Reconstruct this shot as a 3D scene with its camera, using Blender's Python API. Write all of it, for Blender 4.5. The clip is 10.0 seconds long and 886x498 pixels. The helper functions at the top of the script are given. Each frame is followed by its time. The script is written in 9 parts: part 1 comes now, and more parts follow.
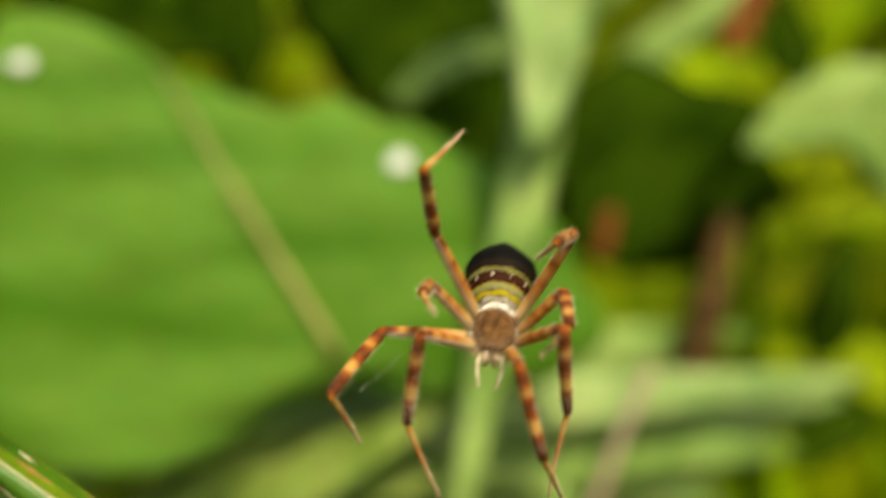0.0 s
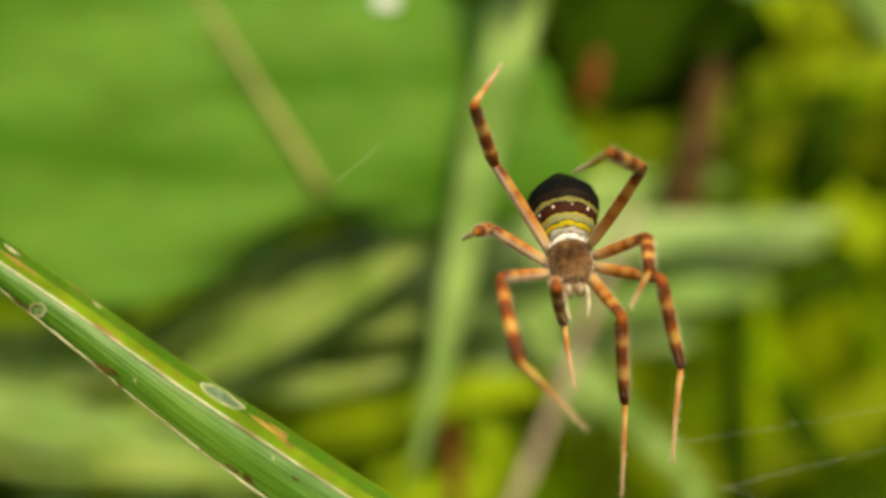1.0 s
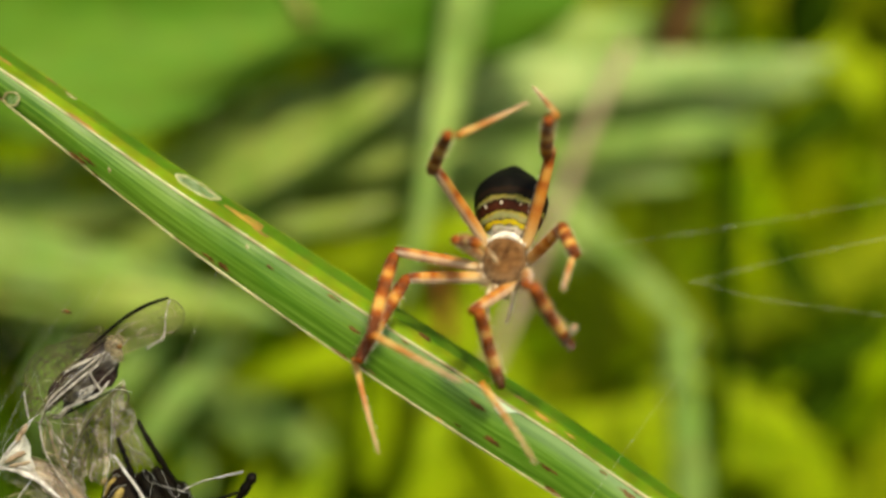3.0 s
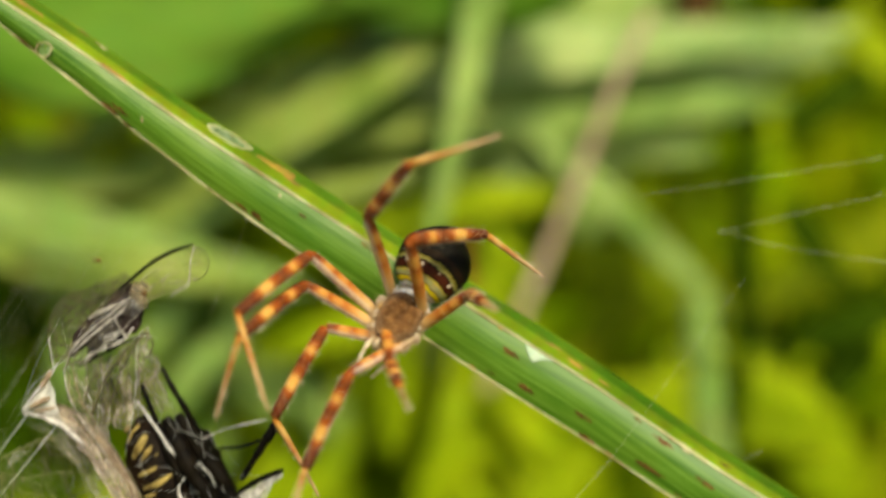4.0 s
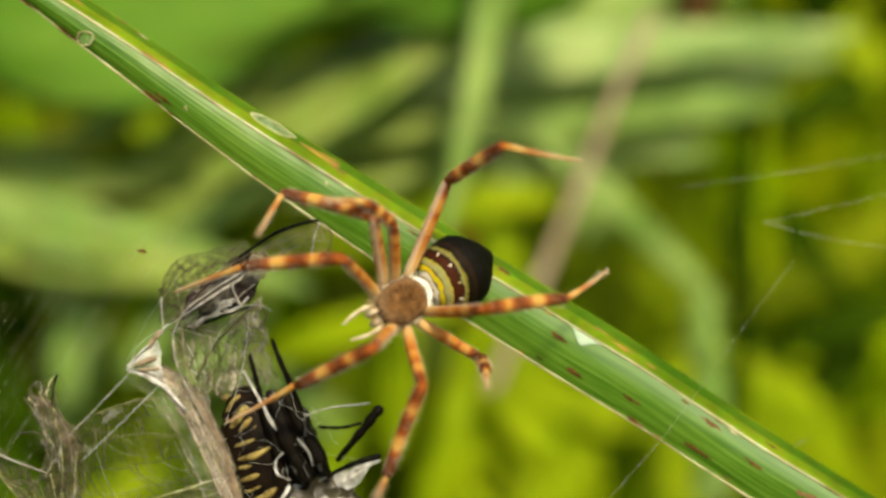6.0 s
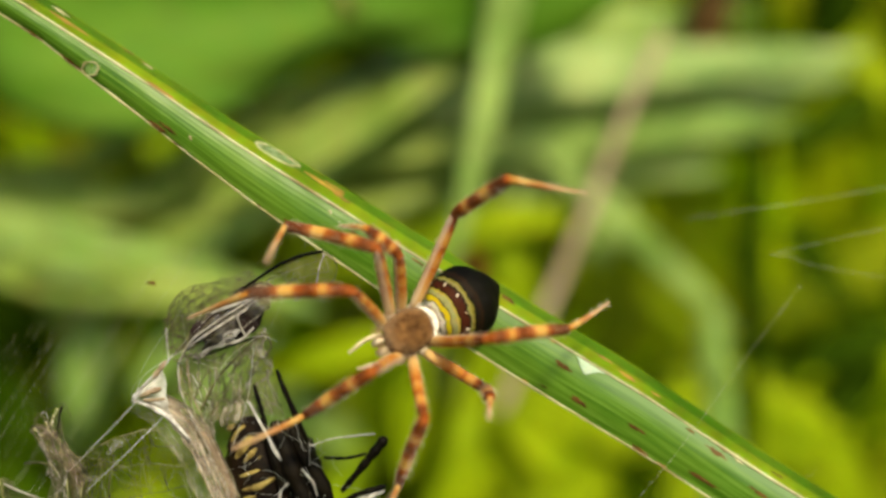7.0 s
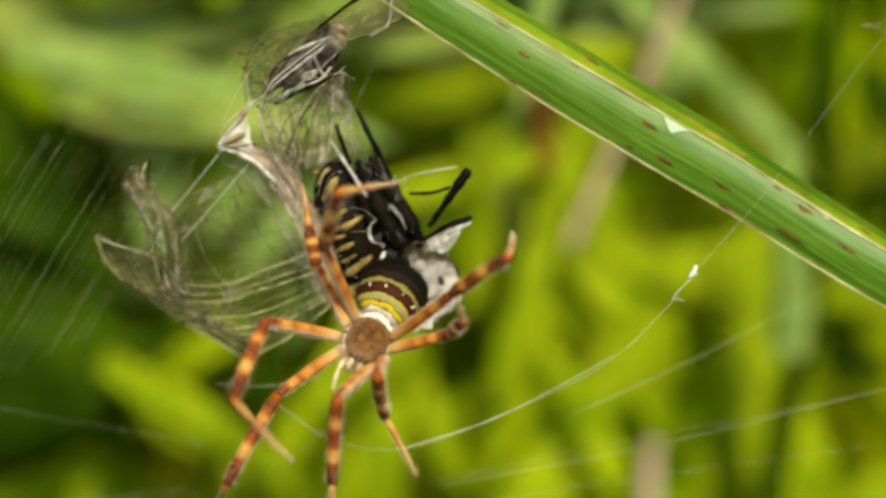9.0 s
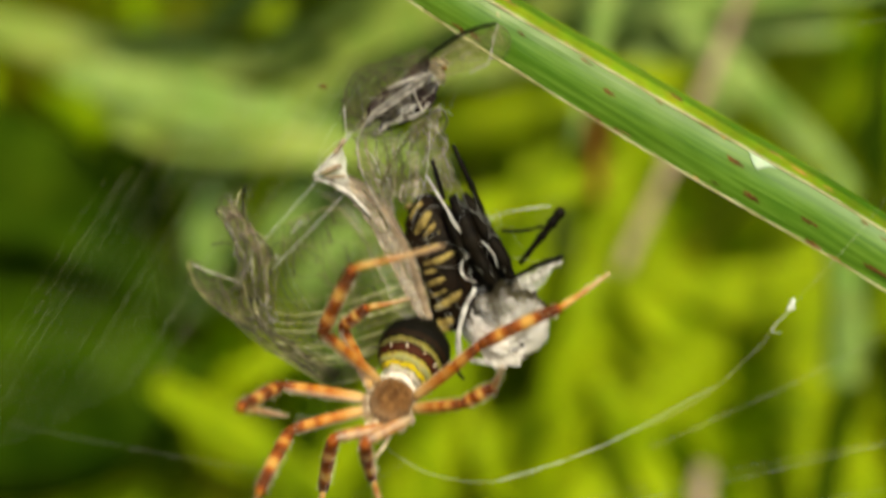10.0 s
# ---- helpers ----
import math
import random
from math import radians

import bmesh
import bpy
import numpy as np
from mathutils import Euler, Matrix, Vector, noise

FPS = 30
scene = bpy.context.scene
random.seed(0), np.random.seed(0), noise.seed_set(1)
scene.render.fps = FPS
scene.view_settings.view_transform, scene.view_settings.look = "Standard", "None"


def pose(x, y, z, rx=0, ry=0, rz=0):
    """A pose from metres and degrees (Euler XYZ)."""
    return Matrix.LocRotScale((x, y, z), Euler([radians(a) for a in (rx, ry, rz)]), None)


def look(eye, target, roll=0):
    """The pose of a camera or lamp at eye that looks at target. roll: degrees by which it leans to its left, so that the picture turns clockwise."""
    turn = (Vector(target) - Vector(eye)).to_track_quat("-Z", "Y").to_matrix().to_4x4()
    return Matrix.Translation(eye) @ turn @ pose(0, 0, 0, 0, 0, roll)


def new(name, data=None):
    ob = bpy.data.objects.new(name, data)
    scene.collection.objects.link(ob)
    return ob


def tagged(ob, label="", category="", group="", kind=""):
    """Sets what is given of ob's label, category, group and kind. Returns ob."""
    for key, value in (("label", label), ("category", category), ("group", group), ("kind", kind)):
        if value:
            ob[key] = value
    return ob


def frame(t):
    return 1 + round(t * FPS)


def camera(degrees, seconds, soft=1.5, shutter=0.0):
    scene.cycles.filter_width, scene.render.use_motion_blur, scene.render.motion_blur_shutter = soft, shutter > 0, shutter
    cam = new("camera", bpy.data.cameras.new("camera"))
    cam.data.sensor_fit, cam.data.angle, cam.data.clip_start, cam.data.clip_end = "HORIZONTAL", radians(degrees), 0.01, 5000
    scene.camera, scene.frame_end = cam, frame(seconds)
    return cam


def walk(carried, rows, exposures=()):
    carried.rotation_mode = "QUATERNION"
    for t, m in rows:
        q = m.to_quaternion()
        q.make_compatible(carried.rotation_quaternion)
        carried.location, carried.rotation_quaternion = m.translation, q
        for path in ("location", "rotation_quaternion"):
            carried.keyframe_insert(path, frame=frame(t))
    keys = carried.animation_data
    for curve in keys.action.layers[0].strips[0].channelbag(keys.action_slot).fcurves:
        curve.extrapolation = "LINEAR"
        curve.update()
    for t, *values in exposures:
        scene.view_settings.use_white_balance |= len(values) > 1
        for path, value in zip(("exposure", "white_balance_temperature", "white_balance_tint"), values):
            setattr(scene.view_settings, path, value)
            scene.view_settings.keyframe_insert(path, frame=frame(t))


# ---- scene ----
# ---- camera and its path ----
mm = 0.001
cam = camera(40.0, 10.0, soft=3.0, shutter=0.5)
cam.data.dof.use_dof = True
cam.data.dof.focus_distance = 0.1030
cam.data.dof.aperture_fstop = 8.4
walk(cam, [
    (0, pose(-0.00440, -0.10500, 0.01903, 99.419, 0, 0.090)),
    (0.3, pose(-0.00451, -0.10500, 0.01552, 97.702, 0, -0.186)),
    (0.5, pose(-0.00676, -0.10500, 0.01394, 96.596, 0, -1.110)),
    (0.7, pose(-0.00498, -0.10500, 0.01340, 95.267, 0, -0.647)),
    (1, pose(-0.00317, -0.10500, 0.01035, 94.402, 0, -0.206)),
    (1.3, pose(-0.00233, -0.10500, 0.00909, 92.641, 0, -0.237)),
    (1.5, pose(-0.00185, -0.10500, 0.00826, 91.520, 0, -0.238)),
    (1.7, pose(-0.00078, -0.10500, 0.00682, 90.586, 0, -0.053)),
    (2, pose(-0.00059, -0.10500, 0.00458, 89.441, 0, -0.160)),
    (2.2, pose(0.00000, -0.10500, 0.00156, 89.707, 0, -0.027)),
    (2.5, pose(0.00000, -0.10500, 0.00000, 90.000, 0, 0.000)),
    (2.7, pose(-0.00010, -0.10500, 0.00254, 88.989, 0, -0.027)),
    (3.8, pose(-0.00088, -0.10500, -0.00039, 89.308, 0, 0.798)),
    (4, pose(-0.00195, -0.10500, -0.00175, 88.697, 0, 0.612)),
    (4.2, pose(-0.00351, -0.10500, -0.00662, 89.493, 0, 0.134)),
    (4.5, pose(-0.00585, -0.10500, -0.00985, 89.894, 0, -0.506)),
    (5, pose(-0.00928, -0.10500, -0.00439, 89.018, 0, -1.386)),
    (5.2, pose(-0.00977, -0.10500, -0.00401, 89.231, 0, -1.414)),
    (6.3, pose(-0.00997, -0.10500, -0.00283, 89.177, 0, -1.361)),
    (6.5, pose(-0.00997, -0.10500, -0.00215, 89.123, 0, -1.281)),
    (7, pose(-0.00977, -0.10500, -0.00147, 89.602, 0, -0.881)),
    (7.5, pose(-0.00876, -0.10500, -0.00117, 89.255, 0, 0.534)),
    (7.7, pose(-0.00931, -0.10548, -0.00500, 89.978, 0, 0.576)),
    (8, pose(-0.01240, -0.10620, -0.00923, 89.923, 0, -0.225)),
    (8.2, pose(-0.01164, -0.10623, -0.01006, 88.560, 0, 0.506)),
    (8.5, pose(-0.01235, -0.10628, -0.01077, 86.905, 0, 0.780)),
    (8.7, pose(-0.01220, -0.10631, -0.01396, 86.849, 0, 1.052)),
    (9, pose(-0.01305, -0.10635, -0.01352, 85.166, 0, 1.488)),
    (9.5, pose(-0.01522, -0.10642, -0.01628, 84.827, 0, 2.197)),
    (10, pose(-0.01836, -0.10650, -0.01189, 85.853, 0, 2.473)),
], exposures=[(0.0, 0.97, 7200, 10), (2.0, 1.04, 7200, 10), (4.5, 1.07, 7200, 10), (10.0, 1.06, 7200, 10)])

# ---- world and sun ----
world = bpy.data.worlds.new("world")
scene.world = world
world.use_nodes = True
wn = world.node_tree.nodes
sky = wn.new("ShaderNodeTexSky")
sky.sky_type, sky.sun_disc = 'NISHITA', False
sky.sun_elevation, sky.sun_rotation = radians(38), radians(163)
wn["Background"].inputs["Strength"].default_value = 0.115
world.node_tree.links.new(sky.outputs["Color"], wn["Background"].inputs["Color"])
sun_data = bpy.data.lights.new("sun", 'SUN')
sun_data.energy, sun_data.angle, sun_data.color = 2.6, radians(9.0), (1.0, 0.945, 0.68)
sun = new("sun", sun_data)
sun.matrix_world = look((0.28, -0.90, 0.74), (0, 0, 0))


# ---- materials ----
def material(name, rough=0.5, spec=0.4):
    m = bpy.data.materials.new(name)
    m.use_nodes = True
    b = m.node_tree.nodes["Principled BSDF"]
    b.inputs["Roughness"].default_value = rough
    b.inputs["Specular IOR Level"].default_value = spec
    return m, m.node_tree.nodes, m.node_tree.links, b


def ramp(nodes, stops, mode='LINEAR'):
    r = nodes.new("ShaderNodeValToRGB")
    r.color_ramp.interpolation = mode
    els = r.color_ramp.elements
    while len(els) < len(stops):
        els.new(0.5)
    for e, (p, c) in zip(els, stops):
        e.position, e.color = p, (*c, 1)
    return r


def noise_node(nodes, links, scale, detail=4, coord='Object', stretch=None):
    tc = nodes.new("ShaderNodeTexCoord")
    n = nodes.new("ShaderNodeTexNoise")
    n.inputs["Scale"].default_value, n.inputs["Detail"].default_value = scale, detail
    if stretch:
        mp = nodes.new("ShaderNodeMapping")
        mp.inputs["Scale"].default_value = stretch
        links.new(tc.outputs[coord], mp.inputs["Vector"])
        links.new(mp.outputs["Vector"], n.inputs["Vector"])
    else:
        links.new(tc.outputs[coord], n.inputs["Vector"])
    return n


def mix(nodes, links, fac, a, b, how='MIX'):
    m = nodes.new("ShaderNodeMix")
    m.data_type, m.blend_type = 'RGBA', how
    for sock, v in ((m.inputs[0], fac), (m.inputs[6], a), (m.inputs[7], b)):
        if isinstance(v, (int, float)):
            sock.default_value = v
        elif isinstance(v, tuple):
            sock.default_value = (*v, 1)
        else:
            links.new(v, sock)
    return m.outputs[2]


def bump(nodes, links, bsdf, height, strength=0.3, dist=0.0001):
    b = nodes.new("ShaderNodeBump")
    b.inputs["Strength"].default_value, b.inputs["Distance"].default_value = strength, dist
    links.new(height, b.inputs["Height"])
    links.new(b.outputs["Normal"], bsdf.inputs["Normal"])


def translucent(nodes, links, bsdf, colour, amount):
    """Light that comes through a thin leaf."""
    t = nodes.new("ShaderNodeBsdfTranslucent")
    links.new(colour, t.inputs["Color"])
    s = nodes.new("ShaderNodeMixShader")
    s.inputs[0].default_value = amount
    links.new(bsdf.outputs[0], s.inputs[1])
    links.new(t.outputs[0], s.inputs[2])
    links.new(s.outputs[0], nodes["Material Output"].inputs["Surface"])


def leaf_material(name, dark, light, scale=60.0, rough=0.45, through_leaf=0.35, random_range=0.0, stretch=None, spec=0.08):
    m, n, l, b = material(name, rough + 0.12, spec)
    big = noise_node(n, l, scale, 3, stretch=stretch)
    fine = noise_node(n, l, scale * 9, 3, stretch=stretch)
    col = ramp(n, [(0.36, dark), (0.64, light)])
    l.new(big.outputs["Fac"], col.inputs["Fac"])
    c = mix(n, l, 0.35, col.outputs["Color"], fine.outputs["Color"], 'OVERLAY')
    if random_range:
        g = n.new("ShaderNodeNewGeometry")
        h = n.new("ShaderNodeHueSaturation")
        r1 = n.new("ShaderNodeMapRange")
        r1.inputs["To Min"].default_value, r1.inputs["To Max"].default_value = 1 - random_range, 1 + random_range
        l.new(g.outputs["Random Per Island"], r1.inputs["Value"])
        l.new(r1.outputs["Result"], h.inputs["Value"])
        r2 = n.new("ShaderNodeMapRange")
        r2.inputs["To Min"].default_value, r2.inputs["To Max"].default_value = 0.475, 0.515
        l.new(g.outputs["Random Per Island"], r2.inputs["Value"])
        l.new(r2.outputs["Result"], h.inputs["Hue"])
        l.new(c, h.inputs["Color"])
        c = h.outputs["Color"]
    l.new(c, b.inputs["Base Color"])
    bump(n, l, b, fine.outputs["Fac"], 0.2)
    translucent(n, l, b, c, through_leaf)
    return m


def plain_material(name, dark, light, scale=400.0, rough=0.5, relief=0.3, stretch=None, spec=0.4):
    m, n, l, b = material(name, rough, spec)
    big = noise_node(n, l, scale, 5, stretch=stretch)
    col = ramp(n, [(0.3, dark), (0.7, light)])
    l.new(big.outputs["Fac"], col.inputs["Fac"])
    fine = noise_node(n, l, scale * 6, 3, stretch=stretch)
    c = mix(n, l, 0.2, col.outputs["Color"], fine.outputs["Color"], 'OVERLAY')
    l.new(c, b.inputs["Base Color"])
    bump(n, l, b, fine.outputs["Fac"], relief)
    return m


def along(nodes, links, axis, wobble=0.0, scale=5.0):
    """0 to 1 along the part, with uneven borders."""
    tc = nodes.new("ShaderNodeTexCoord")
    sep = nodes.new("ShaderNodeSeparateXYZ")
    links.new(tc.outputs["Generated"], sep.inputs[0])
    if not wobble:
        return sep.outputs[axis], sep
    nz = noise_node(nodes, links, scale, 3, 'Generated')
    a = nodes.new("ShaderNodeMath")
    a.operation = 'MULTIPLY_ADD'
    a.inputs[1].default_value = wobble
    links.new(nz.outputs["Fac"], a.inputs[0])
    links.new(sep.outputs[axis], a.inputs[2])
    s = nodes.new("ShaderNodeMath")
    s.operation = 'SUBTRACT'
    s.inputs[1].default_value = wobble / 2
    links.new(a.outputs[0], s.inputs[0])
    return s.outputs[0], sep


def banded_leg(name, stops, pale_side=0.0):
    m, n, l, b = material(name, 0.6, 0.07)
    f, _ = along(n, l, 2, 0.07, 6)
    col = ramp(n, stops)
    l.new(f, col.inputs["Fac"])
    hair = noise_node(n, l, 9000, 3, stretch=(1, 1, 0.25))
    pale = ramp(n, [(0.52, (0, 0, 0)), (0.75, (1, 1, 1))])
    l.new(hair.outputs["Fac"], pale.inputs["Fac"])
    f2 = n.new("ShaderNodeMath")
    f2.operation = 'MULTIPLY'
    f2.inputs[1].default_value = 0.22
    l.new(pale.outputs["Color"], f2.inputs[0])
    c = mix(n, l, f2.outputs[0], col.outputs["Color"], (0.60, 0.42, 0.20))
    if pale_side:
        sides = n.new("ShaderNodeTexCoord")
        xyz = n.new("ShaderNodeSeparateXYZ")
        l.new(sides.outputs["Generated"], xyz.inputs[0])
        low = n.new("ShaderNodeMapRange")
        low.inputs["From Min"].default_value, low.inputs["From Max"].default_value = 0.16, 0.05
        low.inputs["To Max"].default_value = pale_side
        l.new(xyz.outputs[0], low.inputs["Value"])
        c = mix(n, l, low.outputs["Result"], c, (0.58, 0.50, 0.40))
    l.new(c, b.inputs["Base Color"])
    b.inputs["Subsurface Weight"].default_value = 0.06
    b.inputs["Subsurface Radius"].default_value = (0.0006, 0.0003, 0.0001)
    bump(n, l, b, hair.outputs["Fac"], 0.5, 0.00005)
    return m


BROWN, RUST, AMBER, CREAM = (0.090, 0.018, 0.003), (0.22, 0.048, 0.005), (0.37, 0.125, 0.012), (0.50, 0.34, 0.16)
m_femur = banded_leg("leg femur", [(0.0, CREAM), (0.16, (0.48, 0.28, 0.10)), (0.34, (0.38, 0.15, 0.028)), (0.44, (0.30, 0.085, 0.011)), (0.52, (0.40, 0.17, 0.035)), (0.60, AMBER), (0.66, RUST), (0.72, (0.40, 0.17, 0.03)), (0.80, (0.42, 0.19, 0.04)), (0.86, RUST), (0.93, BROWN), (1.0, RUST)], 0.45)
m_tibia = banded_leg("leg tibia", [(0.0, RUST), (0.13, BROWN), (0.20, RUST), (0.27, (0.44, 0.21, 0.04)), (0.33, RUST), (0.40, BROWN), (0.52, RUST), (0.58, (0.46, 0.23, 0.05)), (0.66, (0.48, 0.26, 0.06)), (0.72, RUST), (0.80, BROWN), (0.97, (0.070, 0.014, 0.003)), (1.0, RUST)])
m_tarsus = banded_leg("leg tarsus", [(0.0, AMBER), (0.18, (0.48, 0.29, 0.09)), (0.32, (0.34, 0.13, 0.03)), (0.46, (0.36, 0.15, 0.05)), (0.6, (0.44, 0.26, 0.12)), (1.0, (0.40, 0.24, 0.14))])


def abdomen_material():
    m, n, l, b = material("abdomen banding", 0.6, 0.05)
    f, sep = along(n, l, 1, 0.10, 8)
    # the bands bow forward at the sides
    x = n.new("ShaderNodeMath"); x.operation = 'SUBTRACT'; x.inputs[1].default_value = 0.5
    l.new(sep.outputs[0], x.inputs[0])
    sq = n.new("ShaderNodeMath"); sq.operation = 'MULTIPLY'
    l.new(x.outputs[0], sq.inputs[0]); l.new(x.outputs[0], sq.inputs[1])
    ad = n.new("ShaderNodeMath"); ad.operation = 'MULTIPLY_ADD'; ad.inputs[1].default_value = -0.45
    l.new(sq.outputs[0], ad.inputs[0]); l.new(f, ad.inputs[2])
    white, yellow, dark, blk = (0.52, 0.47, 0.38), (0.44, 0.34, 0.012), (0.014, 0.007, 0.003), (0.004, 0.0035, 0.002)
    grey = (0.22, 0.21, 0.085)
    maroon, olive = (0.040, 0.010, 0.004), (0.15, 0.125, 0.016)
    col = ramp(n, [(0.0, blk), (0.44, blk), (0.48, (0.014, 0.007, 0.003)), (0.56, blk), (0.58, olive), (0.61, (0.17, 0.15, 0.05)), (0.63, (0.010, 0.004, 0.003)), (0.67, maroon), (0.735, maroon), (0.75, (0.010, 0.004, 0.003)),
                   (0.765, (0.34, 0.26, 0.03)), (0.79, grey), (0.825, grey), (0.838, dark), (0.85, (0.46, 0.35, 0.013)), (0.888, (0.46, 0.35, 0.013)), (0.898, dark), (0.91, white), (0.945, white), (0.953, (0.10, 0.07, 0.05)), (0.962, white), (1.0, white)])
    l.new(ad.outputs[0], col.inputs["Fac"])
    fine = noise_node(n, l, 2600, 4)
    c = mix(n, l, 0.3, col.outputs["Color"], fine.outputs["Color"], 'OVERLAY')
    l.new(c, b.inputs["Base Color"])
    bump(n, l, b, fine.outputs["Fac"], 0.35, 0.00006)
    return m


m_abdomen = abdomen_material()
m_carapace = plain_material("carapace hair", (0.055, 0.022, 0.006), (0.17, 0.080, 0.026), 1300, 0.8, 0.7, spec=0.1)


def carapace_pattern(m):
    """Brown in the middle, tan hair towards the rim."""
    n, l = m.node_tree.nodes, m.node_tree.links
    b = n["Principled BSDF"]
    tc = n.new("ShaderNodeTexCoord")
    d = n.new("ShaderNodeVectorMath"); d.operation = 'DISTANCE'
    d.inputs[1].default_value = (0.5, 0.5, 0.75)
    l.new(tc.outputs["Generated"], d.inputs[0])
    r = ramp(n, [(0.36, (0, 0, 0)), (0.66, (0.7, 0.7, 0.7))])
    l.new(d.outputs["Value"], r.inputs["Fac"])
    old = b.inputs["Base Color"].links[0].from_socket
    l.new(mix(n, l, r.outputs["Color"], old, (0.34, 0.23, 0.14)), b.inputs["Base Color"])


carapace_pattern(m_carapace)
m_pale_hair = plain_material("pale hair", (0.40, 0.27, 0.14), (0.75, 0.62, 0.44), 1800, 0.7, 0.6)
m_tan_hair = plain_material("tan hair", (0.20, 0.11, 0.045), (0.52, 0.37, 0.22), 1800, 0.7, 0.6)
m_white_hair = plain_material("white hair", (0.50, 0.44, 0.36), (0.80, 0.76, 0.68), 1800, 0.7, 0.5)
m_palp = plain_material("palp", (0.40, 0.30, 0.16), (0.58, 0.49, 0.33), 1200, 0.55, 0.4)
m_coxa = plain_material("silvery hair", (0.34, 0.24, 0.15), (0.66, 0.57, 0.46), 1500, 0.75, 0.6, spec=0.1)
m_eye = plain_material("eye", (0.006, 0.005, 0.005), (0.012, 0.010, 0.010), 500, 0.12, 0.05)
m_bristle = plain_material("bristle", (0.52, 0.40, 0.26), (0.82, 0.72, 0.56), 900, 0.6, 0.1)



def blade_material():
    """Fine parallel veins along the blade, from the value stored across it."""
    m, n, l, b = material("grass blade", 0.40, 0.35)
    at = n.new("ShaderNodeAttribute")
    at.attribute_name = "across"
    tc = n.new("ShaderNodeTexCoord")
    sep = n.new("ShaderNodeSeparateXYZ")
    l.new(tc.outputs["Object"], sep.inputs[0])
    comb = n.new("ShaderNodeCombineXYZ")
    l.new(at.outputs["Fac"], comb.inputs[0])
    long = n.new("ShaderNodeMath"); long.operation = 'MULTIPLY'; long.inputs[1].default_value = 9.0
    l.new(sep.outputs[0], long.inputs[0])
    l.new(long.outputs[0], comb.inputs[1])
    veins = n.new("ShaderNodeTexNoise")
    veins.inputs["Scale"].default_value, veins.inputs["Detail"].default_value = 11.0, 3
    l.new(comb.outputs[0], veins.inputs["Vector"])
    broad = noise_node(n, l, 110, 3)
    col = ramp(n, [(0.32, (0.036, 0.115, 0.004)), (0.5, (0.074, 0.185, 0.010)), (0.68, (0.145, 0.280, 0.032))])
    l.new(veins.outputs["Fac"], col.inputs["Fac"])
    pale = ramp(n, [(0.40, (0, 0, 0)), (0.75, (0.35, 0.35, 0.35))])
    l.new(broad.outputs["Fac"], pale.inputs["Fac"])
    c = mix(n, l, pale.outputs["Color"], col.outputs["Color"], (0.19, 0.30, 0.03))
    # a pale sheen painted into the colour beside the midrib, stronger towards the base
    near = n.new("ShaderNodeMapRange")
    near.interpolation_type = 'SMOOTHSTEP'
    near.inputs["From Min"].default_value, near.inputs["From Max"].default_value = -0.42, -0.06
    l.new(at.outputs["Fac"], near.inputs["Value"])
    far = n.new("ShaderNodeMapRange")
    far.inputs["From Min"].default_value, far.inputs["From Max"].default_value = -0.012, 0.016
    far.inputs["To Max"].default_value = 0.6
    l.new(sep.outputs[0], far.inputs["Value"])
    both = n.new("ShaderNodeMath"); both.operation = 'MULTIPLY'
    l.new(near.outputs["Result"], both.inputs[0]); l.new(far.outputs["Result"], both.inputs[1])
    c = mix(n, l, both.outputs[0], c, (0.25, 0.37, 0.18))
    l.new(c, b.inputs["Base Color"])
    bump(n, l, b, veins.outputs["Fac"], 0.12, 0.00008)
    translucent(n, l, b, c, 0.35)
    return m


m_blade = blade_material()
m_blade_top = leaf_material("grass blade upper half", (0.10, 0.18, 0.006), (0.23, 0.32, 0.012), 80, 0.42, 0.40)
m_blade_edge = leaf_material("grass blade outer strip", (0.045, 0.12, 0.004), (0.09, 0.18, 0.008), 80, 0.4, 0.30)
m_margin = plain_material("dry margin", (0.17, 0.13, 0.045), (0.52, 0.50, 0.29), 240, 0.7, 0.3, spec=0.1)
m_spot = plain_material("brown spot", (0.045, 0.020, 0.005), (0.15, 0.072, 0.018), 700, 0.8, 0.4, spec=0.1)
m_yellow_spot = plain_material("yellow spot", (0.10, 0.045, 0.006), (0.34, 0.20, 0.022), 420, 0.6, 0.4)
m_red_spot = plain_material("reddish spot", (0.10, 0.055, 0.02), (0.20, 0.12, 0.05), 900, 0.8, 0.4, spec=0.1)
m_torn = plain_material("torn skin", (0.24, 0.34, 0.21), (0.46, 0.54, 0.42), 700, 0.7, 0.4, spec=0.08)

m_leaf_big = leaf_material("broad leaf", (0.062, 0.170, 0.006), (0.150, 0.300, 0.034), 60, 0.46, 0.35, stretch=(.35, 1, 1.5), spec=0.10)
m_leaf_vein = plain_material("leaf vein", (0.22, 0.20, 0.045), (0.33, 0.30, 0.08), 120, 0.6, 0.2)
m_leaf_pale = leaf_material("pale grass leaf", (0.14, 0.245, 0.042), (0.33, 0.455, 0.125), 70, 0.45, 0.3)
m_leaf_soft = leaf_material("soft green leaf", (0.14, 0.25, 0.040), (0.29, 0.41, 0.115), 30, 0.5, 0.3)
m_leaf_white = leaf_material("whitish grass leaf", (0.20, 0.32, 0.085), (0.43, 0.545, 0.20), 70, 0.5, 0.3)
m_leaf_mute = leaf_material("muted green leaf", (0.15, 0.25, 0.030), (0.40, 0.50, 0.12), 45, 0.5, 0.45, random_range=0.25)
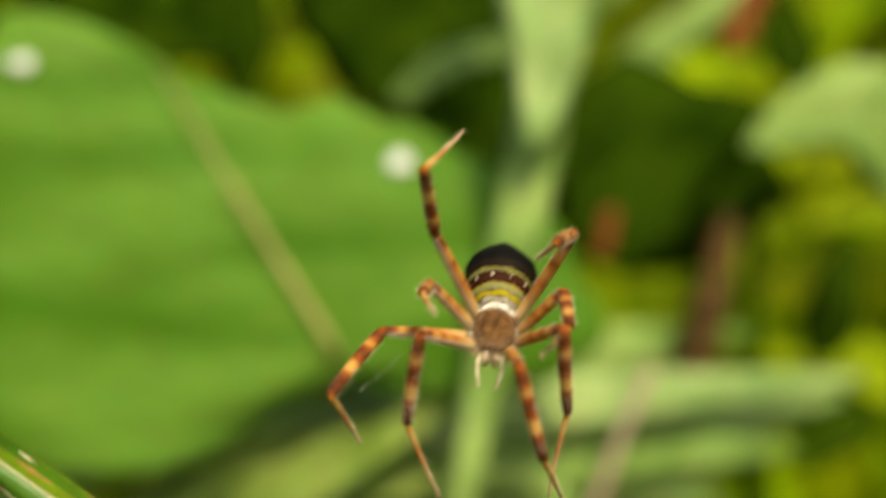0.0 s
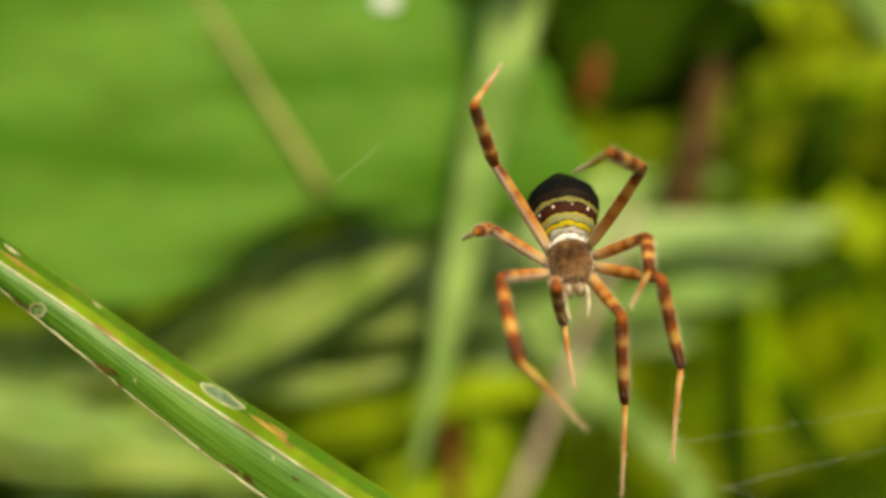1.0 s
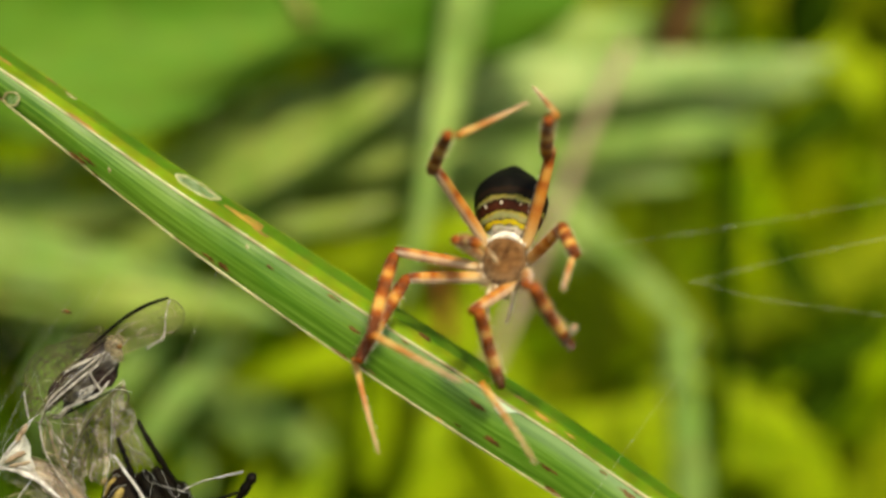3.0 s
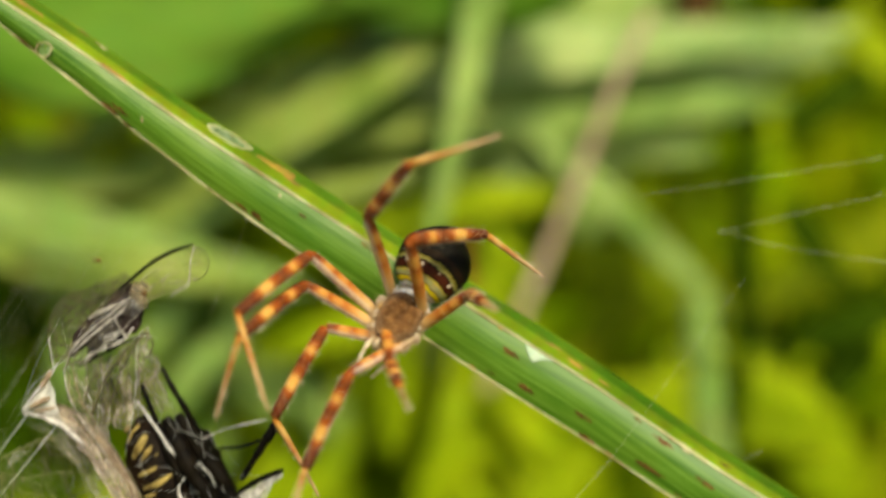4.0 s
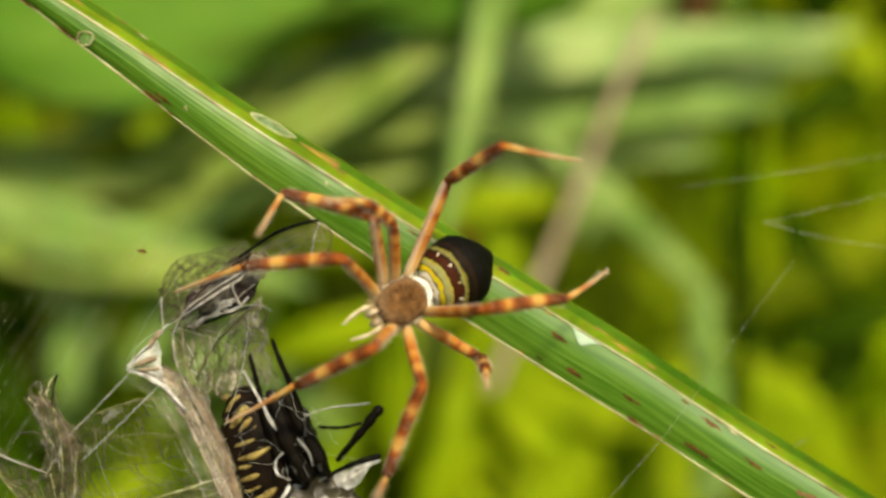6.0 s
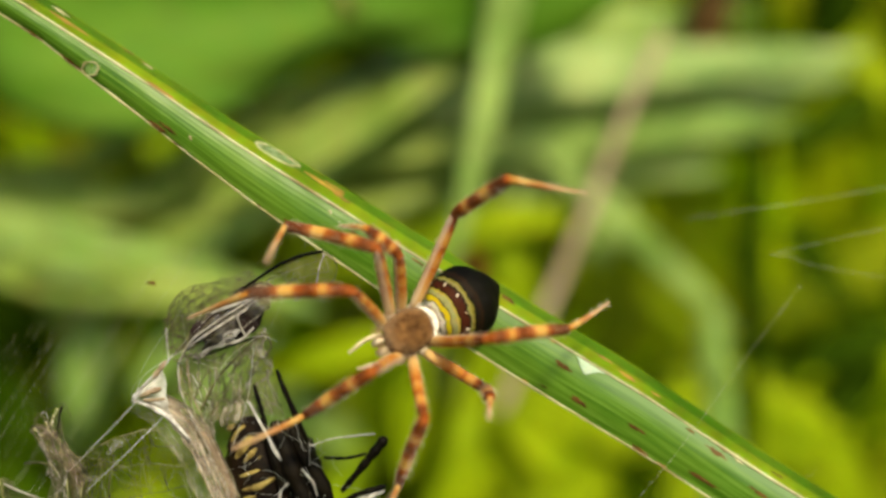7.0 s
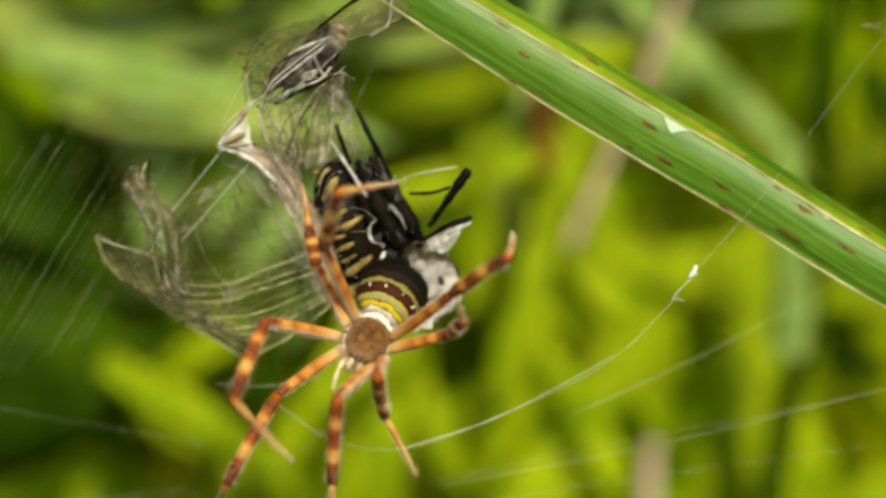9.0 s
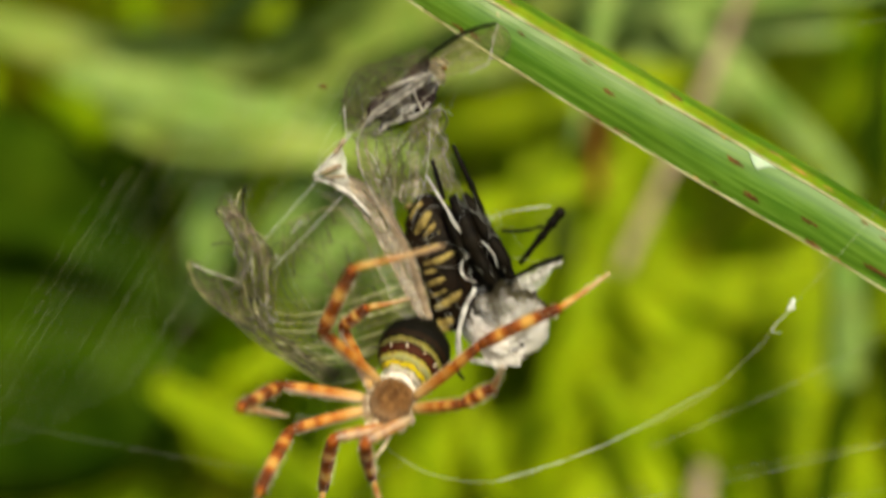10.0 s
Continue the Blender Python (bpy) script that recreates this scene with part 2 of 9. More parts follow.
# near-black green: shade put into the leaf colour; two dark stalks share it
m_shade_leaf_stalk = leaf_material("near-black shade leaf and dark stalk", (0.010, 0.026, 0.001), (0.034, 0.066, 0.003), 70, 0.7, 0.15, spec=0.0)
# bright yellow-green: sunlight on the weeds is put into this colour
m_leaf_sunlit_yellow = leaf_material("yellow green leaf with painted sunlight", (0.17, 0.265, 0.003), (0.40, 0.51, 0.011), 70, 0.45, 0.45)
m_stalk_brown = plain_material("dry stalk", (0.30, 0.20, 0.13), (0.46, 0.34, 0.24), 120, 0.7, 0.3)
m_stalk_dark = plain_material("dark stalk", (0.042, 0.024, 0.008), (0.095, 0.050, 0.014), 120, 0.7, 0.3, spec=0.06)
m_red = plain_material("red stalk", (0.13, 0.035, 0.010), (0.26, 0.075, 0.018), 120, 0.6, 0.3, spec=0.06)
m_withered = leaf_material("withered pale leaf", (0.34, 0.36, 0.16), (0.50, 0.52, 0.30), 25, 0.5, 0.3)
m_white = plain_material("white dropping", (0.70, 0.68, 0.60), (0.85, 0.83, 0.78), 300, 0.7, 0.2)
m_mass = leaf_material("undergrowth", (0.15, 0.24, 0.002), (0.37, 0.48, 0.008), 70, 0.5, 0.5, random_range=0.80)
m_far = leaf_material("far hedge", (0.03, 0.06, 0.002), (0.13, 0.19, 0.006), 9, 0.6, 0.05)
m_soil = plain_material("soil", (0.03, 0.035, 0.01), (0.08, 0.10, 0.02), 15, 0.9, 0.5)

m_silk, n_, l_, b_ = material("silk", 0.35, 0.5)
b_.inputs["Base Color"].default_value = (0.80, 0.80, 0.76, 1)
translucent(n_, l_, b_, ramp(n_, [(0, (0.8, 0.8, 0.76)), (1, (0.8, 0.8, 0.76))]).outputs["Color"], 0.4)
m_thread, n_, l_, b_ = material("thin thread", 0.4, 0.4)
b_.inputs["Base Color"].default_value = (0.86, 0.84, 0.66, 1)
t_ = n_.new("ShaderNodeBsdfTransparent")
s_ = n_.new("ShaderNodeMixShader")
s_.inputs[0].default_value = 0.5
l_.new(t_.outputs[0], s_.inputs[1])
l_.new(b_.outputs[0], s_.inputs[2])
l_.new(s_.outputs[0], n_["Material Output"].inputs["Surface"])
m_chitin = plain_material("black chitin", (0.0012, 0.001, 0.0008), (0.006, 0.0045, 0.0025), 700, 0.45, 0.5, spec=0.06)
m_vein = plain_material("wing vein", (0.022, 0.020, 0.007), (0.090, 0.080, 0.024), 700, 0.5, 0.2)
m_cream_vein = plain_material("cream vein", (0.30, 0.29, 0.11), (0.64, 0.62, 0.34), 900, 0.5, 0.3, spec=0.2)
m_pale_band = plain_material("pale wing fold", (0.16, 0.11, 0.07), (0.46, 0.37, 0.27), 1200, 0.6, 0.7, spec=0.15)
m_fold = plain_material("grey silk fold", (0.13, 0.115, 0.10), (0.48, 0.44, 0.40), 1300, 0.6, 0.6, spec=0.15)
m_white_silk = plain_material("white silk", (0.13, 0.115, 0.105), (0.66, 0.63, 0.60), 1500, 0.6, 0.7, spec=0.2)
m_vein_pale = plain_material("pale wing vein", (0.10, 0.095, 0.035), (0.30, 0.28, 0.12), 700, 0.5, 0.2)


def silk_net_material(name, dark, light, scale, cells):
    """A dark surface under a thin net of white silk."""
    m = plain_material(name, dark, light, scale, 0.6, 0.5, spec=0.04)
    n, l = m.node_tree.nodes, m.node_tree.links
    b = n["Principled BSDF"]
    tc = n.new("ShaderNodeTexCoord")
    wob = noise_node(n, l, 500, 2)
    add = n.new("ShaderNodeVectorMath"); add.operation = 'MULTIPLY_ADD'
    add.inputs[1].default_value = (0.0016, 0.0016, 0.0016)
    l.new(wob.outputs["Color"], add.inputs[0]); l.new(tc.outputs["Object"], add.inputs[2])
    v = n.new("ShaderNodeTexVoronoi")
    v.feature = 'DISTANCE_TO_EDGE'
    v.inputs["Scale"].default_value = cells
    l.new(add.outputs[0], v.inputs["Vector"])
    r = ramp(n, [(0.0, (0.24, 0.24, 0.24)), (0.003, (0.12, 0.12, 0.12)), (0.008, (0, 0, 0))])
    l.new(v.outputs["Distance"], r.inputs["Fac"])
    old = b.inputs["Base Color"].links[0].from_socket
    l.new(mix(n, l, r.outputs["Color"], old, (0.50, 0.48, 0.45)), b.inputs["Base Color"])
    return m


m_veil = silk_net_material("dark head under silk", (0.006, 0.005, 0.003), (0.050, 0.042, 0.024), 300, 300)
m_lump = silk_net_material("dark lump under silk", (0.0015, 0.001, 0.0008), (0.030, 0.018, 0.017), 520, 420)
m_back = plain_material("black back", (0.0010, 0.0008, 0.0007), (0.008, 0.0055, 0.003), 900, 0.55, 0.7, spec=0.05)
m_tan = plain_material("tan crumpled wing", (0.10, 0.062, 0.032), (0.34, 0.25, 0.165), 900, 0.6, 0.7)


def silk_skin(name, dark, light, thin, dense, scale, zfrom=None, zto=None):
    """A thin skin that lets light through, thin and dense in patches; denser from zfrom down to zto where given."""
    m, n, l, b = material(name, 0.42, 0.14)
    f = noise_node(n, l, scale, 4)
    c = ramp(n, [(0.3, dark), (0.7, light)])
    l.new(f.outputs["Fac"], c.inputs["Fac"])
    l.new(c.outputs["Color"], b.inputs["Base Color"])
    g = noise_node(n, l, scale * 1.7, 5)
    cover = n.new("ShaderNodeMapRange")
    cover.inputs["From Min"].default_value, cover.inputs["From Max"].default_value = 0.34, 0.68
    cover.inputs["To Min"].default_value, cover.inputs["To Max"].default_value = thin, dense
    l.new(g.outputs["Fac"], cover.inputs["Value"])
    out = cover.outputs["Result"]
    if zfrom is not None:
        tc = n.new("ShaderNodeTexCoord")
        sep = n.new("ShaderNodeSeparateXYZ")
        l.new(tc.outputs["Object"], sep.inputs[0])
        low = n.new("ShaderNodeMapRange")
        low.inputs["From Min"].default_value, low.inputs["From Max"].default_value = zfrom, zto
        l.new(sep.outputs[2], low.inputs["Value"])
        mul = n.new("ShaderNodeMath")
        mul.operation, mul.use_clamp = 'MULTIPLY_ADD', True
        l.new(low.outputs["Result"], mul.inputs[0])
        mul.inputs[1].default_value = 1.1
        shift = n.new("ShaderNodeMath")
        shift.operation = 'SUBTRACT'
        shift.inputs[1].default_value = 0.35
        l.new(out, shift.inputs[0])
        l.new(shift.outputs[0], mul.inputs[2])
        out = mul.outputs[0]
    bump(n, l, b, g.outputs["Fac"], 0.5, 0.0002)
    tl = n.new("ShaderNodeBsdfTranslucent")
    l.new(c.outputs["Color"], tl.inputs["Color"])
    both = n.new("ShaderNodeMixShader")
    both.inputs[0].default_value = 0.4
    l.new(b.outputs[0], both.inputs[1]); l.new(tl.outputs[0], both.inputs[2])
    t = n.new("ShaderNodeBsdfTransparent")
    s = n.new("ShaderNodeMixShader")
    l.new(out, s.inputs[0])
    l.new(t.outputs[0], s.inputs[1]); l.new(both.outputs[0], s.inputs[2])
    l.new(s.outputs[0], n["Material Output"].inputs["Surface"])
    return m


m_silk_veil = silk_skin("silk veil", (0.22, 0.20, 0.18), (0.66, 0.64, 0.62), 0.0, 0.30, 420)
m_membrane = silk_skin("clear wing", (0.06, 0.075, 0.018), (0.24, 0.26, 0.10), 0.02, 0.18, 480)
m_smoky = silk_skin("smoky wing", (0.055, 0.050, 0.028), (0.26, 0.24, 0.15), 0.02, 0.28, 520)
m_crumpled = silk_skin("crumpled wing", (0.13, 0.10, 0.06), (0.44, 0.38, 0.28), 0.06, 0.50, 560)
m_pleat = silk_skin("pale pleat", (0.25, 0.20, 0.16), (0.62, 0.56, 0.49), 0.15, 0.65, 700)
m_pink = silk_skin("pinkish shrivelled wing", (0.16, 0.095, 0.075), (0.44, 0.32, 0.26), 0.03, 0.36, 620)
m_tip = silk_skin("tan wing tip", (0.16, 0.15, 0.05), (0.36, 0.34, 0.15), 0.20, 0.42, 420)
m_silk_crust = silk_skin("silk crust", (0.30, 0.28, 0.26), (0.78, 0.76, 0.74), 0.35, 1.0, 520)
m_pad = silk_skin("pinkish white silk", (0.52, 0.45, 0.43), (0.86, 0.82, 0.81), 0.45, 1.0, 420)
m_window = silk_skin("eaten leaf skin", (0.16, 0.26, 0.12), (0.34, 0.44, 0.26), 0.45, 0.8, 900)
m_patch = silk_skin("cream crumpled skin", (0.20, 0.15, 0.09), (0.46, 0.38, 0.27), 0.35, 0.9, 900)
m_cap = silk_skin("silk cap", (0.56, 0.50, 0.47), (0.86, 0.83, 0.81), 0.30, 0.90, 230, 0.0009, -0.0020)
m_body = plain_material("dark body", (0.0015, 0.001, 0.0008), (0.012, 0.006, 0.0025), 900, 0.55, 0.6, spec=0.06)
m_band = plain_material("yellow band", (0.06, 0.035, 0.008), (0.40, 0.30, 0.09), 900, 0.55, 0.5, spec=0.15)
m_beam = silk_skin("folded tan wing", (0.15, 0.105, 0.085), (0.54, 0.46, 0.39), 0.20, 0.85, 760)


# ---- building helpers (plans in millimetres) ----
def part(name, bm, mat, parent=None, label="", smooth=True):
    """Links a mesh planned in millimetres as one object."""
    bmesh.ops.scale(bm, vec=(mm, mm, mm), verts=bm.verts)
    me = bpy.data.meshes.new(name)
    bm.to_mesh(me)
    bm.free()
    for p in me.polygons:
        p.use_smooth = smooth
    me.materials.append(mat)
    ob = new(name, me)
    if parent is not None:
        ob.parent = parent
    if label:
        ob["label"] = label
    return ob


def empty_at(name, x, y, z):
    e = new(name)
    e.empty_display_size = 0.002
    e.location = (x * mm, y * mm, z * mm)
    return e


def smooth_line(pts, n):
    """A smooth line of n points through a few control points."""
    pts = [Vector(p) for p in pts]
    if len(pts) == 2:
        return [pts[0].lerp(pts[1], i / (n - 1)) for i in range(n)]
    full = [2 * pts[0] - pts[1]] + pts + [2 * pts[-1] - pts[-2]]
    out = []
    segs = len(pts) - 1
    for i in range(n):
        u = i / (n - 1) * segs
        k = min(int(u), segs - 1)
        f = u - k
        a, b, c, d = full[k:k + 4]
        out.append(0.5 * ((2 * b) + (c - a) * f + (2 * a - 5 * b + 4 * c - d) * f * f + (3 * b - 3 * c + d - a) * f ** 3))
    return out


def sweep(bm, line, sections, side=Vector((0, -1, 0))):
    """Sweeps cross-sections (lists of (across, out) pairs, one for each point) along a line."""
    rings = []
    n = len(line)
    for i, p in enumerate(line):
        t = (line[min(i + 1, n - 1)] - line[max(i - 1, 0)]).normalized()
        w = t.cross(side)
        if w.length < 1e-6:
            w = t.orthogonal()
        w.normalize()
        o = w.cross(t).normalized()
        rings.append([bm.verts.new(p + w * a + o * b) for a, b in sections[i]])
    k = len(rings[0])
    for r, s in zip(rings, rings[1:]):
        for j in range(k):
            bm.faces.new((r[j], r[(j + 1) % k], s[(j + 1) % k], s[j]))
    bm.faces.new(list(reversed(rings[0])))
    bm.faces.new(rings[-1])


def tube(bm, pts, radius, seg=6, n=0, side=Vector((0.31, -0.9, 0.2))):
    """A round rod along control points; radius is a number or a function of 0..1."""
    line = smooth_line(pts, n or max(2, 6 * (len(pts) - 1)))
    k = len(line)
    secs = []
    for i in range(k):
        r = radius(i / (k - 1)) if callable(radius) else radius
        secs.append([(r * math.cos(a), r * math.sin(a)) for a in [2 * math.pi * j / seg for j in range(seg)]])
    sweep(bm, line, secs, side)
    return bm


def blob(bm, centre, size, seg=20, rings=14, rot=None, lump=0.0, freq=0.6, taper=0.0):
    """A lumpy ellipsoid, narrower towards +y by taper."""
    m = Matrix.LocRotScale(Vector(centre), rot, None)
    made = bmesh.ops.create_uvsphere(bm, u_segments=seg, v_segments=rings, radius=1.0)["verts"]
    for v in made:
        c = v.co.copy()
        k = 1 - taper * c.y
        c = Vector((c.x * size[0] * k, c.y * size[1], c.z * size[2] * k))
        if lump:
            c += v.co.normalized() * lump * noise.noise(c * freq + Vector(centre))
        v.co = m @ c
    return made


def leaf_sections(n, width, thick, fold=0.25, base=0.35, power=0.7):
    """Lens-shaped folded cross-sections of a tapering leaf."""
    out = []
    for i in range(n):
        u = i / (n - 1)
        w = width / 2 * (base + (1 - base) * min(1, u * 4)) * max(0.03, (1 - u ** 2.2)) ** power
        h = fold * w
        up = [(-w, h), (-w * .5, h * .45), (0, 0), (w * .5, h * .45), (w, h)]
        dn = [(w * .5, h * .45 - thick), (0, -thick * 1.6), (-w * .5, h * .45 - thick)]
        out.append(up + dn)
    return out


def grass_leaf(pts, width, mat, label, name="grass_leaf", category="leaf", fold=0.2, base=0.35, side=(0, -1, 0), group=""):
    """A long pointed leaf with a midrib, from its base to its tip."""
    root = Vector(pts[0])
    rel = [Vector(p) - root for p in pts]
    n = 28
    thing = empty_at(name, *root)
    tagged(thing, label, category, group)
    bm = bmesh.new()
    sweep(bm, smooth_line(rel, n), leaf_sections(n, width, width * 0.03, fold, base), Vector(side))
    part("blade", bm, mat, thing)
    bm = bmesh.new()
    off = Vector(side) * (width * 0.008)
    tube(bm, [p + off for p in rel], lambda u: width * 0.018 * (1.05 - u), 6, n)
    part("midrib", bm, mat, thing)
    return thing


def stalk(pts, radius, mat, label, name="plant_stalk", category="stalk", nodes_at=()):
    root = Vector(pts[0])
    rel = [Vector(p) - root for p in pts]
    thing = empty_at(name, *root)
    tagged(thing, label, category)
    bm = bmesh.new()
    tube(bm, rel, lambda u: radius * (1.1 - 0.35 * u) * (1 + 0.08 * math.sin(u * 37)), 10, 26)
    part("stem", bm, mat, thing)
    line = smooth_line(rel, 50)
    for u in nodes_at:
        bm = bmesh.new()
        blob(bm, line[int(u * 49)], (radius * 1.15, radius * 1.15, radius * 1.1), 12, 8, lump=radius * .2, freq=2)
        part("node", bm, mat, thing)
    return thing


# ---- ground, far hedge and undergrowth ----
GROUND = -330.0
bm = bmesh.new()
N = 48
gv = []
for i in range(N + 1):
    row = []
    for j in range(N + 1):
        u, v = 2 * i / N - 1, 2 * j / N - 1
        x, y = 3e5 * math.copysign(abs(u) ** 5, u), 3e5 * math.copysign(abs(v) ** 5, v)
        row.append(bm.verts.new((x, y, GROUND + 6 * noise.noise(Vector((x * .02, y * .02, 0))))))
    gv.append(row)
for i in range(N):
    for j in range(N):
        bm.faces.new((gv[i][j], gv[i + 1][j], gv[i + 1][j + 1], gv[i][j + 1]))
tagged(part("ground", bm, m_soil), "dark mossy soil under the grass", "ground", kind="structure")

bm = bmesh.new()
hv = []
for i in range(61):
    a = math.pi * (i / 60 * 1.1 - 0.05)
    col = []
    for j in range(25):
        r = 640 + 60 * noise.noise(Vector((i * .35, j * .35, 3)))
        col.append(bm.verts.new((-r * 1.5 * math.cos(a), -60 + r * math.sin(a), GROUND - 5 + j * 36)))
    hv.append(col)
for i in range(60):
    for j in range(24):
        bm.faces.new((hv[i][j], hv[i + 1][j], hv[i + 1][j + 1], hv[i][j + 1]))
tagged(part("backdrop", bm, m_far), "dark green hedge far behind the plants", "hedge", kind="structure")


def scatter(name, label, count, seed, mat, ybox, xs, zs, length, width, lean):
    """Many leaves in one mesh, each with a fold and a bent tip."""
    rnd = random.Random(seed)
    bm = bmesh.new()
    for _ in range(count):
        y = rnd.uniform(*ybox)
        k = 1 + y / 105.0
        p = Vector((rnd.uniform(*xs) * k, y, rnd.uniform(*zs) * k))
        L, w = rnd.uniform(*length), rnd.uniform(*width)
        a = rnd.gauss(0, lean)
        d = Vector((math.sin(a), rnd.uniform(-.5, .4), math.cos(a))).normalized()
        s = Vector((math.cos(a), rnd.uniform(-.6, .6), -math.sin(a))).normalized()
        o = d.cross(s)
        bend = rnd.uniform(-.25, .35)
        prev = None
        for q in range(6):
            u = q / 5
            c = p + d * (L * (u - .5)) + o * (bend * L * (u - .5) ** 2) + s * (bend * .5 * L * u * u)
            ww = w / 2 * (0.35 + 1.3 * u) * (1.02 - u ** 3) if u < 1 else 0.02 * w
            row = [bm.verts.new(c - s * ww + o * ww * .3), bm.verts.new(c), bm.verts.new(c + s * ww + o * ww * .3)]
            if prev:
                bm.faces.new((prev[0], prev[1], row[1], row[0]))
                bm.faces.new((prev[1], prev[2], row[2], row[1]))
            prev = row
    return tagged(part(name, bm, mat), label, "undergrowth", kind="stuff")


scatter("undergrowth", "yellow-green blades of grass and weeds in the undergrowth", 900, 3, m_mass, (165, 330), (-62, 62), (-75, 75), (35, 90), (8, 20), 1.6)
scatter("undergrowth", "dense green weeds behind the grass", 900, 5, m_mass, (330, 560), (-75, 75), (-80, 80), (60, 150), (18, 44), 1.6)

rnd = random.Random(12)
bm = bmesh.new()
for _ in range(420):
    y = rnd.uniform(190, 550)
    k = 1 + y / 105.0
    x, h = rnd.uniform(-66, 66) * k, rnd.uniform(-20, 60) * k
    lean = rnd.gauss(0, 30)
    tube(bm, [(x + lean, y + rnd.gauss(0, 20), GROUND), (x + lean * .4, y, (GROUND + h) / 2), (x, y, h)], lambda u: 1.0 * (1.1 - .7 * u), 5, 10)
tagged(part("weed_stem", bm, m_mass), "thin green stems carrying the weeds", "undergrowth", kind="stuff")
bm = bmesh.new()
for _ in range(5200):
    x, y, w = rnd.uniform(-1300, 1300), rnd.uniform(-1000, 620), rnd.uniform(2, 6)
    L, dx, dy = rnd.uniform(60, 170), rnd.gauss(0, 34), rnd.gauss(0, 34)
    a, side = rnd.uniform(0, 3.14), None
    s = Vector((math.cos(a), math.sin(a), 0)) * w / 2
    prev = None
    for q in range(5):
        u = q / 4
        c = Vector((x + dx * u * u, y + dy * u * u, GROUND - 4 + L * (u - .25 * u * u)))
        row = [bm.verts.new(c - s * (1 - u * .97)), bm.verts.new(c + s * (1 - u * .97))]
        if prev:
            bm.faces.new((prev[0], prev[1], row[1], row[0]))
        prev = row
tagged(part("grass_sward", bm, m_mass), "short green grass growing from the soil", "grass", kind="stuff")

# ---- plants behind the web ----
def broad_leaf(centre, radii, start, bowl, turn, mat, label, veins, name="broad_leaf", petiole=None):
    """A lobed leaf round its stalk's end: radii at even angles from start, joined smoothly."""
    thing = empty_at(name, *centre)
    tagged(thing, label, "leaf")
    k = len(radii)
    na, nr = 96, 14
    rot = Euler([radians(a) for a in turn]).to_matrix()

    def edge(a):
        u = ((a - start) / (2 * math.pi)) % 1 * k
        i = int(u)
        f = u - i
        p0, p1, p2, p3 = (radii[(i + d) % k] for d in (-1, 0, 1, 2))
        r = 0.5 * (2 * p1 + (p2 - p0) * f + (2 * p0 - 5 * p1 + 4 * p2 - p3) * f * f + (3 * p1 - 3 * p2 + p3 - p0) * f ** 3)
        return r * (1 + 0.02 * math.sin(a * 17) + 0.012 * math.sin(a * 41))

    def surf(a, u):
        r = edge(a) * u
        x, z = r * math.cos(a), r * math.sin(a)
        crease = min(abs(math.remainder(a - v, 2 * math.pi)) for v in veins)
        y = bowl * u * u + 1.2 * u * math.exp(-(crease * 5) ** 2) + 2.6 * noise.noise(Vector((x * .04, z * .04, 1.7))) * u
        y += 0.8 * u * math.sin(10 * u + 3 * math.cos(a * 2))
        return rot @ Vector((x, y, z))

    bm = bmesh.new()
    centre_front, centre_back = bm.verts.new((0, 0, 0)), bm.verts.new((0, 0.5, 0))
    front = [[bm.verts.new(surf(2 * math.pi * i / na, (j + 1) / nr)) for i in range(na)] for j in range(nr)]
    back = [[bm.verts.new(v.co + Vector((0, 0.5 if j < nr - 1 else 0.12, 0))) for v in ring] for j, ring in enumerate(front)]
    for i in range(na):
        q = (i + 1) % na
        bm.faces.new((centre_front, front[0][i], front[0][q]))
        bm.faces.new((centre_back, back[0][q], back[0][i]))
        for j in range(nr - 1):
            bm.faces.new((front[j][i], front[j + 1][i], front[j + 1][q], front[j][q]))
            bm.faces.new((back[j][q], back[j + 1][q], back[j + 1][i], back[j][i]))
        bm.faces.new((front[-1][i], back[-1][i], back[-1][q], front[-1][q]))
    part("leaf_blade", bm, mat, thing)
    for v in veins:
        bm = bmesh.new()
        tube(bm, [surf(v, u) + rot @ Vector((0, -0.7, 0)) for u in (0.0, .25, .5, .75, .97)], lambda u: .95 * (1.0 - .8 * u) , 8, 24)
        part("main_vein", bm, m_leaf_vein, thing)
        for sgn in (-1, 1):
            for u0 in (.18, .34, .5, .66, .8):
                bm = bmesh.new()
                tube(bm, [surf(v + sgn * w * (1 - u0) , min(.96, u0 + w * .45)) + rot @ Vector((0, -.1, 0)) for w in (0, .3, .6)], lambda u: .35 * (1 - .8 * u), 5, 12)
                part("side_vein", bm, mat, thing)
    if petiole:
        bm = bmesh.new()
        tube(bm, [Vector((0, 0, 0))] + [Vector(p) - Vector(centre) for p in petiole], lambda u: 1.5 + .4 * u, 8, 20)
        part("leaf_stalk", bm, m_leaf_vein, thing)
    return thing, surf


big, big_surf = broad_leaf((-21.37, 80, 34.57), (41, 40, 38, 37, 39, 43, 74, 70, 60, 50, 18, 8, 6, 7, 9, 20), 0.0, 5.0, (4, 0, 2), m_leaf_big,
                 "large lobed green leaf with a tan midrib and white specks", (2.14,), petiole=((-22.04, 98, 33.73), (-19.78, 122, 22.98), (-26.59, 150, -62.24)))
for (a, u, s) in ((1.235, .80, 2.3), (2.415, .90, 2.0)):
    bm = bmesh.new()
    blob(bm, big_surf(a, u) + Vector((0, -.6, 0)), (s, .9, s * .66), 18, 10, lump=.7, freq=.7)
    part("white_speck", bm, m_white, big, "white dropping")

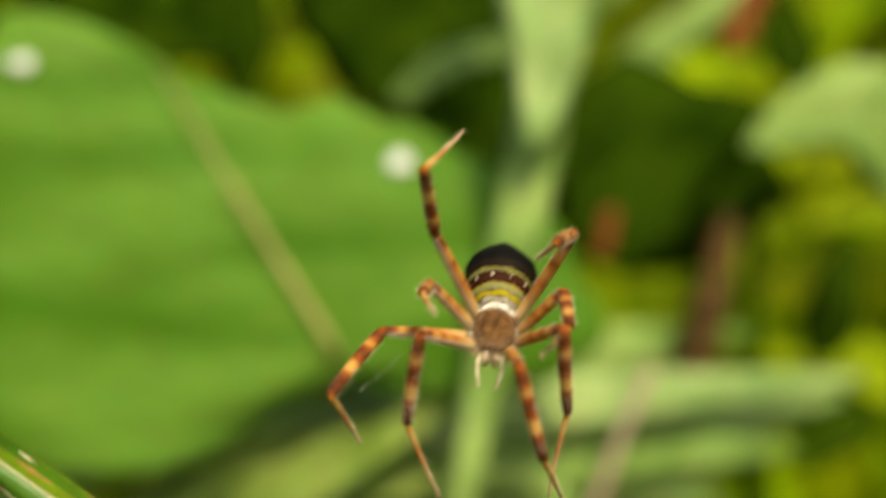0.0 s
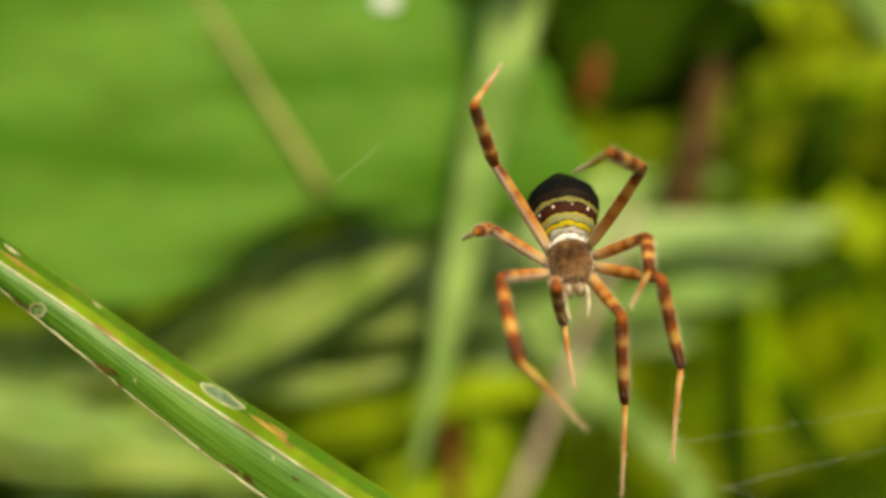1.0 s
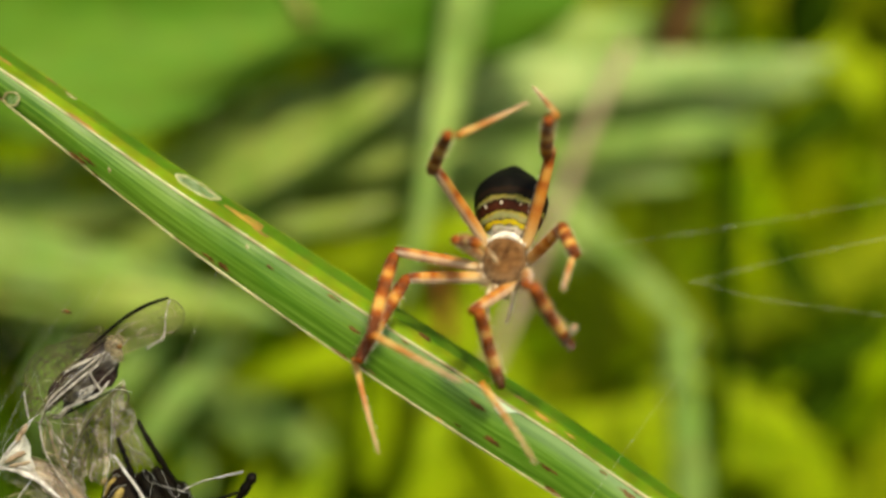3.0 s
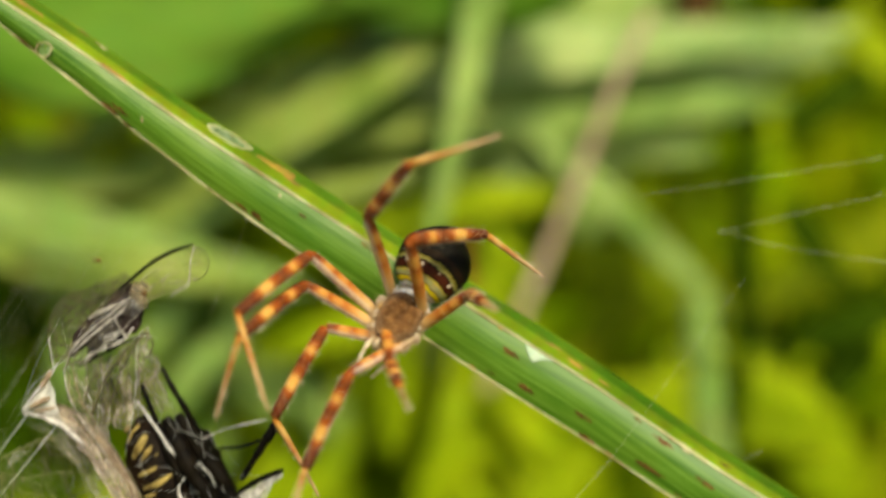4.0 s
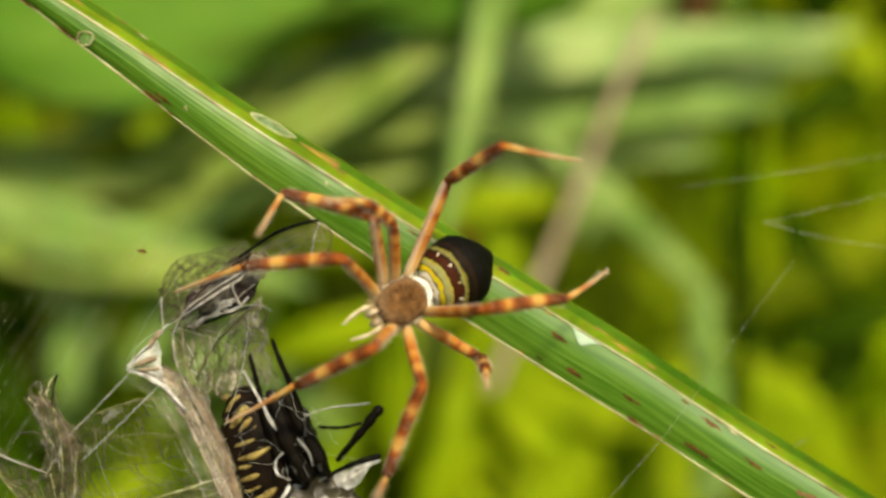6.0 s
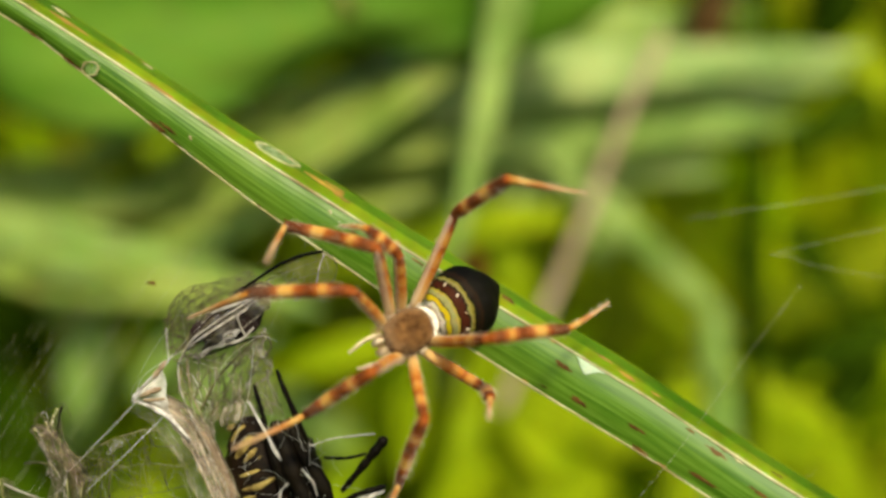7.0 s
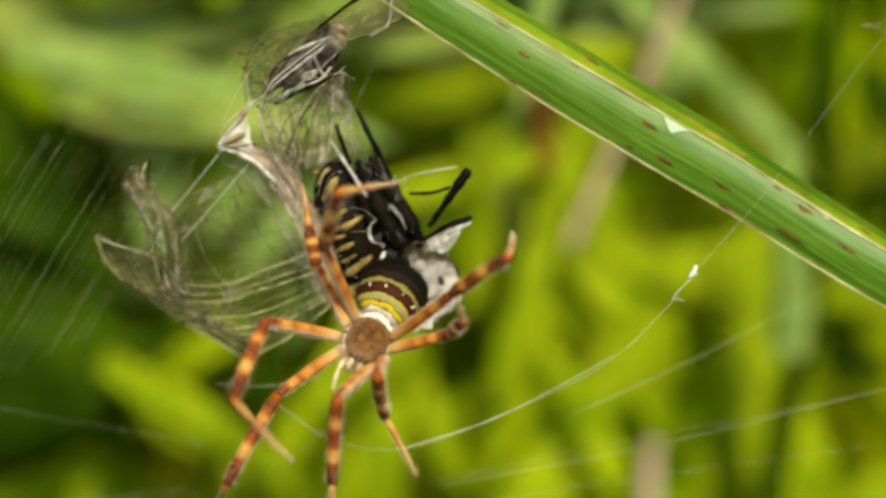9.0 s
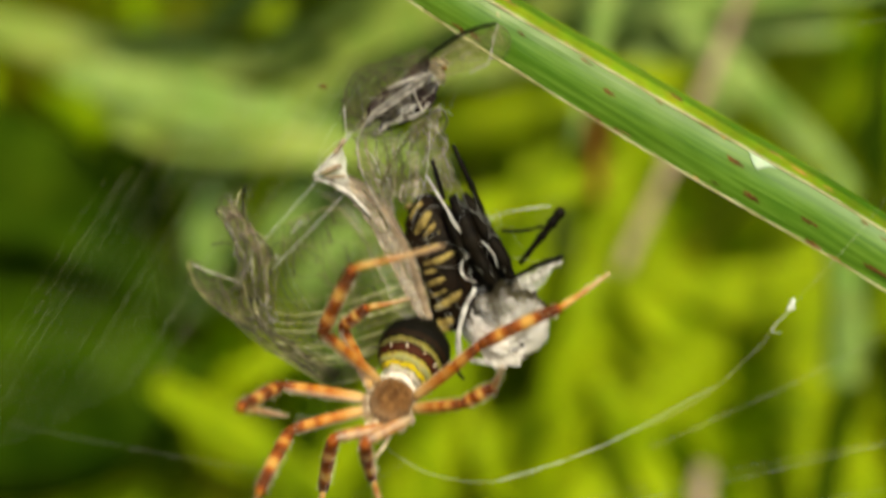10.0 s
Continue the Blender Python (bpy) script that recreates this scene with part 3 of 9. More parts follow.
# pale grass leaves crossing behind the web
grass_leaf([(12.87, 70, 113.65), (11.6, 70, 86.16), (8.56, 74, 61.59), (3.85, 74, 41.9), (-0.76, 76, 17.62), (-7.05, 78, -10.84)], 9.5, m_leaf_pale, "pale green grass leaf hanging down past the broad leaf", base=0.9, fold=.12)
grass_leaf([(10.16, 66, 130.14), (10.27, 66, 93.44), (10.54, 66, 76.82), (8.54, 67, 62.45)], 17.0, m_leaf_white, "wide pale grass leaf bent over", base=.8, fold=.15)
grass_leaf([(-45.19, 90, 3.87), (-25.98, 89, 13.27), (-7.94, 88, 24.77), (11.66, 88, 44.7)], 7.0, m_leaf_mute, "muted green slanting grass leaf", base=.5)
grass_leaf([(-49.61, 97, -4.38), (-30.6, 96, 6.83), (-11.87, 95, 19.73), (9.4, 95, 39.97)], 5.0, m_leaf_pale, "narrow pale slanting grass leaf", base=.6)
grass_leaf([(-35.23, 122, 0.62), (-25.66, 121, -5.54), (-16.28, 121, -9.66), (-2.78, 122, -15.94)], 15.0, m_leaf_sunlit_yellow, "yellow-green leaf coloured bright as if sunlit", base=.5)
grass_leaf([(-26.34, 108, 20.16), (2.26, 107, 25.9), (31.62, 107, 28.3), (67.69, 107, 31.65)], 13.0, m_leaf_white, "pale bluish-green grass leaf lying across", base=.9, fold=.05)
grass_leaf([(-40.94, 112, 13.56), (-7.66, 111, 16.46), (22.33, 111, 17.93), (57.46, 112, 19.48)], 17.0, m_leaf_pale, "broad pale leaf lying across the others", base=.8, fold=.05)
for dx, dz, w, mt in ((0, 1.5, 13.0, m_leaf_soft), (4, -4.2, 9.0, m_leaf_mute), (-7, 5.0, 8.0, m_leaf_pale), (9, -1.0, 7.0, m_leaf_soft)):
    grass_leaf([(-86.0 + dx, 97 + dz * .4, -2.4 + dz), (-77.0 + dx, 97, -3.6 + dz), (-65.59 + dx, 97, -5.55 + dz * .9), (-48.00 + dx, 97 + dz * .3, -8.82 + dz * .5), (-35.14 + dx, 97, -13.42)], w, mt, "pale green leaf tip in soft light", base=.25, fold=.06, group="soft leaf tips")
grass_leaf([(-126.48, 118, 17.56), (-94.36, 116, 7.96), (-63.01, 115, 4.7), (-38.27, 114, 6.52)], 10.0, m_leaf_mute, "muted green leaf lying behind the web", base=.3, fold=.06)
grass_leaf([(-13.42, 110, 82.02), (-3.1, 108, 88.88), (13.26, 106, 93.53), (34.08, 106, 106.46)], 6.0, m_leaf_pale, "pale thin grass leaf among weeds", base=.5)
grass_leaf([(21.51, 120, 68.37), (28.35, 120, 87.17), (46.22, 120, 103.03), (65.47, 120, 116.9)], 10.0, m_leaf_pale, "grey-green grass leaf among weeds", base=.5)
grass_leaf([(11.16, 108, 14.22), (23.01, 108, 3.38), (36.86, 108, -9.45), (45.77, 108, -18.35)], 5.5, m_leaf_pale, "thin pale grass leaf among weeds", base=.5)
grass_leaf([(-37.69, 112, -8.85), (-15.67, 110, -2.8), (4.15, 110, 2.12), (19.04, 110, 2.12)], 10.0, m_leaf_sunlit_yellow, "yellow-green leaf coloured bright as if sunlit", base=.5)
grass_leaf([(-78.66, 104, -51.33), (-62.84, 100, -59.45), (-51.74, 98, -65.84), (-39.89, 96, -75.05)], 9.0, m_leaf_sunlit_yellow, "yellow-green grass leaf with sunlight painted into its colour", base=.5)
grass_leaf([(23.59, 120, -92.79), (12.45, 118, -73.74), (3.72, 116, -57.31), (-2.61, 116, -44.71)], 8.0, m_leaf_sunlit_yellow, "yellow-green grass leaf coloured bright as if sunlit", base=.6)
grass_leaf([(-43.06, 125, -7.24), (-27.95, 124, 1.16), (-13.1, 124, 2.18), (-0.4, 124, -0.99)], 12.0, m_leaf_sunlit_yellow, "yellow-green weed leaf with sunlight put into its colour", base=.5)
# near-black leaves stand in for the shaded gaps behind the web
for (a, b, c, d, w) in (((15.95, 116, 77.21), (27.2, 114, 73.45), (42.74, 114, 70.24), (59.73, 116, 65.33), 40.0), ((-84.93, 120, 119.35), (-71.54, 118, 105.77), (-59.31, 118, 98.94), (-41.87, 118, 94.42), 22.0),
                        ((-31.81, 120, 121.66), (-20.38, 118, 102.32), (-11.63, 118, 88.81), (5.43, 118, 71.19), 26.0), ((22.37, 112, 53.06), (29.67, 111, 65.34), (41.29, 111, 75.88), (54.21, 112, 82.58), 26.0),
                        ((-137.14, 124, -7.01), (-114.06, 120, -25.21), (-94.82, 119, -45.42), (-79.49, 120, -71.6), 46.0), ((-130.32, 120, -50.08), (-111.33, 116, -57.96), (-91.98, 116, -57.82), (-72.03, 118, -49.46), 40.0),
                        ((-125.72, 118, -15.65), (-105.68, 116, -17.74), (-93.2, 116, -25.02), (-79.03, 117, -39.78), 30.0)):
    grass_leaf([a, b, c, d], w, m_shade_leaf_stalk, "near-black green leaf standing in for deep shade", base=.5, fold=.12)
# sunlit patches of the undergrowth, painted by brighter leaf colour
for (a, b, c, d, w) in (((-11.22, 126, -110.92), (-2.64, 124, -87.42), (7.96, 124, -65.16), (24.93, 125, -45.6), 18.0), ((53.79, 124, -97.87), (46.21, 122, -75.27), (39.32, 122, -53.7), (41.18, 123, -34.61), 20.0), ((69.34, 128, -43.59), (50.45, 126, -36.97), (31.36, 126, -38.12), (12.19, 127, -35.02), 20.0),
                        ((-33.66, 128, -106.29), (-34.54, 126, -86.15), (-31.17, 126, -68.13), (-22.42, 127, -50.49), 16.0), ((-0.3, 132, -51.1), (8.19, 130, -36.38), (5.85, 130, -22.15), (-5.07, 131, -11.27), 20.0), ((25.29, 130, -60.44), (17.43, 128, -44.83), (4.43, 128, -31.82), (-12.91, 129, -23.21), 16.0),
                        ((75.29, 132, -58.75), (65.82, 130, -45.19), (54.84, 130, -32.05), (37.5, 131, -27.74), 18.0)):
    grass_leaf([a, b, c, d], w, m_leaf_sunlit_yellow, "yellow-green weed leaf with sunlight put into its colour", base=.35, fold=.1, group="sunlit weeds")
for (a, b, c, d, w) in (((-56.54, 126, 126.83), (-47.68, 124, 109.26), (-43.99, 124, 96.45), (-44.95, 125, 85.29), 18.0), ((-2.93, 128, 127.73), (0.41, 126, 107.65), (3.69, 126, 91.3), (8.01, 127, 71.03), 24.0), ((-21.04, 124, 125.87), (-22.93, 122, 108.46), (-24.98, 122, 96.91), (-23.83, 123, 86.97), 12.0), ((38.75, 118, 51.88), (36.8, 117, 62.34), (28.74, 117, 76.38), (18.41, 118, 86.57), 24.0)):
    grass_leaf([a, b, c, d], w, m_shade_leaf_stalk, "near-black green leaf standing in for deep shade", base=.5, fold=.12)
for (a, b, c, w) in (((-24.79, 124, -7.28), (-18.9, 123, -5.74), (-12.03, 124, -4.13), 6.0), ((-23.19, 118, 4.24), (-14.91, 118, 2.17), (-5.59, 118, 4.24), 5.0), ((-23.65, 122, -8.71), (-19.4, 121, -9.66), (-14.25, 122, -9.75), 5.0)):
    grass_leaf([a, b, c], w, m_withered, "small withered pale leaf among weeds", base=.4, fold=.1)
grass_leaf([(78.51, 100, 63.96), (70.65, 98, 74.45), (62.01, 98, 76.46), (47.18, 98, 70.46)], 21.0, m_leaf_pale, "broad pale green leaf among weeds", base=.7)

for pts, w, mt in (([(-8.82, 116, 4.6), (9.56, 115, 10.68), (25.84, 115, 12.7), (44.35, 116, 10.71)], 15.0, m_leaf_pale), ([(-19.19, 118, 33.53), (7.58, 117, 36.4), (28.06, 117, 37.38), (51.79, 118, 40.58)], 13.0, m_leaf_pale),
                   ([(16.52, 114, 49.95), (12.45, 113, 31.69), (9.45, 113, 17.62), (6.48, 114, -0.53)], 9.0, m_leaf_white), ([(20.08, 118, -4.65), (24.06, 117, 7.7), (32.22, 117, 20), (44.64, 118, 36.5)], 11.0, m_leaf_pale)):
    grass_leaf(pts, w, mt, "pale hazy grass leaf among weeds", base=.7, fold=.08, group="hazy weeds")
# small dark pits of shade between the weeds, painted as narrow near-black leaves
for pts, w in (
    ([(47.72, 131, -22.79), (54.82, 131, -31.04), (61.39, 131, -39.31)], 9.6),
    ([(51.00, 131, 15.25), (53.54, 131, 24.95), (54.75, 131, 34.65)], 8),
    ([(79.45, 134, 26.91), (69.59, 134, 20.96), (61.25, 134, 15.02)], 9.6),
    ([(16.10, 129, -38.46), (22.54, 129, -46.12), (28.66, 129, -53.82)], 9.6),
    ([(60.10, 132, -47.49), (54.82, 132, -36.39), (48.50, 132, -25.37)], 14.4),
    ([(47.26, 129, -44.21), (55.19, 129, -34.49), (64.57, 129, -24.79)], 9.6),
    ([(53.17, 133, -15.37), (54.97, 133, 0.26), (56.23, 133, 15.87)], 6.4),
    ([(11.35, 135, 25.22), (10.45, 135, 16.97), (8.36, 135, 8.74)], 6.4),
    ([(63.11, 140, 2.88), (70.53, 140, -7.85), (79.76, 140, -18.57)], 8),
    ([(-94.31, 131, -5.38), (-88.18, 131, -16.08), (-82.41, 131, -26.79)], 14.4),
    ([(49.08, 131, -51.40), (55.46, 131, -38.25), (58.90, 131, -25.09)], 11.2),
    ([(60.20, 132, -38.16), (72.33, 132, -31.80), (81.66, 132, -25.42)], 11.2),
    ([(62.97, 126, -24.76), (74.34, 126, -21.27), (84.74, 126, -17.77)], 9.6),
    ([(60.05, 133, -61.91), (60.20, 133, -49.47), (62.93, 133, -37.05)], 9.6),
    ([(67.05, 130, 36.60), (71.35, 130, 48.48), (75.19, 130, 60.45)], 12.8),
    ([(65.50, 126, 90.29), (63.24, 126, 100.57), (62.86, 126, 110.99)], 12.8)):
    grass_leaf(pts, w, m_shade_leaf_stalk, "near-black narrow leaf painting shade among the weeds", base=.4, fold=.15, group="shaded weeds")
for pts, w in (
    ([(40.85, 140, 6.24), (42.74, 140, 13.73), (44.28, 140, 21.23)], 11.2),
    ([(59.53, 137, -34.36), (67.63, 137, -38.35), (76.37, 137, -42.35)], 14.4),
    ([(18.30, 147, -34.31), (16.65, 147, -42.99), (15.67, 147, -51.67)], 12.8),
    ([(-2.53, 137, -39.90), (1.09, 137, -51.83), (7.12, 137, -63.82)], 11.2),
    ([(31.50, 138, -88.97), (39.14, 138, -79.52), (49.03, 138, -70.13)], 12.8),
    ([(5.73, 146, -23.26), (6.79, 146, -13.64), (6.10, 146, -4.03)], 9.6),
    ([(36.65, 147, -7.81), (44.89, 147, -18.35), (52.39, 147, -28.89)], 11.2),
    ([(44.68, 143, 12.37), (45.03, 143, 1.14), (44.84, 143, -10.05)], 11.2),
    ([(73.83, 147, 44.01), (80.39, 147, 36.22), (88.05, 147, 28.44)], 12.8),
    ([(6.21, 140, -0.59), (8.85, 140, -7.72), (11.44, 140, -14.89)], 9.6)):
    grass_leaf(pts, w, m_leaf_sunlit_yellow, "yellow-green weed leaf with sunlight put into its colour", base=.4, fold=.15, group="sunlit weeds")
for pts, w in (
    ([(-75.00, 121, 9.55), (-62.26, 118, 18.56), (-47.80, 122, 24.41)], 6.2),
    ([(-57.92, 124, 19.90), (-48.76, 121, 30.14), (-37.10, 125, 37.44)], 5.8),
    ([(-41.80, 119, 6.67), (-28.55, 116, 16.94), (-12.27, 120, 20.94)], 6.1),
    ([(-33.43, 125, 0.22), (-19.84, 122, 6.20), (-5.25, 126, 8.94)], 5.3),
    ([(-46.55, 129, -6.33), (-40.10, 126, 6.33), (-29.23, 130, 15.49)], 4.8),
    ([(-90.33, 127, 11.39), (-76.20, 124, 11.08), (-63.30, 128, 16.87)], 6.4),
    ([(-68.34, 131, 4.82), (-57.52, 128, 11.97), (-46.95, 132, 19.46)], 7.6),
    ([(-22.72, 123, 15.81), (-12.20, 120, 24.85), (1.09, 124, 28.82)], 5.2),
    ([(-3.73, 127, -31.80), (-9.97, 124, -17.07), (-14.05, 128, -1.60)], 6.4),
    ([(-5.11, 131, -16.84), (-5.41, 128, -1.42), (0.04, 132, 13.01)], 6.5),
    ([(-89.78, 123, 26.87), (-77.99, 120, 22.11), (-65.28, 124, 21.90)], 6.3),
    ([(12.91, 125, 19.87), (26.08, 122, 28.60), (38.99, 126, 37.72)], 7.4)):
    grass_leaf(pts, w, m_leaf_mute, "muted green leaf among weeds", base=.45, fold=.12, group="muted weeds")
for pts, w in (
    ([(-40.03, 121, -22.59), (-53.18, 118, -12.33), (-68.41, 122, -5.52)], 9.3),
    ([(-35.04, 124, -38.66), (-45.78, 121, -27.14), (-56.02, 125, -15.18)], 8.4),
    ([(-79.99, 127, -7.64), (-64.20, 124, -5.49), (-48.29, 128, -4.46)], 9.6),
    ([(-20.59, 127, -46.49), (-31.14, 124, -33.95), (-46.17, 128, -27.38)], 8.5),
    ([(-79.85, 129, -43.74), (-72.51, 126, -30.49), (-68.97, 130, -15.76)], 9.6),
    ([(-49.16, 131, -52.44), (-50.90, 128, -38.40), (-55.55, 132, -25.03)], 9.7)):
    grass_leaf(pts, w, m_leaf_soft, "pale hazy leaf among weeds", base=.45, fold=.08, group="hazy weeds")
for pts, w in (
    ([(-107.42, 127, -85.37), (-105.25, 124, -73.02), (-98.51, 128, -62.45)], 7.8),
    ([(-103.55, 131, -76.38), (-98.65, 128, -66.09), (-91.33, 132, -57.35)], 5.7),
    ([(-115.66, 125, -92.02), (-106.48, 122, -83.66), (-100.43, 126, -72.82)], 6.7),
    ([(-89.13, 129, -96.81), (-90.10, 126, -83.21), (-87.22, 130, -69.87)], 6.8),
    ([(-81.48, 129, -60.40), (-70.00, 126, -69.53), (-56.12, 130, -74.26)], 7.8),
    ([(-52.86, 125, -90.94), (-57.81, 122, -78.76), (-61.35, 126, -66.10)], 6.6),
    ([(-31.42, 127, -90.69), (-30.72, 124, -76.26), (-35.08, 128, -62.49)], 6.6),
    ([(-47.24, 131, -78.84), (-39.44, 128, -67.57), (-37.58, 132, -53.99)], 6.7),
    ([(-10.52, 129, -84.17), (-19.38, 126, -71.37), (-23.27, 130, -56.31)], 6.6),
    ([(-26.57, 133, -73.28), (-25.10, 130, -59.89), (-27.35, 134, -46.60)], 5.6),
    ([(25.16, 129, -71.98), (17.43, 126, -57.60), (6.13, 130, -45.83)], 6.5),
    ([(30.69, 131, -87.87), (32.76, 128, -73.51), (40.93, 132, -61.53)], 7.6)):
    grass_leaf(pts, w, m_leaf_sunlit_yellow, "yellow-green weed leaf with sunlight put into its colour", base=.4, fold=.12, group="sunlit weeds")
for pts, w in (
    ([(-40.64, 95, 6.45), (-21.03, 93, 20.35), (1.26, 94, 29.34)], 5.7),
    ([(-50.59, 96, 8.32), (-33.30, 94, 15.19), (-14.83, 95, 17.45)], 5.1),
    ([(-30.98, 98, 10.32), (-13.44, 96, 12.87), (4.06, 97, 15.62)], 5.6),
    ([(-57.18, 99, 3.06), (-44.42, 97, 11.88), (-33.55, 98, 22.96)], 5.6),
    ([(-42.55, 99, 5.56), (-24.59, 97, 2.90), (-6.99, 98, 7.34)], 5.6),
    ([(-81.86, 100, 1.48), (-66.56, 98, 4.03), (-51.07, 99, 4.57)], 7.5),
    ([(-62.49, 102, -6.51), (-49.93, 100, 0.17), (-37.53, 101, 7.13)], 5.7),
    ([(-47.94, 95, 8.72), (-37.40, 93, 17.67), (-25.24, 94, 24.25)], 5.5)):
    grass_leaf(pts, w, m_leaf_mute, "muted green leaf among weeds", base=.5, fold=.12, group="muted weeds")
for pts, w in (
    ([(-59.41, 105, -28.85), (-50.97, 103, -17.07), (-43.76, 104, -4.49)], 6.8),
    ([(-54.07, 108, -36.63), (-45.57, 106, -25.76), (-34.95, 107, -16.95)], 6.9),
    ([(-75.36, 106, -13.59), (-60.12, 104, -10.35), (-45.72, 105, -4.42)], 7.8),
    ([(-71.09, 110, -33.52), (-69.14, 108, -20.72), (-64.21, 109, -8.76)], 7.9)):
    grass_leaf(pts, w, m_leaf_soft, "pale hazy leaf among weeds", base=.45, fold=.08, group="hazy weeds")
rnd = random.Random(8)
for _ in range(36):
    x, z, y = rnd.uniform(-70, 9), rnd.uniform(-65, 4), rnd.choice((112, 120, 128, 136, 148))
    a, L = rnd.gauss(1.2, .6), rnd.uniform(14, 26)
    dx, dz = L * math.cos(a), L * math.sin(a)
    grass_leaf([(x - dx, y + 3, z - dz), (x + rnd.uniform(-3, 3), y, z), (x + dx, y + 4, z + dz)], rnd.uniform(4.5, 10), m_leaf_sunlit_yellow, "yellow-green weed leaf with sunlight put into its colour", base=.4, fold=.1, group="sunlit weeds")
for pts, w in (([(-42.29, 114, 14.85), (-14.93, 114, 19.96), (15.58, 114, 23.57), (46.22, 114, 26.68), (66.71, 114, 28.76)], 22.0), ([(-38.12, 121, 8.58), (-8.81, 121, 13.32), (20.61, 121, 14.92), (48.03, 121, 16.53)], 15.0)):
    grass_leaf(pts, w, m_leaf_white, "broad pale grass leaf in soft shade", base=.8, fold=.05, group="hazy weeds")
stalk([(3.21, 104, -30.73), (7.97, 102, -19.84), (16.39, 100, -0.14), (24.26, 99, 20.12), (30.33, 99, 33.26)], 1.05, m_stalk_brown, "dry tan grass stalk leaning among the leaves", nodes_at=(.5,))
stalk([(42.04, 118, -81.07), (49.67, 118, -37.14), (51.87, 118, 4.24), (52.57, 118, 42.3), (53.15, 118, 71.17)], 1.9, m_shade_leaf_stalk, "dark green upright stalk", nodes_at=(.3, .7))
stalk([(-54.54, 112, -80.01), (-39.46, 108, 19.88), (-37.63, 106, 23.73), (-38.49, 106, 38.23)], 1.7, m_shade_leaf_stalk, "dark upright plant stalk", nodes_at=(.3, .7))
stalk([(38.91, 112, 31.49), (40.9, 110, 39), (41.96, 110, 42.6), (47.15, 112, 61.36)], 3.4, m_stalk_dark, "thick dark brown plant stalk", nodes_at=(.3, .7))
stalk([(41.16, 104, -49.22), (41.42, 102, -40.27), (39.98, 102, -24.89), (39.02, 102, -14.32)], 3.0, m_leaf_soft, "pale green upright shoot", nodes_at=(.3, .7))
stalk([(23.1, 108, 53.45), (24.23, 106, 57.66), (24.81, 106, 61.21)], 1.5, m_red, "thin reddish shoot among leaves", nodes_at=(.3, .7))
stalk([(49.8, 118, 94.37), (52.79, 116, 100.41), (56.35, 116, 108.31)], 2.6, m_red, "reddish flower stalk among leaves", nodes_at=(.3, .7))
stalk([(0.22, 114, -18.98), (-0.8, 112, -6.89), (-1.8, 112, 1.05)], 1.2, m_red, "thin reddish dry grass stalk", nodes_at=(.3, .7))
stalk([(18.17, 110, -93.34), (18.43, 110, -78.66), (19.03, 110, -66.72)], 1.7, m_stalk_brown, "orange-brown dry shoot among grass", nodes_at=(.3, .7))

# ---- the long grass blade ----
grass = empty_at("long_grass", 0, 0, 0)
tagged(grass, "folded green grass blade with cream edges, brown spots and holes", "grass")


def blade_line(x):
    """Midrib height over x, and how far the two margins lie below and above it."""
    far, near = min(1, max(0, (-22 - x) / 14)), min(1, max(0, (x - 8) / 14))
    mid = -1.59925e-06 * x ** 3 + 0.000240053 * x ** 2 - 0.632655 * x - 9.61131 + .45 * far * far * (3 - 2 * far) - .6 * near * near * (3 - 2 * near)
    low = min(-2.1, -4.46399e-06 * x ** 3 + 0.00141054 * x ** 2 - 0.00791113 * x - 5.2533 - .2 * near)
    top = 1.7 + .35 * min(1, max(0, (x + 27) / 12)) - .0006 * max(0, x - 5) ** 2
    return mid, low, top


def blade_face(u, v):
    """u along the blade in millimetres, v from -1 (lower margin) over 0 (midrib) to 1 (upper margin)."""
    x = min(u, 46.0)
    x = max(x, -66.0)
    mid, low, top = blade_line(x)
    out = u - x
    slope = (blade_line(x + .5)[0] - blade_line(x - .5)[0])
    shrink = 1.0 if u > -66 else max(0.05, 1 + (u + 66) / 60)
    base = Vector((u, 0.0, mid + slope * out - (0.004 * out * out if out > 0 else 0.0)))
    if v < 0:
        w = -v
        return base + Vector((0, -0.9 * math.sin(w * math.pi) * .5 + .35 * w, low * w * shrink))
    return base + Vector((0, 2.6 * v * v * .6 + 1.2 * v, top * v * shrink))


HOLES = (((-21.89, 0, 5.65), 2.0, 0.36, -0.53), ((-37.53, 0, 13.11), 0.72, 0.55, 0.0))


def in_hole(p):
    for c, a, b, turn in HOLES:
        dx, dz = p.x - c[0], p.z - c[2]
        e = dx * math.cos(turn) + dz * math.sin(turn)
        g = -dx * math.sin(turn) + dz * math.cos(turn)
        if (e / a) ** 2 + (g / b) ** 2 < 1:
            return True
    return False


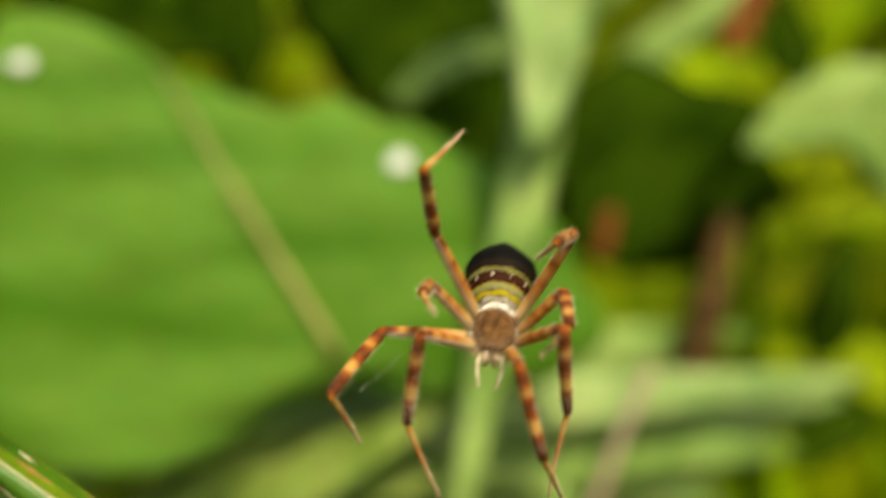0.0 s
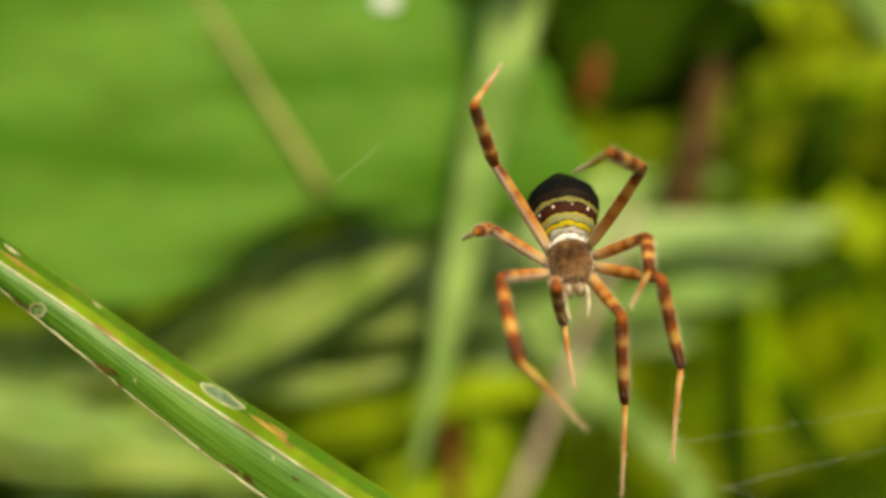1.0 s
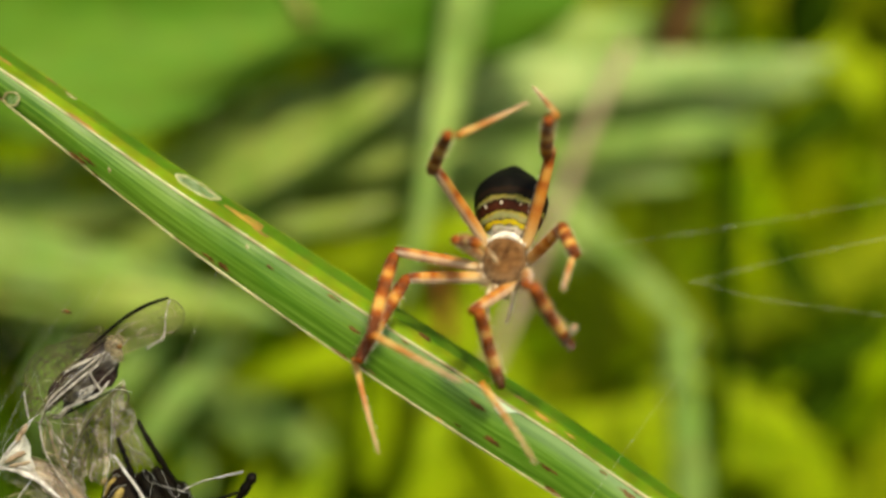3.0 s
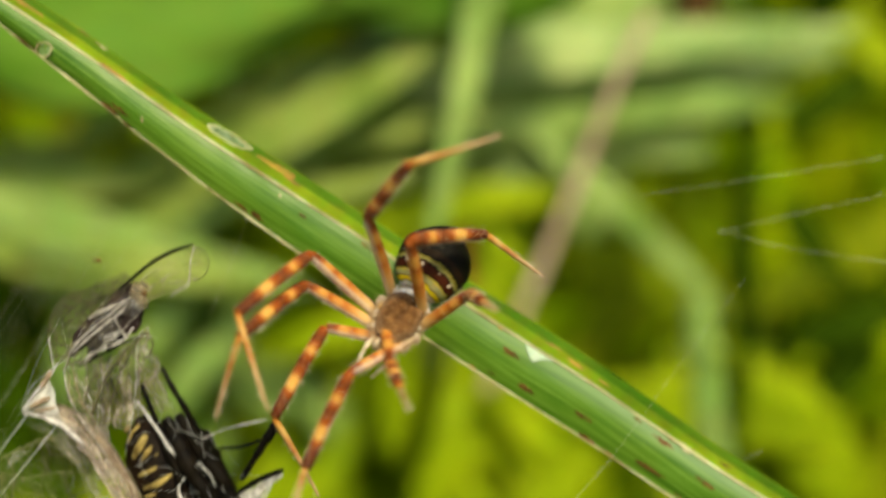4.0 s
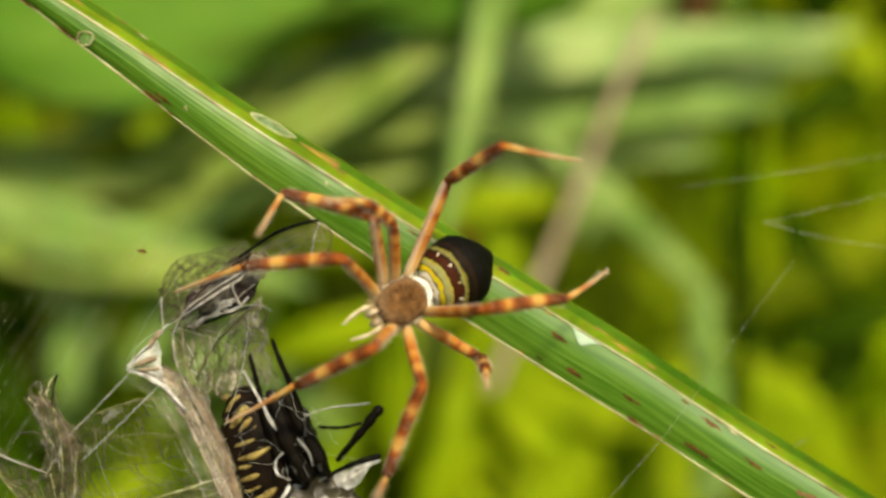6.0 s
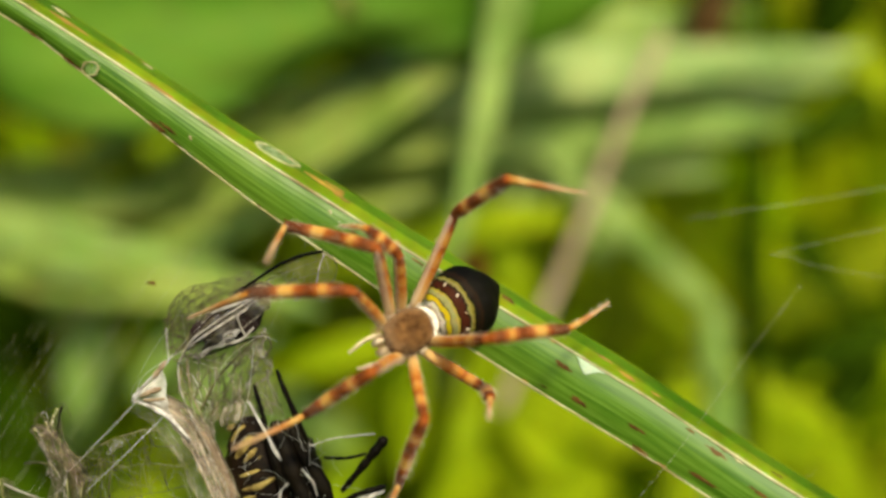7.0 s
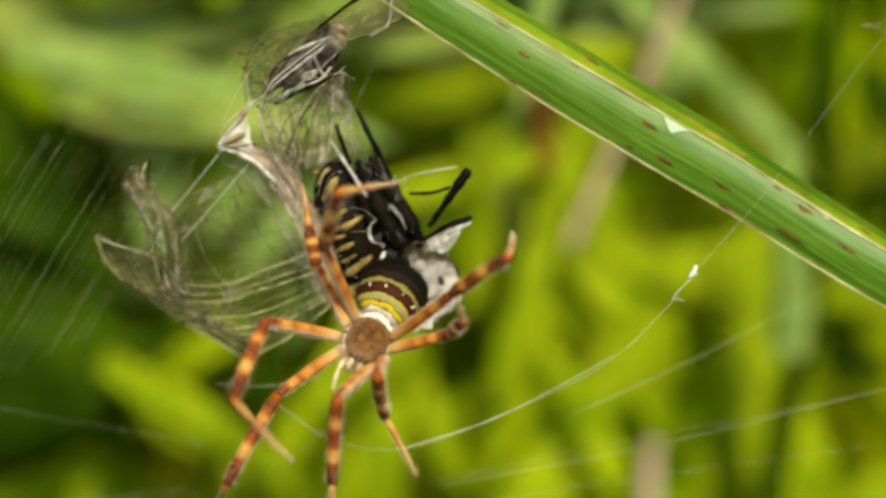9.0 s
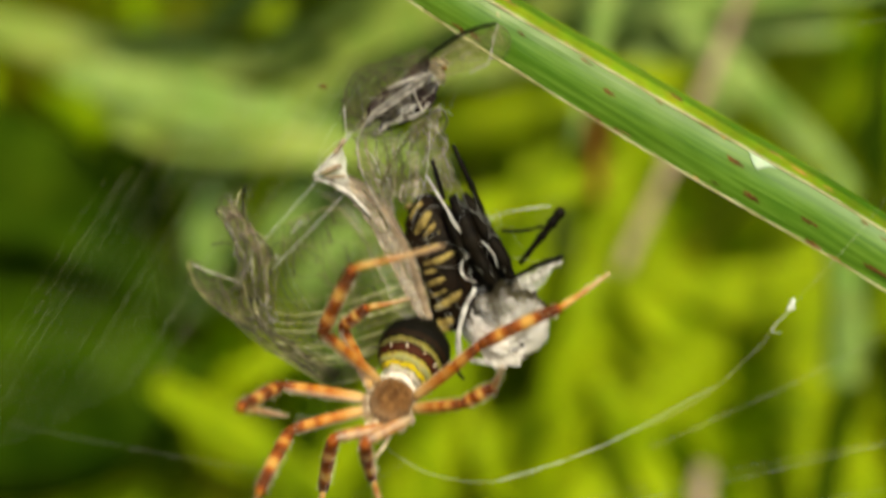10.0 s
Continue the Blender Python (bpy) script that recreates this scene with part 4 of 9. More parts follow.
def blade_half(name, v0, v1, steps, mat, label):
    bm = bmesh.new()
    across = bm.verts.layers.float.new("across")
    us = [-126 + .30 * i for i in range(int(375 / .30))]
    grid = []
    for u in us:
        row = []
        for k in range(steps + 1):
            v = v0 + (v1 - v0) * k / steps
            p = blade_face(u, v)
            rib = 0.006 * math.cos(v * 2 * math.pi * 9) + .05 * noise.noise(Vector((u * .5, v * 3, 0)))
            vert = bm.verts.new(p + Vector((0, rib, 0)))
            vert[across] = v
            row.append(vert)
        grid.append(row)
    for r, s in zip(grid, grid[1:]):
        for k in range(steps):
            c = (r[k].co + s[k + 1].co) / 2
            if not in_hole(c):
                bm.faces.new((r[k], s[k], s[k + 1], r[k + 1]))
    bmesh.ops.delete(bm, geom=[v for v in bm.verts if not v.link_faces], context='VERTS')
    ob = part(name, bm, mat, grass, label)
    s = ob.modifiers.new("thickness", 'SOLIDIFY')
    s.thickness, s.offset = 0.00012, 0
    return ob


blade_half("lower_half", -1.0, 0.0, 42, m_blade, "green half with fine parallel veins")
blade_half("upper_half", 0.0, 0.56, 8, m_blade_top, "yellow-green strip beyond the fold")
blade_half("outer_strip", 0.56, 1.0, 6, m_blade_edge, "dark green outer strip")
for name, v, r in (("lower_margin", -1.0, .10), ("midrib", 0.0, .13), ("upper_margin", 1.0, .08)):
    bm = bmesh.new()
    pts = [blade_face(-120 + 2.0 * i, v) + Vector((0, -.06, .05 * noise.noise(Vector((i * .9, v, 2))))) for i in range(187)]
    tube(bm, pts, lambda u, r=r: r * (1 + .3 * math.sin(u * 190) * math.sin(u * 73)), 6, 748)
    part(name, bm, m_margin if v < 1 else m_blade_top, grass, "cream toothed edge" if v < 1 else "")
bm = bmesh.new()
for i in range(700):
    u = -100 + i * .22
    for v in (-1.0, 0.0):
        p = blade_face(u, v)
        if in_hole(p):
            continue
        h = random.uniform(.08, .26)
        a = bm.verts.new(p + Vector((-.05, -.05, 0))); b = bm.verts.new(p + Vector((.05, -.05, 0))); c = bm.verts.new(p + Vector((.12, -.12 - h * .4, (-h if v < 0 else h * .6))))
        bm.faces.new((a, b, c))
part("edge_teeth", bm, m_margin, grass, "tiny pale teeth along the edges", smooth=False)
for c, a, b, turn in HOLES:
    bm = bmesh.new()
    ring = []
    for i in range(25):
        t = 2 * math.pi * i / 24
        k = 1.02 + .22 * noise.noise(Vector((math.cos(t) * 1.7, math.sin(t) * 1.7, a)))
        e, g = a * k * math.cos(t), b * k * math.sin(t)
        x, z = c[0] + e * math.cos(turn) - g * math.sin(turn), c[2] + e * math.sin(turn) + g * math.cos(turn)
        mid, low, top = blade_line(x)
        v = (z - mid) / (top if z > mid else -low)
        v = max(-1, min(1, v))
        y = blade_face(x, v).y
        ring.append(Vector((x, y - .08 + .05 * noise.noise(Vector((x * 3, z * 3, 0))), z)))
    tube(bm, ring, lambda u: .08 * (1 + .6 * noise.noise(Vector((u * 14, b, 0)))), 6, 96)
    part("hole_rim", bm, m_margin, grass, "dry cream rim of a hole")
    bm = bmesh.new()
    hub = bm.verts.new(sum(ring[:24], Vector()) / 24 + Vector((0, .15, 0)))
    edge_ring = [bm.verts.new(p + Vector((0, .1, 0))) for p in ring[:24]]
    for i in range(24):
        bm.faces.new((hub, edge_ring[i], edge_ring[(i + 1) % 24]))
    part("thin_skin", bm, m_window, grass, "thin pale skin left over the eaten spot")


def spot(u, v, length, width, seed, mat, name="brown_spot"):
    """A thin ragged fleck lying along the blade."""
    rnd = random.Random(seed)
    bm = bmesh.new()
    p = blade_face(u, v)
    d = (blade_face(u + .5, v) - blade_face(u - .5, v)).normalized()
    e = (blade_face(u, max(-1, v - .05)) - blade_face(u, min(1, v + .05))).normalized()
    nrm = d.cross(e).normalized()
    if nrm.y > 0:
        nrm = -nrm
    top = bm.verts.new(p + nrm * .14)
    rim = []
    for i in range(16):
        a = 2 * math.pi * i / 16
        k = rnd.uniform(.5, 1.1)
        rim.append(bm.verts.new(p + nrm * .075 + d * (length / 2 * k * math.cos(a)) + e * (width / 2 * k * math.sin(a))))
    for i in range(16):
        bm.faces.new((top, rim[i], rim[(i + 1) % 16]))
    part(name, bm, mat, grass)


def lay_spots(rows, mat, name, seed):
    """Flecks at (x, z) on the blade with their length and width."""
    for i, (x, z, length, width) in enumerate(rows):
        mid, low, top = blade_line(x)
        v = (z - mid) / (top if z > mid else -low)
        spot(x, max(-.97, min(.95, v)), length, width, seed + i, mat, name)


lay_spots(((2.66, -13.02, 1.9, 0.63), (3.96, -16.06, 2.0, 0.68), (8.82, -18.45, 1.9, 0.44), (9.20, -20.79, 2.0, 0.68), (14.80, -23.14, 3.5, 0.63), (19.44, -24.26, 2.2, 0.44), (26.74, -31.22, 2.9, 0.68), (-32.14, 8.24, 2.4, 0.49), (-19.25, -1.18, 1.5, 0.78), (-20.65, -0.31, 2.0, 0.39), (-7.95, -6.57, 1.6, 0.39), (-9.15, -8.81, 2.3, 0.49), (-9.72, -3.89, 1.5, 0.34), (-2.05, -7.15, 1.7, 0.44), (-1.93, -7.38, 1.7, 0.44), (-30.90, 7.90, 2.1, 0.49), (-39.32, 13.78, 3.9, 0.68), (-42.49, 16.26, 3.4, 0.49), (-31.95, 8.18, 2.4, 0.44), (-15.30, -1.17, 1.0, 0.34)), m_spot, "brown_spot", 0)
lay_spots(((15.80, -20.71, 2.5, 0.59), (24.81, -27.63, 2.5, 0.98), (23.59, -26.89, 1.5, 0.59), (9.68, -21.48, 1.3, 0.44)), m_red_spot, "reddish_spot", 40)
lay_spots(((-17.64, 2.86, 4.6, 0.78), (-16.24, 1.71, 2.0, 0.49), (8.37, -14.15, 2.4, 0.59), (6.33, -12.57, 2.0, 0.49), (-39.72, 17.24, 4.4, 0.68), (-31.54, 11.14, 3.4, 0.49), (-34.93, 14.97, 1.5, 0.44), (-31.13, 10.80, 2.9, 0.44), (-16.94, 2.72, 2.9, 0.49)), m_yellow_spot, "yellow_spot", 80)
lay_spots(((17.75, -21.36, 1.3, 0.68), (-29.05, 7.09, 0.4, 0.44), (-17.20, 0.53, 0.4, 0.44), (-33.11, 13.56, 1.7, 0.59), (-40.62, 18.40, 2.0, 0.68)), m_margin, "pale_speck", 120)
rnd = random.Random(9)
for i in range(34):
    spot(rnd.uniform(-60, 45), rnd.choice((-.95, -.05, .12, .3, -.9)) + rnd.uniform(-.05, .05), rnd.uniform(.5, 1.6), rnd.uniform(.12, .3), 50 + i, rnd.choice((m_spot, m_yellow_spot)), "brown_spot")
# torn pale skin beside the midrib
bm = bmesh.new()
tx = 3.91
prev = None
for i in range(26):
    u = i / 25
    x = tx + u * 2.5
    a = blade_face(x, -.02) + Vector((0, -.16, 0))
    depth = .34 * math.sin(min(1, u * 3.2) * math.pi / 2) * (1 - u) ** 1.5 + .01
    b = blade_face(x, -.02 - depth) + Vector((0, -.14 - .08 * (1 - u), 0))
    m2 = (a + b) / 2 + Vector((0, -.06, 0))
    row = [bm.verts.new(a), bm.verts.new(m2), bm.verts.new(b)]
    if prev:
        bm.faces.new((prev[0], row[0], row[1], prev[1])); bm.faces.new((prev[1], row[1], row[2], prev[2]))
    prev = row
part("torn_skin", bm, m_torn, grass, "whitish torn leaf skin")

# ---- the spider ----
def limb(name, length, r0, r1, mat, parent, swell=0.0):
    """A leg piece from its joint along +z."""
    bm = bmesh.new()
    n, seg = 16, 12
    line = [Vector((0.012 * length * math.sin(i / (n - 1) * math.pi), 0, length * i / (n - 1))) for i in range(n)]
    secs = []
    for i in range(n):
        u = i / (n - 1)
        r = (r0 + (r1 - r0) * u) * (1 + swell * math.sin(math.pi * u)) * (0.75 + 0.25 * min(1, 9 * u, 9 * (1 - u) + .25))
        secs.append([(r * math.cos(2 * math.pi * j / seg), r * math.sin(2 * math.pi * j / seg)) for j in range(seg)])
    sweep(bm, line, secs, Vector((0, -1, 0)))
    ob = part(name, bm, mat, parent)
    return ob


def bristles(length, radius, count, seed, parent, size=0.5):
    """Fine stiff hairs along a leg piece."""
    rnd = random.Random(seed)
    bm = bmesh.new()
    for _ in range(count):
        u, a = rnd.uniform(.05, .95), rnd.uniform(0, 6.283)
        d = Vector((math.cos(a), math.sin(a), rnd.uniform(.3, 1.0))).normalized()
        p = Vector((math.cos(a) * radius * .8, math.sin(a) * radius * .8, u * length))
        w = d.orthogonal().normalized() * 0.012
        q = d.cross(w).normalized() * 0.012
        L = size * rnd.uniform(.6, 1.3)
        a1, a2, a3, tip = bm.verts.new(p + w), bm.verts.new(p - w * .5 + q), bm.verts.new(p - w * .5 - q), bm.verts.new(p + d * L)
        bm.faces.new((a1, a2, tip)); bm.faces.new((a2, a3, tip)); bm.faces.new((a3, a1, tip))
    return part("bristles", bm, m_bristle, parent, smooth=False)


spider = new("spider")
spider.empty_display_size = 0.004
tagged(spider, "banded brown and amber orb-web spider with a striped abdomen", "spider")

bm = bmesh.new()
blob(bm, (0, 0, 0), (3.2, 3.75, 2.6), 40, 28)
for v in bm.verts:
    y = v.co.y / 3.75
    k = 1.0 + .05 * y if y > -.25 else 1.0 - .0125 - .66 * (-y - .25) ** 1.2
    v.co.x *= k
    v.co.z *= k
    v.co += v.normal * .10 * noise.noise(v.co * 1.1)
    if y < 0:
        v.co.y *= .90
    if y > .55:
        v.co.x *= 1 + .25 * (y - .55)
abdomen = part("abdomen", bm, m_abdomen, spider, "abdomen banded black, yellow and white")
abdomen.matrix_local = pose(0, -6.2 * mm, .8 * mm, -15, 0, 0)
for x, y in ((-2.05, 1.55), (-.8, 1.25), (.75, 1.25), (2.0, 1.55)):
    bm = bmesh.new()
    z = 2.53 * math.sqrt(max(.02, 1 - (x / 3.17) ** 2 - (y / 3.75) ** 2))
    blob(bm, (x, y, z), (.17, .30, .08), 10, 8, lump=.06, freq=3)
    part("pale_dot", bm, m_coxa, abdomen)
bm = bmesh.new()
blob(bm, (0, -3.05, -1.2), (.55, .6, .5), 12, 8, lump=.1, freq=2)
part("spinneret", bm, m_stalk_dark, abdomen)

bm = bmesh.new()
blob(bm, (0, 0.1, 0), (2.1, 2.75, 1.25), 32, 22, lump=.16, freq=1.4)
for v in bm.verts:
    if v.co.y > .8:
        v.co.x *= 1 - .20 * (v.co.y - .8)
        v.co.z += .12 * (v.co.y - .8)
    sx, sy = v.co.x / 2.1, (v.co.y - .1) / 2.75
    r4 = (sx ** 4 + sy ** 4) ** .25
    r2 = math.hypot(sx, sy)
    if r4 > 1e-4:
        q = .92 * (1 + .75 * (r2 / r4 - 1))
        v.co.x, v.co.y = v.co.x * q * .94, .1 + (v.co.y - .1) * q
    v.co.z -= .35 * math.exp(-((v.co.x / .25) ** 2 + ((v.co.y + .7) / .9) ** 2)) * (v.co.z > 0)
carapace = part("carapace", bm, m_carapace, spider, "brown hairy carapace")
rnd = random.Random(4)
bm = bmesh.new()
for k in range(1500):
    a, e = rnd.uniform(0, 6.283), rnd.uniform(-.35, 1) if k < 700 else rnd.uniform(-.35, .25)
    r = math.sqrt(1 - e * e) if e > 0 else 1
    p = Vector((2.08 * r * math.cos(a), .1 + 2.72 * r * math.sin(a), 1.22 * e))
    d = (Vector((p.x / 4, p.y / 7, p.z / 1.5)).normalized() + Vector((rnd.gauss(0, .25), .5 + rnd.gauss(0, .2), rnd.gauss(0, .25)))).normalized()
    w = d.orthogonal().normalized() * .022
    L = rnd.uniform(.25, .6) if k < 700 else rnd.uniform(.45, .95)
    a1, a2, tip = bm.verts.new(p * .97 + w), bm.verts.new(p * .97 - w), bm.verts.new(p + d * L)
    bm.faces.new((a1, a2, tip))
part("hair", bm, m_tan_hair, carapace, "short tan hair", smooth=False)
bm = bmesh.new()
tube(bm, [(1.95 * math.cos(a), .1 + 2.6 * math.sin(a), .1 + .5 * math.sin(-a)) for a in (-2.35, -2.1, -1.85, -1.57, -1.29, -1.04, -.79)], lambda u: .30 * (.35 + .75 * math.sin(3.14 * u)) * (1 + .3 * noise.noise(Vector((u * 9, 0, 0)))), 9, 40)
part("collar_fold", bm, m_white_hair, carapace, "white fold behind the carapace")
bm = bmesh.new()
for _ in range(520):
    a = rnd.uniform(-2.45, -.69)
    p = Vector((2.0 * math.cos(a), .1 + 2.62 * math.sin(a), rnd.uniform(-.3, .55)))
    d = (Vector((p.x * .5, -1.0, .45)).normalized() + Vector((rnd.gauss(0, .3), rnd.gauss(0, .3), rnd.gauss(0, .3)))).normalized()
    w = d.orthogonal().normalized() * .03
    a1, a2, tip = bm.verts.new(p + w), bm.verts.new(p - w), bm.verts.new(p + d * rnd.uniform(.4, .85))
    bm.faces.new((a1, a2, tip))
part("collar", bm, m_white_hair, carapace, "white hair behind the carapace", smooth=False)
bm = bmesh.new()
tube(bm, [(0, -2.4, 0), (0, -3.6, .1)], .6, 10, 6)
part("waist", bm, m_carapace, spider)
for s in (-1, 1):
    bm = bmesh.new()
    blob(bm, (s * .42, 2.7, -.55), (.40, .5, .8), 14, 10, lump=.06, freq=2)
    part("jaw", bm, m_pale_hair, spider, "pale jaw")
    bm = bmesh.new()
    tube(bm, [(s * .75, 2.2, -.5), (s * 1.0, 3.2, -.05), (s * 1.0, 4.2, -.5), (s * .7, 5.2, -1.3)], lambda u: .23 * (1.0 - .45 * u) * (1 + .12 * math.sin(u * 19)), 10, 24)
    part("palp", bm, m_palp, spider, "cream feeler")
for x, y, z, r in ((-.22, 2.78, .42, .11), (.22, 2.78, .42, .11), (-.2, 2.55, .72, .1), (.2, 2.55, .72, .1), (-.72, 2.4, .45, .11), (.72, 2.4, .45, .11)):
    bm = bmesh.new()
    blob(bm, (x, y, z), (r, r, r), 10, 8)
    part("eye", bm, m_eye, carapace)

for s in (-1, 1):
    for x, y in ((1.45, 1.5), (1.8, .45), (1.8, -.75), (1.45, -1.75)):
        bm = bmesh.new()
        blob(bm, (0, 0, 0), (.75, .52, .5), 14, 10, lump=.08, freq=2)
        part("coxa", bm, m_coxa, spider, "silvery leg base").matrix_local = pose(s * x * mm, y * mm, -.45 * mm, 0, 0, s * math.degrees(math.atan2(y, 1.6)))
legs = {}
for i, (pair, (f, t, w)) in enumerate((("R1", (6.6, 8.46, 8.2)), ("R2", (7.4, 8.55, 8)), ("R3", (6.11, 3.3, 3.6)), ("R4", (9.2, 7.24, 7.2)), ("L1", (6.6, 8.46, 8.2)), ("L2", (7.4, 8.55, 8)), ("L3", (6.11, 3.3, 3.6)), ("L4", (9.2, 7.24, 7.2)))):
    a = limb("femur", f, .47, .44, m_femur, spider, .10)
    b = limb("tibia", t, .56, .47, m_tibia, spider, .05)
    c = limb("metatarsus", w, .30, .09, m_tarsus, spider)
    bristles(f, .48, 330, i * 3, a, .34)
    bristles(t, .52, 240, i * 3 + 1, b, .5)
    bristles(w, .2, 90, i * 3 + 2, c, .4)
    legs[pair] = (a, b, c)

# ---- the wrapped prey and the silk ----
rnd_p = random.Random(77)
prey = empty_at("wrapped_prey", 0, 0, 0)
tagged(prey, "silk-wrapped black and yellow insect with clear veined wings", "insect")


def insect_leg(pts, r, parent, thin=.45):
    """A jointed leg, thick at its first end."""
    bm = bmesh.new()
    tube(bm, pts, lambda u: r * (1.0 - thin * u) * (.55 + .45 * min(1, 9 * u)) * (1 + .12 * math.sin(u * 23)), 9, 24)
    return part("leg", bm, m_chitin, parent, "black leg")


def sheet(name, curves, mat, label, parent, fold=.12, seed=0, n=30, m=5, thick=0.0, ragged=.25):
    """A thin crumpled skin stretched over a row of curves; gives the object and a function (along, across)."""
    lines = [smooth_line([Vector(q) for q in c], n) for c in curves]
    k = (len(curves) - 1) * m + 1
    cross = [smooth_line([l[i] for l in lines], k) for i in range(n)]

    def at(u, v):
        a, b = min(n - 1.001, max(0, u * (n - 1))), min(k - 1.001, max(0, v * (k - 1)))
        i, j = int(a), int(b)
        return cross[i][j].lerp(cross[i + 1][j], a - i).lerp(cross[i][j + 1].lerp(cross[i + 1][j + 1], a - i), b - j)

    bm = bmesh.new()
    g = []
    for i, row in enumerate(cross):
        for j, q in enumerate(row):
            q += Vector((noise.noise(q * 1.3), 0, noise.noise(q * 1.3 + Vector((9, 4, 2))))) * (ragged - .2)
            q += Vector((.25, 1, .25)) * (fold * (noise.noise(q * .9 + Vector((seed, 0, 0))) + .5 * math.sin(j * 2.1 + seed) * noise.noise(q * .4)))
        g.append([bm.verts.new(q) for q in row])
    for i in range(n - 1):
        for j in range(k - 1):
            bm.faces.new((g[i][j], g[i + 1][j], g[i + 1][j + 1], g[i][j + 1]))
    ob = part(name, bm, mat, parent, label)
    if thick:
        sd = ob.modifiers.new("thickness", 'SOLIDIFY')
        sd.thickness, sd.offset = thick * mm, 0
    else:
        ob.visible_shadow = False
    return ob, at


def veins_on(ob, at, spec, crosses, seed, net_mat, r_net=.022, reach=.05):
    """Long veins at given places across a skin, and a net of short cross veins."""
    rnd = random.Random(seed)
    for v, r, mat in spec:
        bm = bmesh.new()
        e, w0 = rnd.uniform(.88, 1.0), rnd.uniform(0, 9)
        tube(bm, [at(u * e, v + .02 * noise.noise(Vector((u * 5, w0, seed)))) + Vector((0, -.05, 0)) for u in (0, .12, .24, .36, .48, .6, .72, .84, 1)], lambda u, r=r: r * (1.15 - .5 * u) * (1 + .25 * noise.noise(Vector((u * 9, v * 7, seed)))), 6, 40)
        part("vein", bm, mat, ob)
    bm = bmesh.new()
    vs = sorted(v for v, r, mt in spec)
    for _ in range(crosses):
        u, q = rnd.uniform(.03, .97), rnd.randrange(len(vs) - 1)
        du = rnd.uniform(-reach * .6, reach)
        tube(bm, [at(u, vs[q]), at(u + du * .6, (vs[q] + vs[q + 1]) / 2) + Vector((0, -.06, 0)), at(u + du, vs[q + 1])], r_net * rnd.uniform(.5, 1.4), 4, 5)
    part("cross_vein_net", bm, net_mat, ob)["kind"] = "stuff"


def pleats_on(ob, at, count, seed, mat, width=(.08, .3), length=(.2, .6), wander=.10):
    """Narrow folds of skin standing up along a sheet."""
    rnd = random.Random(seed)
    bm = bmesh.new()
    for _ in range(count):
        u0, v0, L = rnd.uniform(0, .85), rnd.random(), rnd.uniform(*length)
        w, bend, lift = rnd.uniform(*width), rnd.uniform(-wander, wander), rnd.uniform(.05, .35)
        prev = None
        for k in range(13):
            s = k / 12
            u, v = u0 + L * s, v0 + bend * math.sin(2.6 * s + seed) + .02 * noise.noise(Vector((s * 6, v0 * 9, seed)))
            if u > 1 or not -.04 < v < 1.04:
                break
            p, q = at(u, v), at(min(1, u + .03), v)
            d = (q - p).normalized() if (q - p).length > 1e-5 else Vector((1, 0, 0))
            side = d.cross(Vector((0, 1, 0))).normalized() * (w * math.sin(3.0 * s + .07) * (1 + .4 * noise.noise(Vector((s * 7, w * 50, 0)))))
            up = Vector((0, -lift * math.sin(3.1 * s), 0))
            row = [bm.verts.new(p - side * .5), bm.verts.new(p + up), bm.verts.new(p + side * .5 + up * .3)]
            if prev:
                bm.faces.new((prev[0], row[0], row[1], prev[1]))
                bm.faces.new((prev[1], row[1], row[2], prev[2]))
            prev = row
    ob2 = part("crumpled_fold", bm, mat, ob)
    ob2["kind"] = "stuff"
    ob2.visible_shadow = False


def fibres_on(ob, at, count, seed, mat, radii=(.008, .012, .018)):
    """Hair-thin strands of silk lying on a sheet."""
    rnd = random.Random(seed)
    bm = bmesh.new()
    for _ in range(count):
        u, v = rnd.random(), rnd.random()
        du, dv = rnd.gauss(.07, .06), rnd.gauss(0, .07)
        pts = []
        for _ in range(4):
            pts.append(at(u, v) + Vector((rnd.gauss(0, .10), -abs(rnd.gauss(.08, .15)), rnd.gauss(0, .10))))
            u, v = min(1, max(0, u + du + rnd.gauss(0, .02))), min(1, max(0, v + dv + rnd.gauss(0, .03)))
        tube(bm, pts, rnd.choice(radii), 4, 12)
    part("silk_tangle", bm, mat, ob)["kind"] = "stuff"


FAN = (((2.96, -0.8, -2.34), (0.19, -0.8, -3.09), (-2.59, -0.8, -4.35), (-4.37, -0.8, -5.85)),
        ((4.68, -0.74, -4.59), (1.16, -0.74, -5.1), (-1.87, -0.74, -6.11), (-4.16, -0.74, -7.12)),
        ((6.15, -0.69, -7.61), (2.12, -0.69, -8.37), (-1.42, -0.69, -9.13), (-3.85, -0.69, -9.14)),
        ((8.14, -0.63, -9.38), (4.6, -0.63, -10.79), (0.54, -0.63, -12.27), (-4.27, -0.63, -12.43)),
        ((9.38, -0.57, -10.89), (5.08, -0.57, -12.17), (0.51, -0.57, -13.7), (-3.8, -0.57, -13.81)),
        ((10.12, -0.51, -11.91), (5.55, -0.51, -14.46), (0.98, -0.51, -15.64), (-2.57, -0.51, -15.24)),
        ((10.51, -0.46, -12.78), (6.04, -0.46, -15.23), (1.97, -0.46, -16.66), (-0.57, -0.46, -16.52)),
        ((10.59, -0.4, -13.45), (7.03, -0.4, -16.25), (3.97, -0.4, -18.05), (1.68, -0.4, -18.56)))
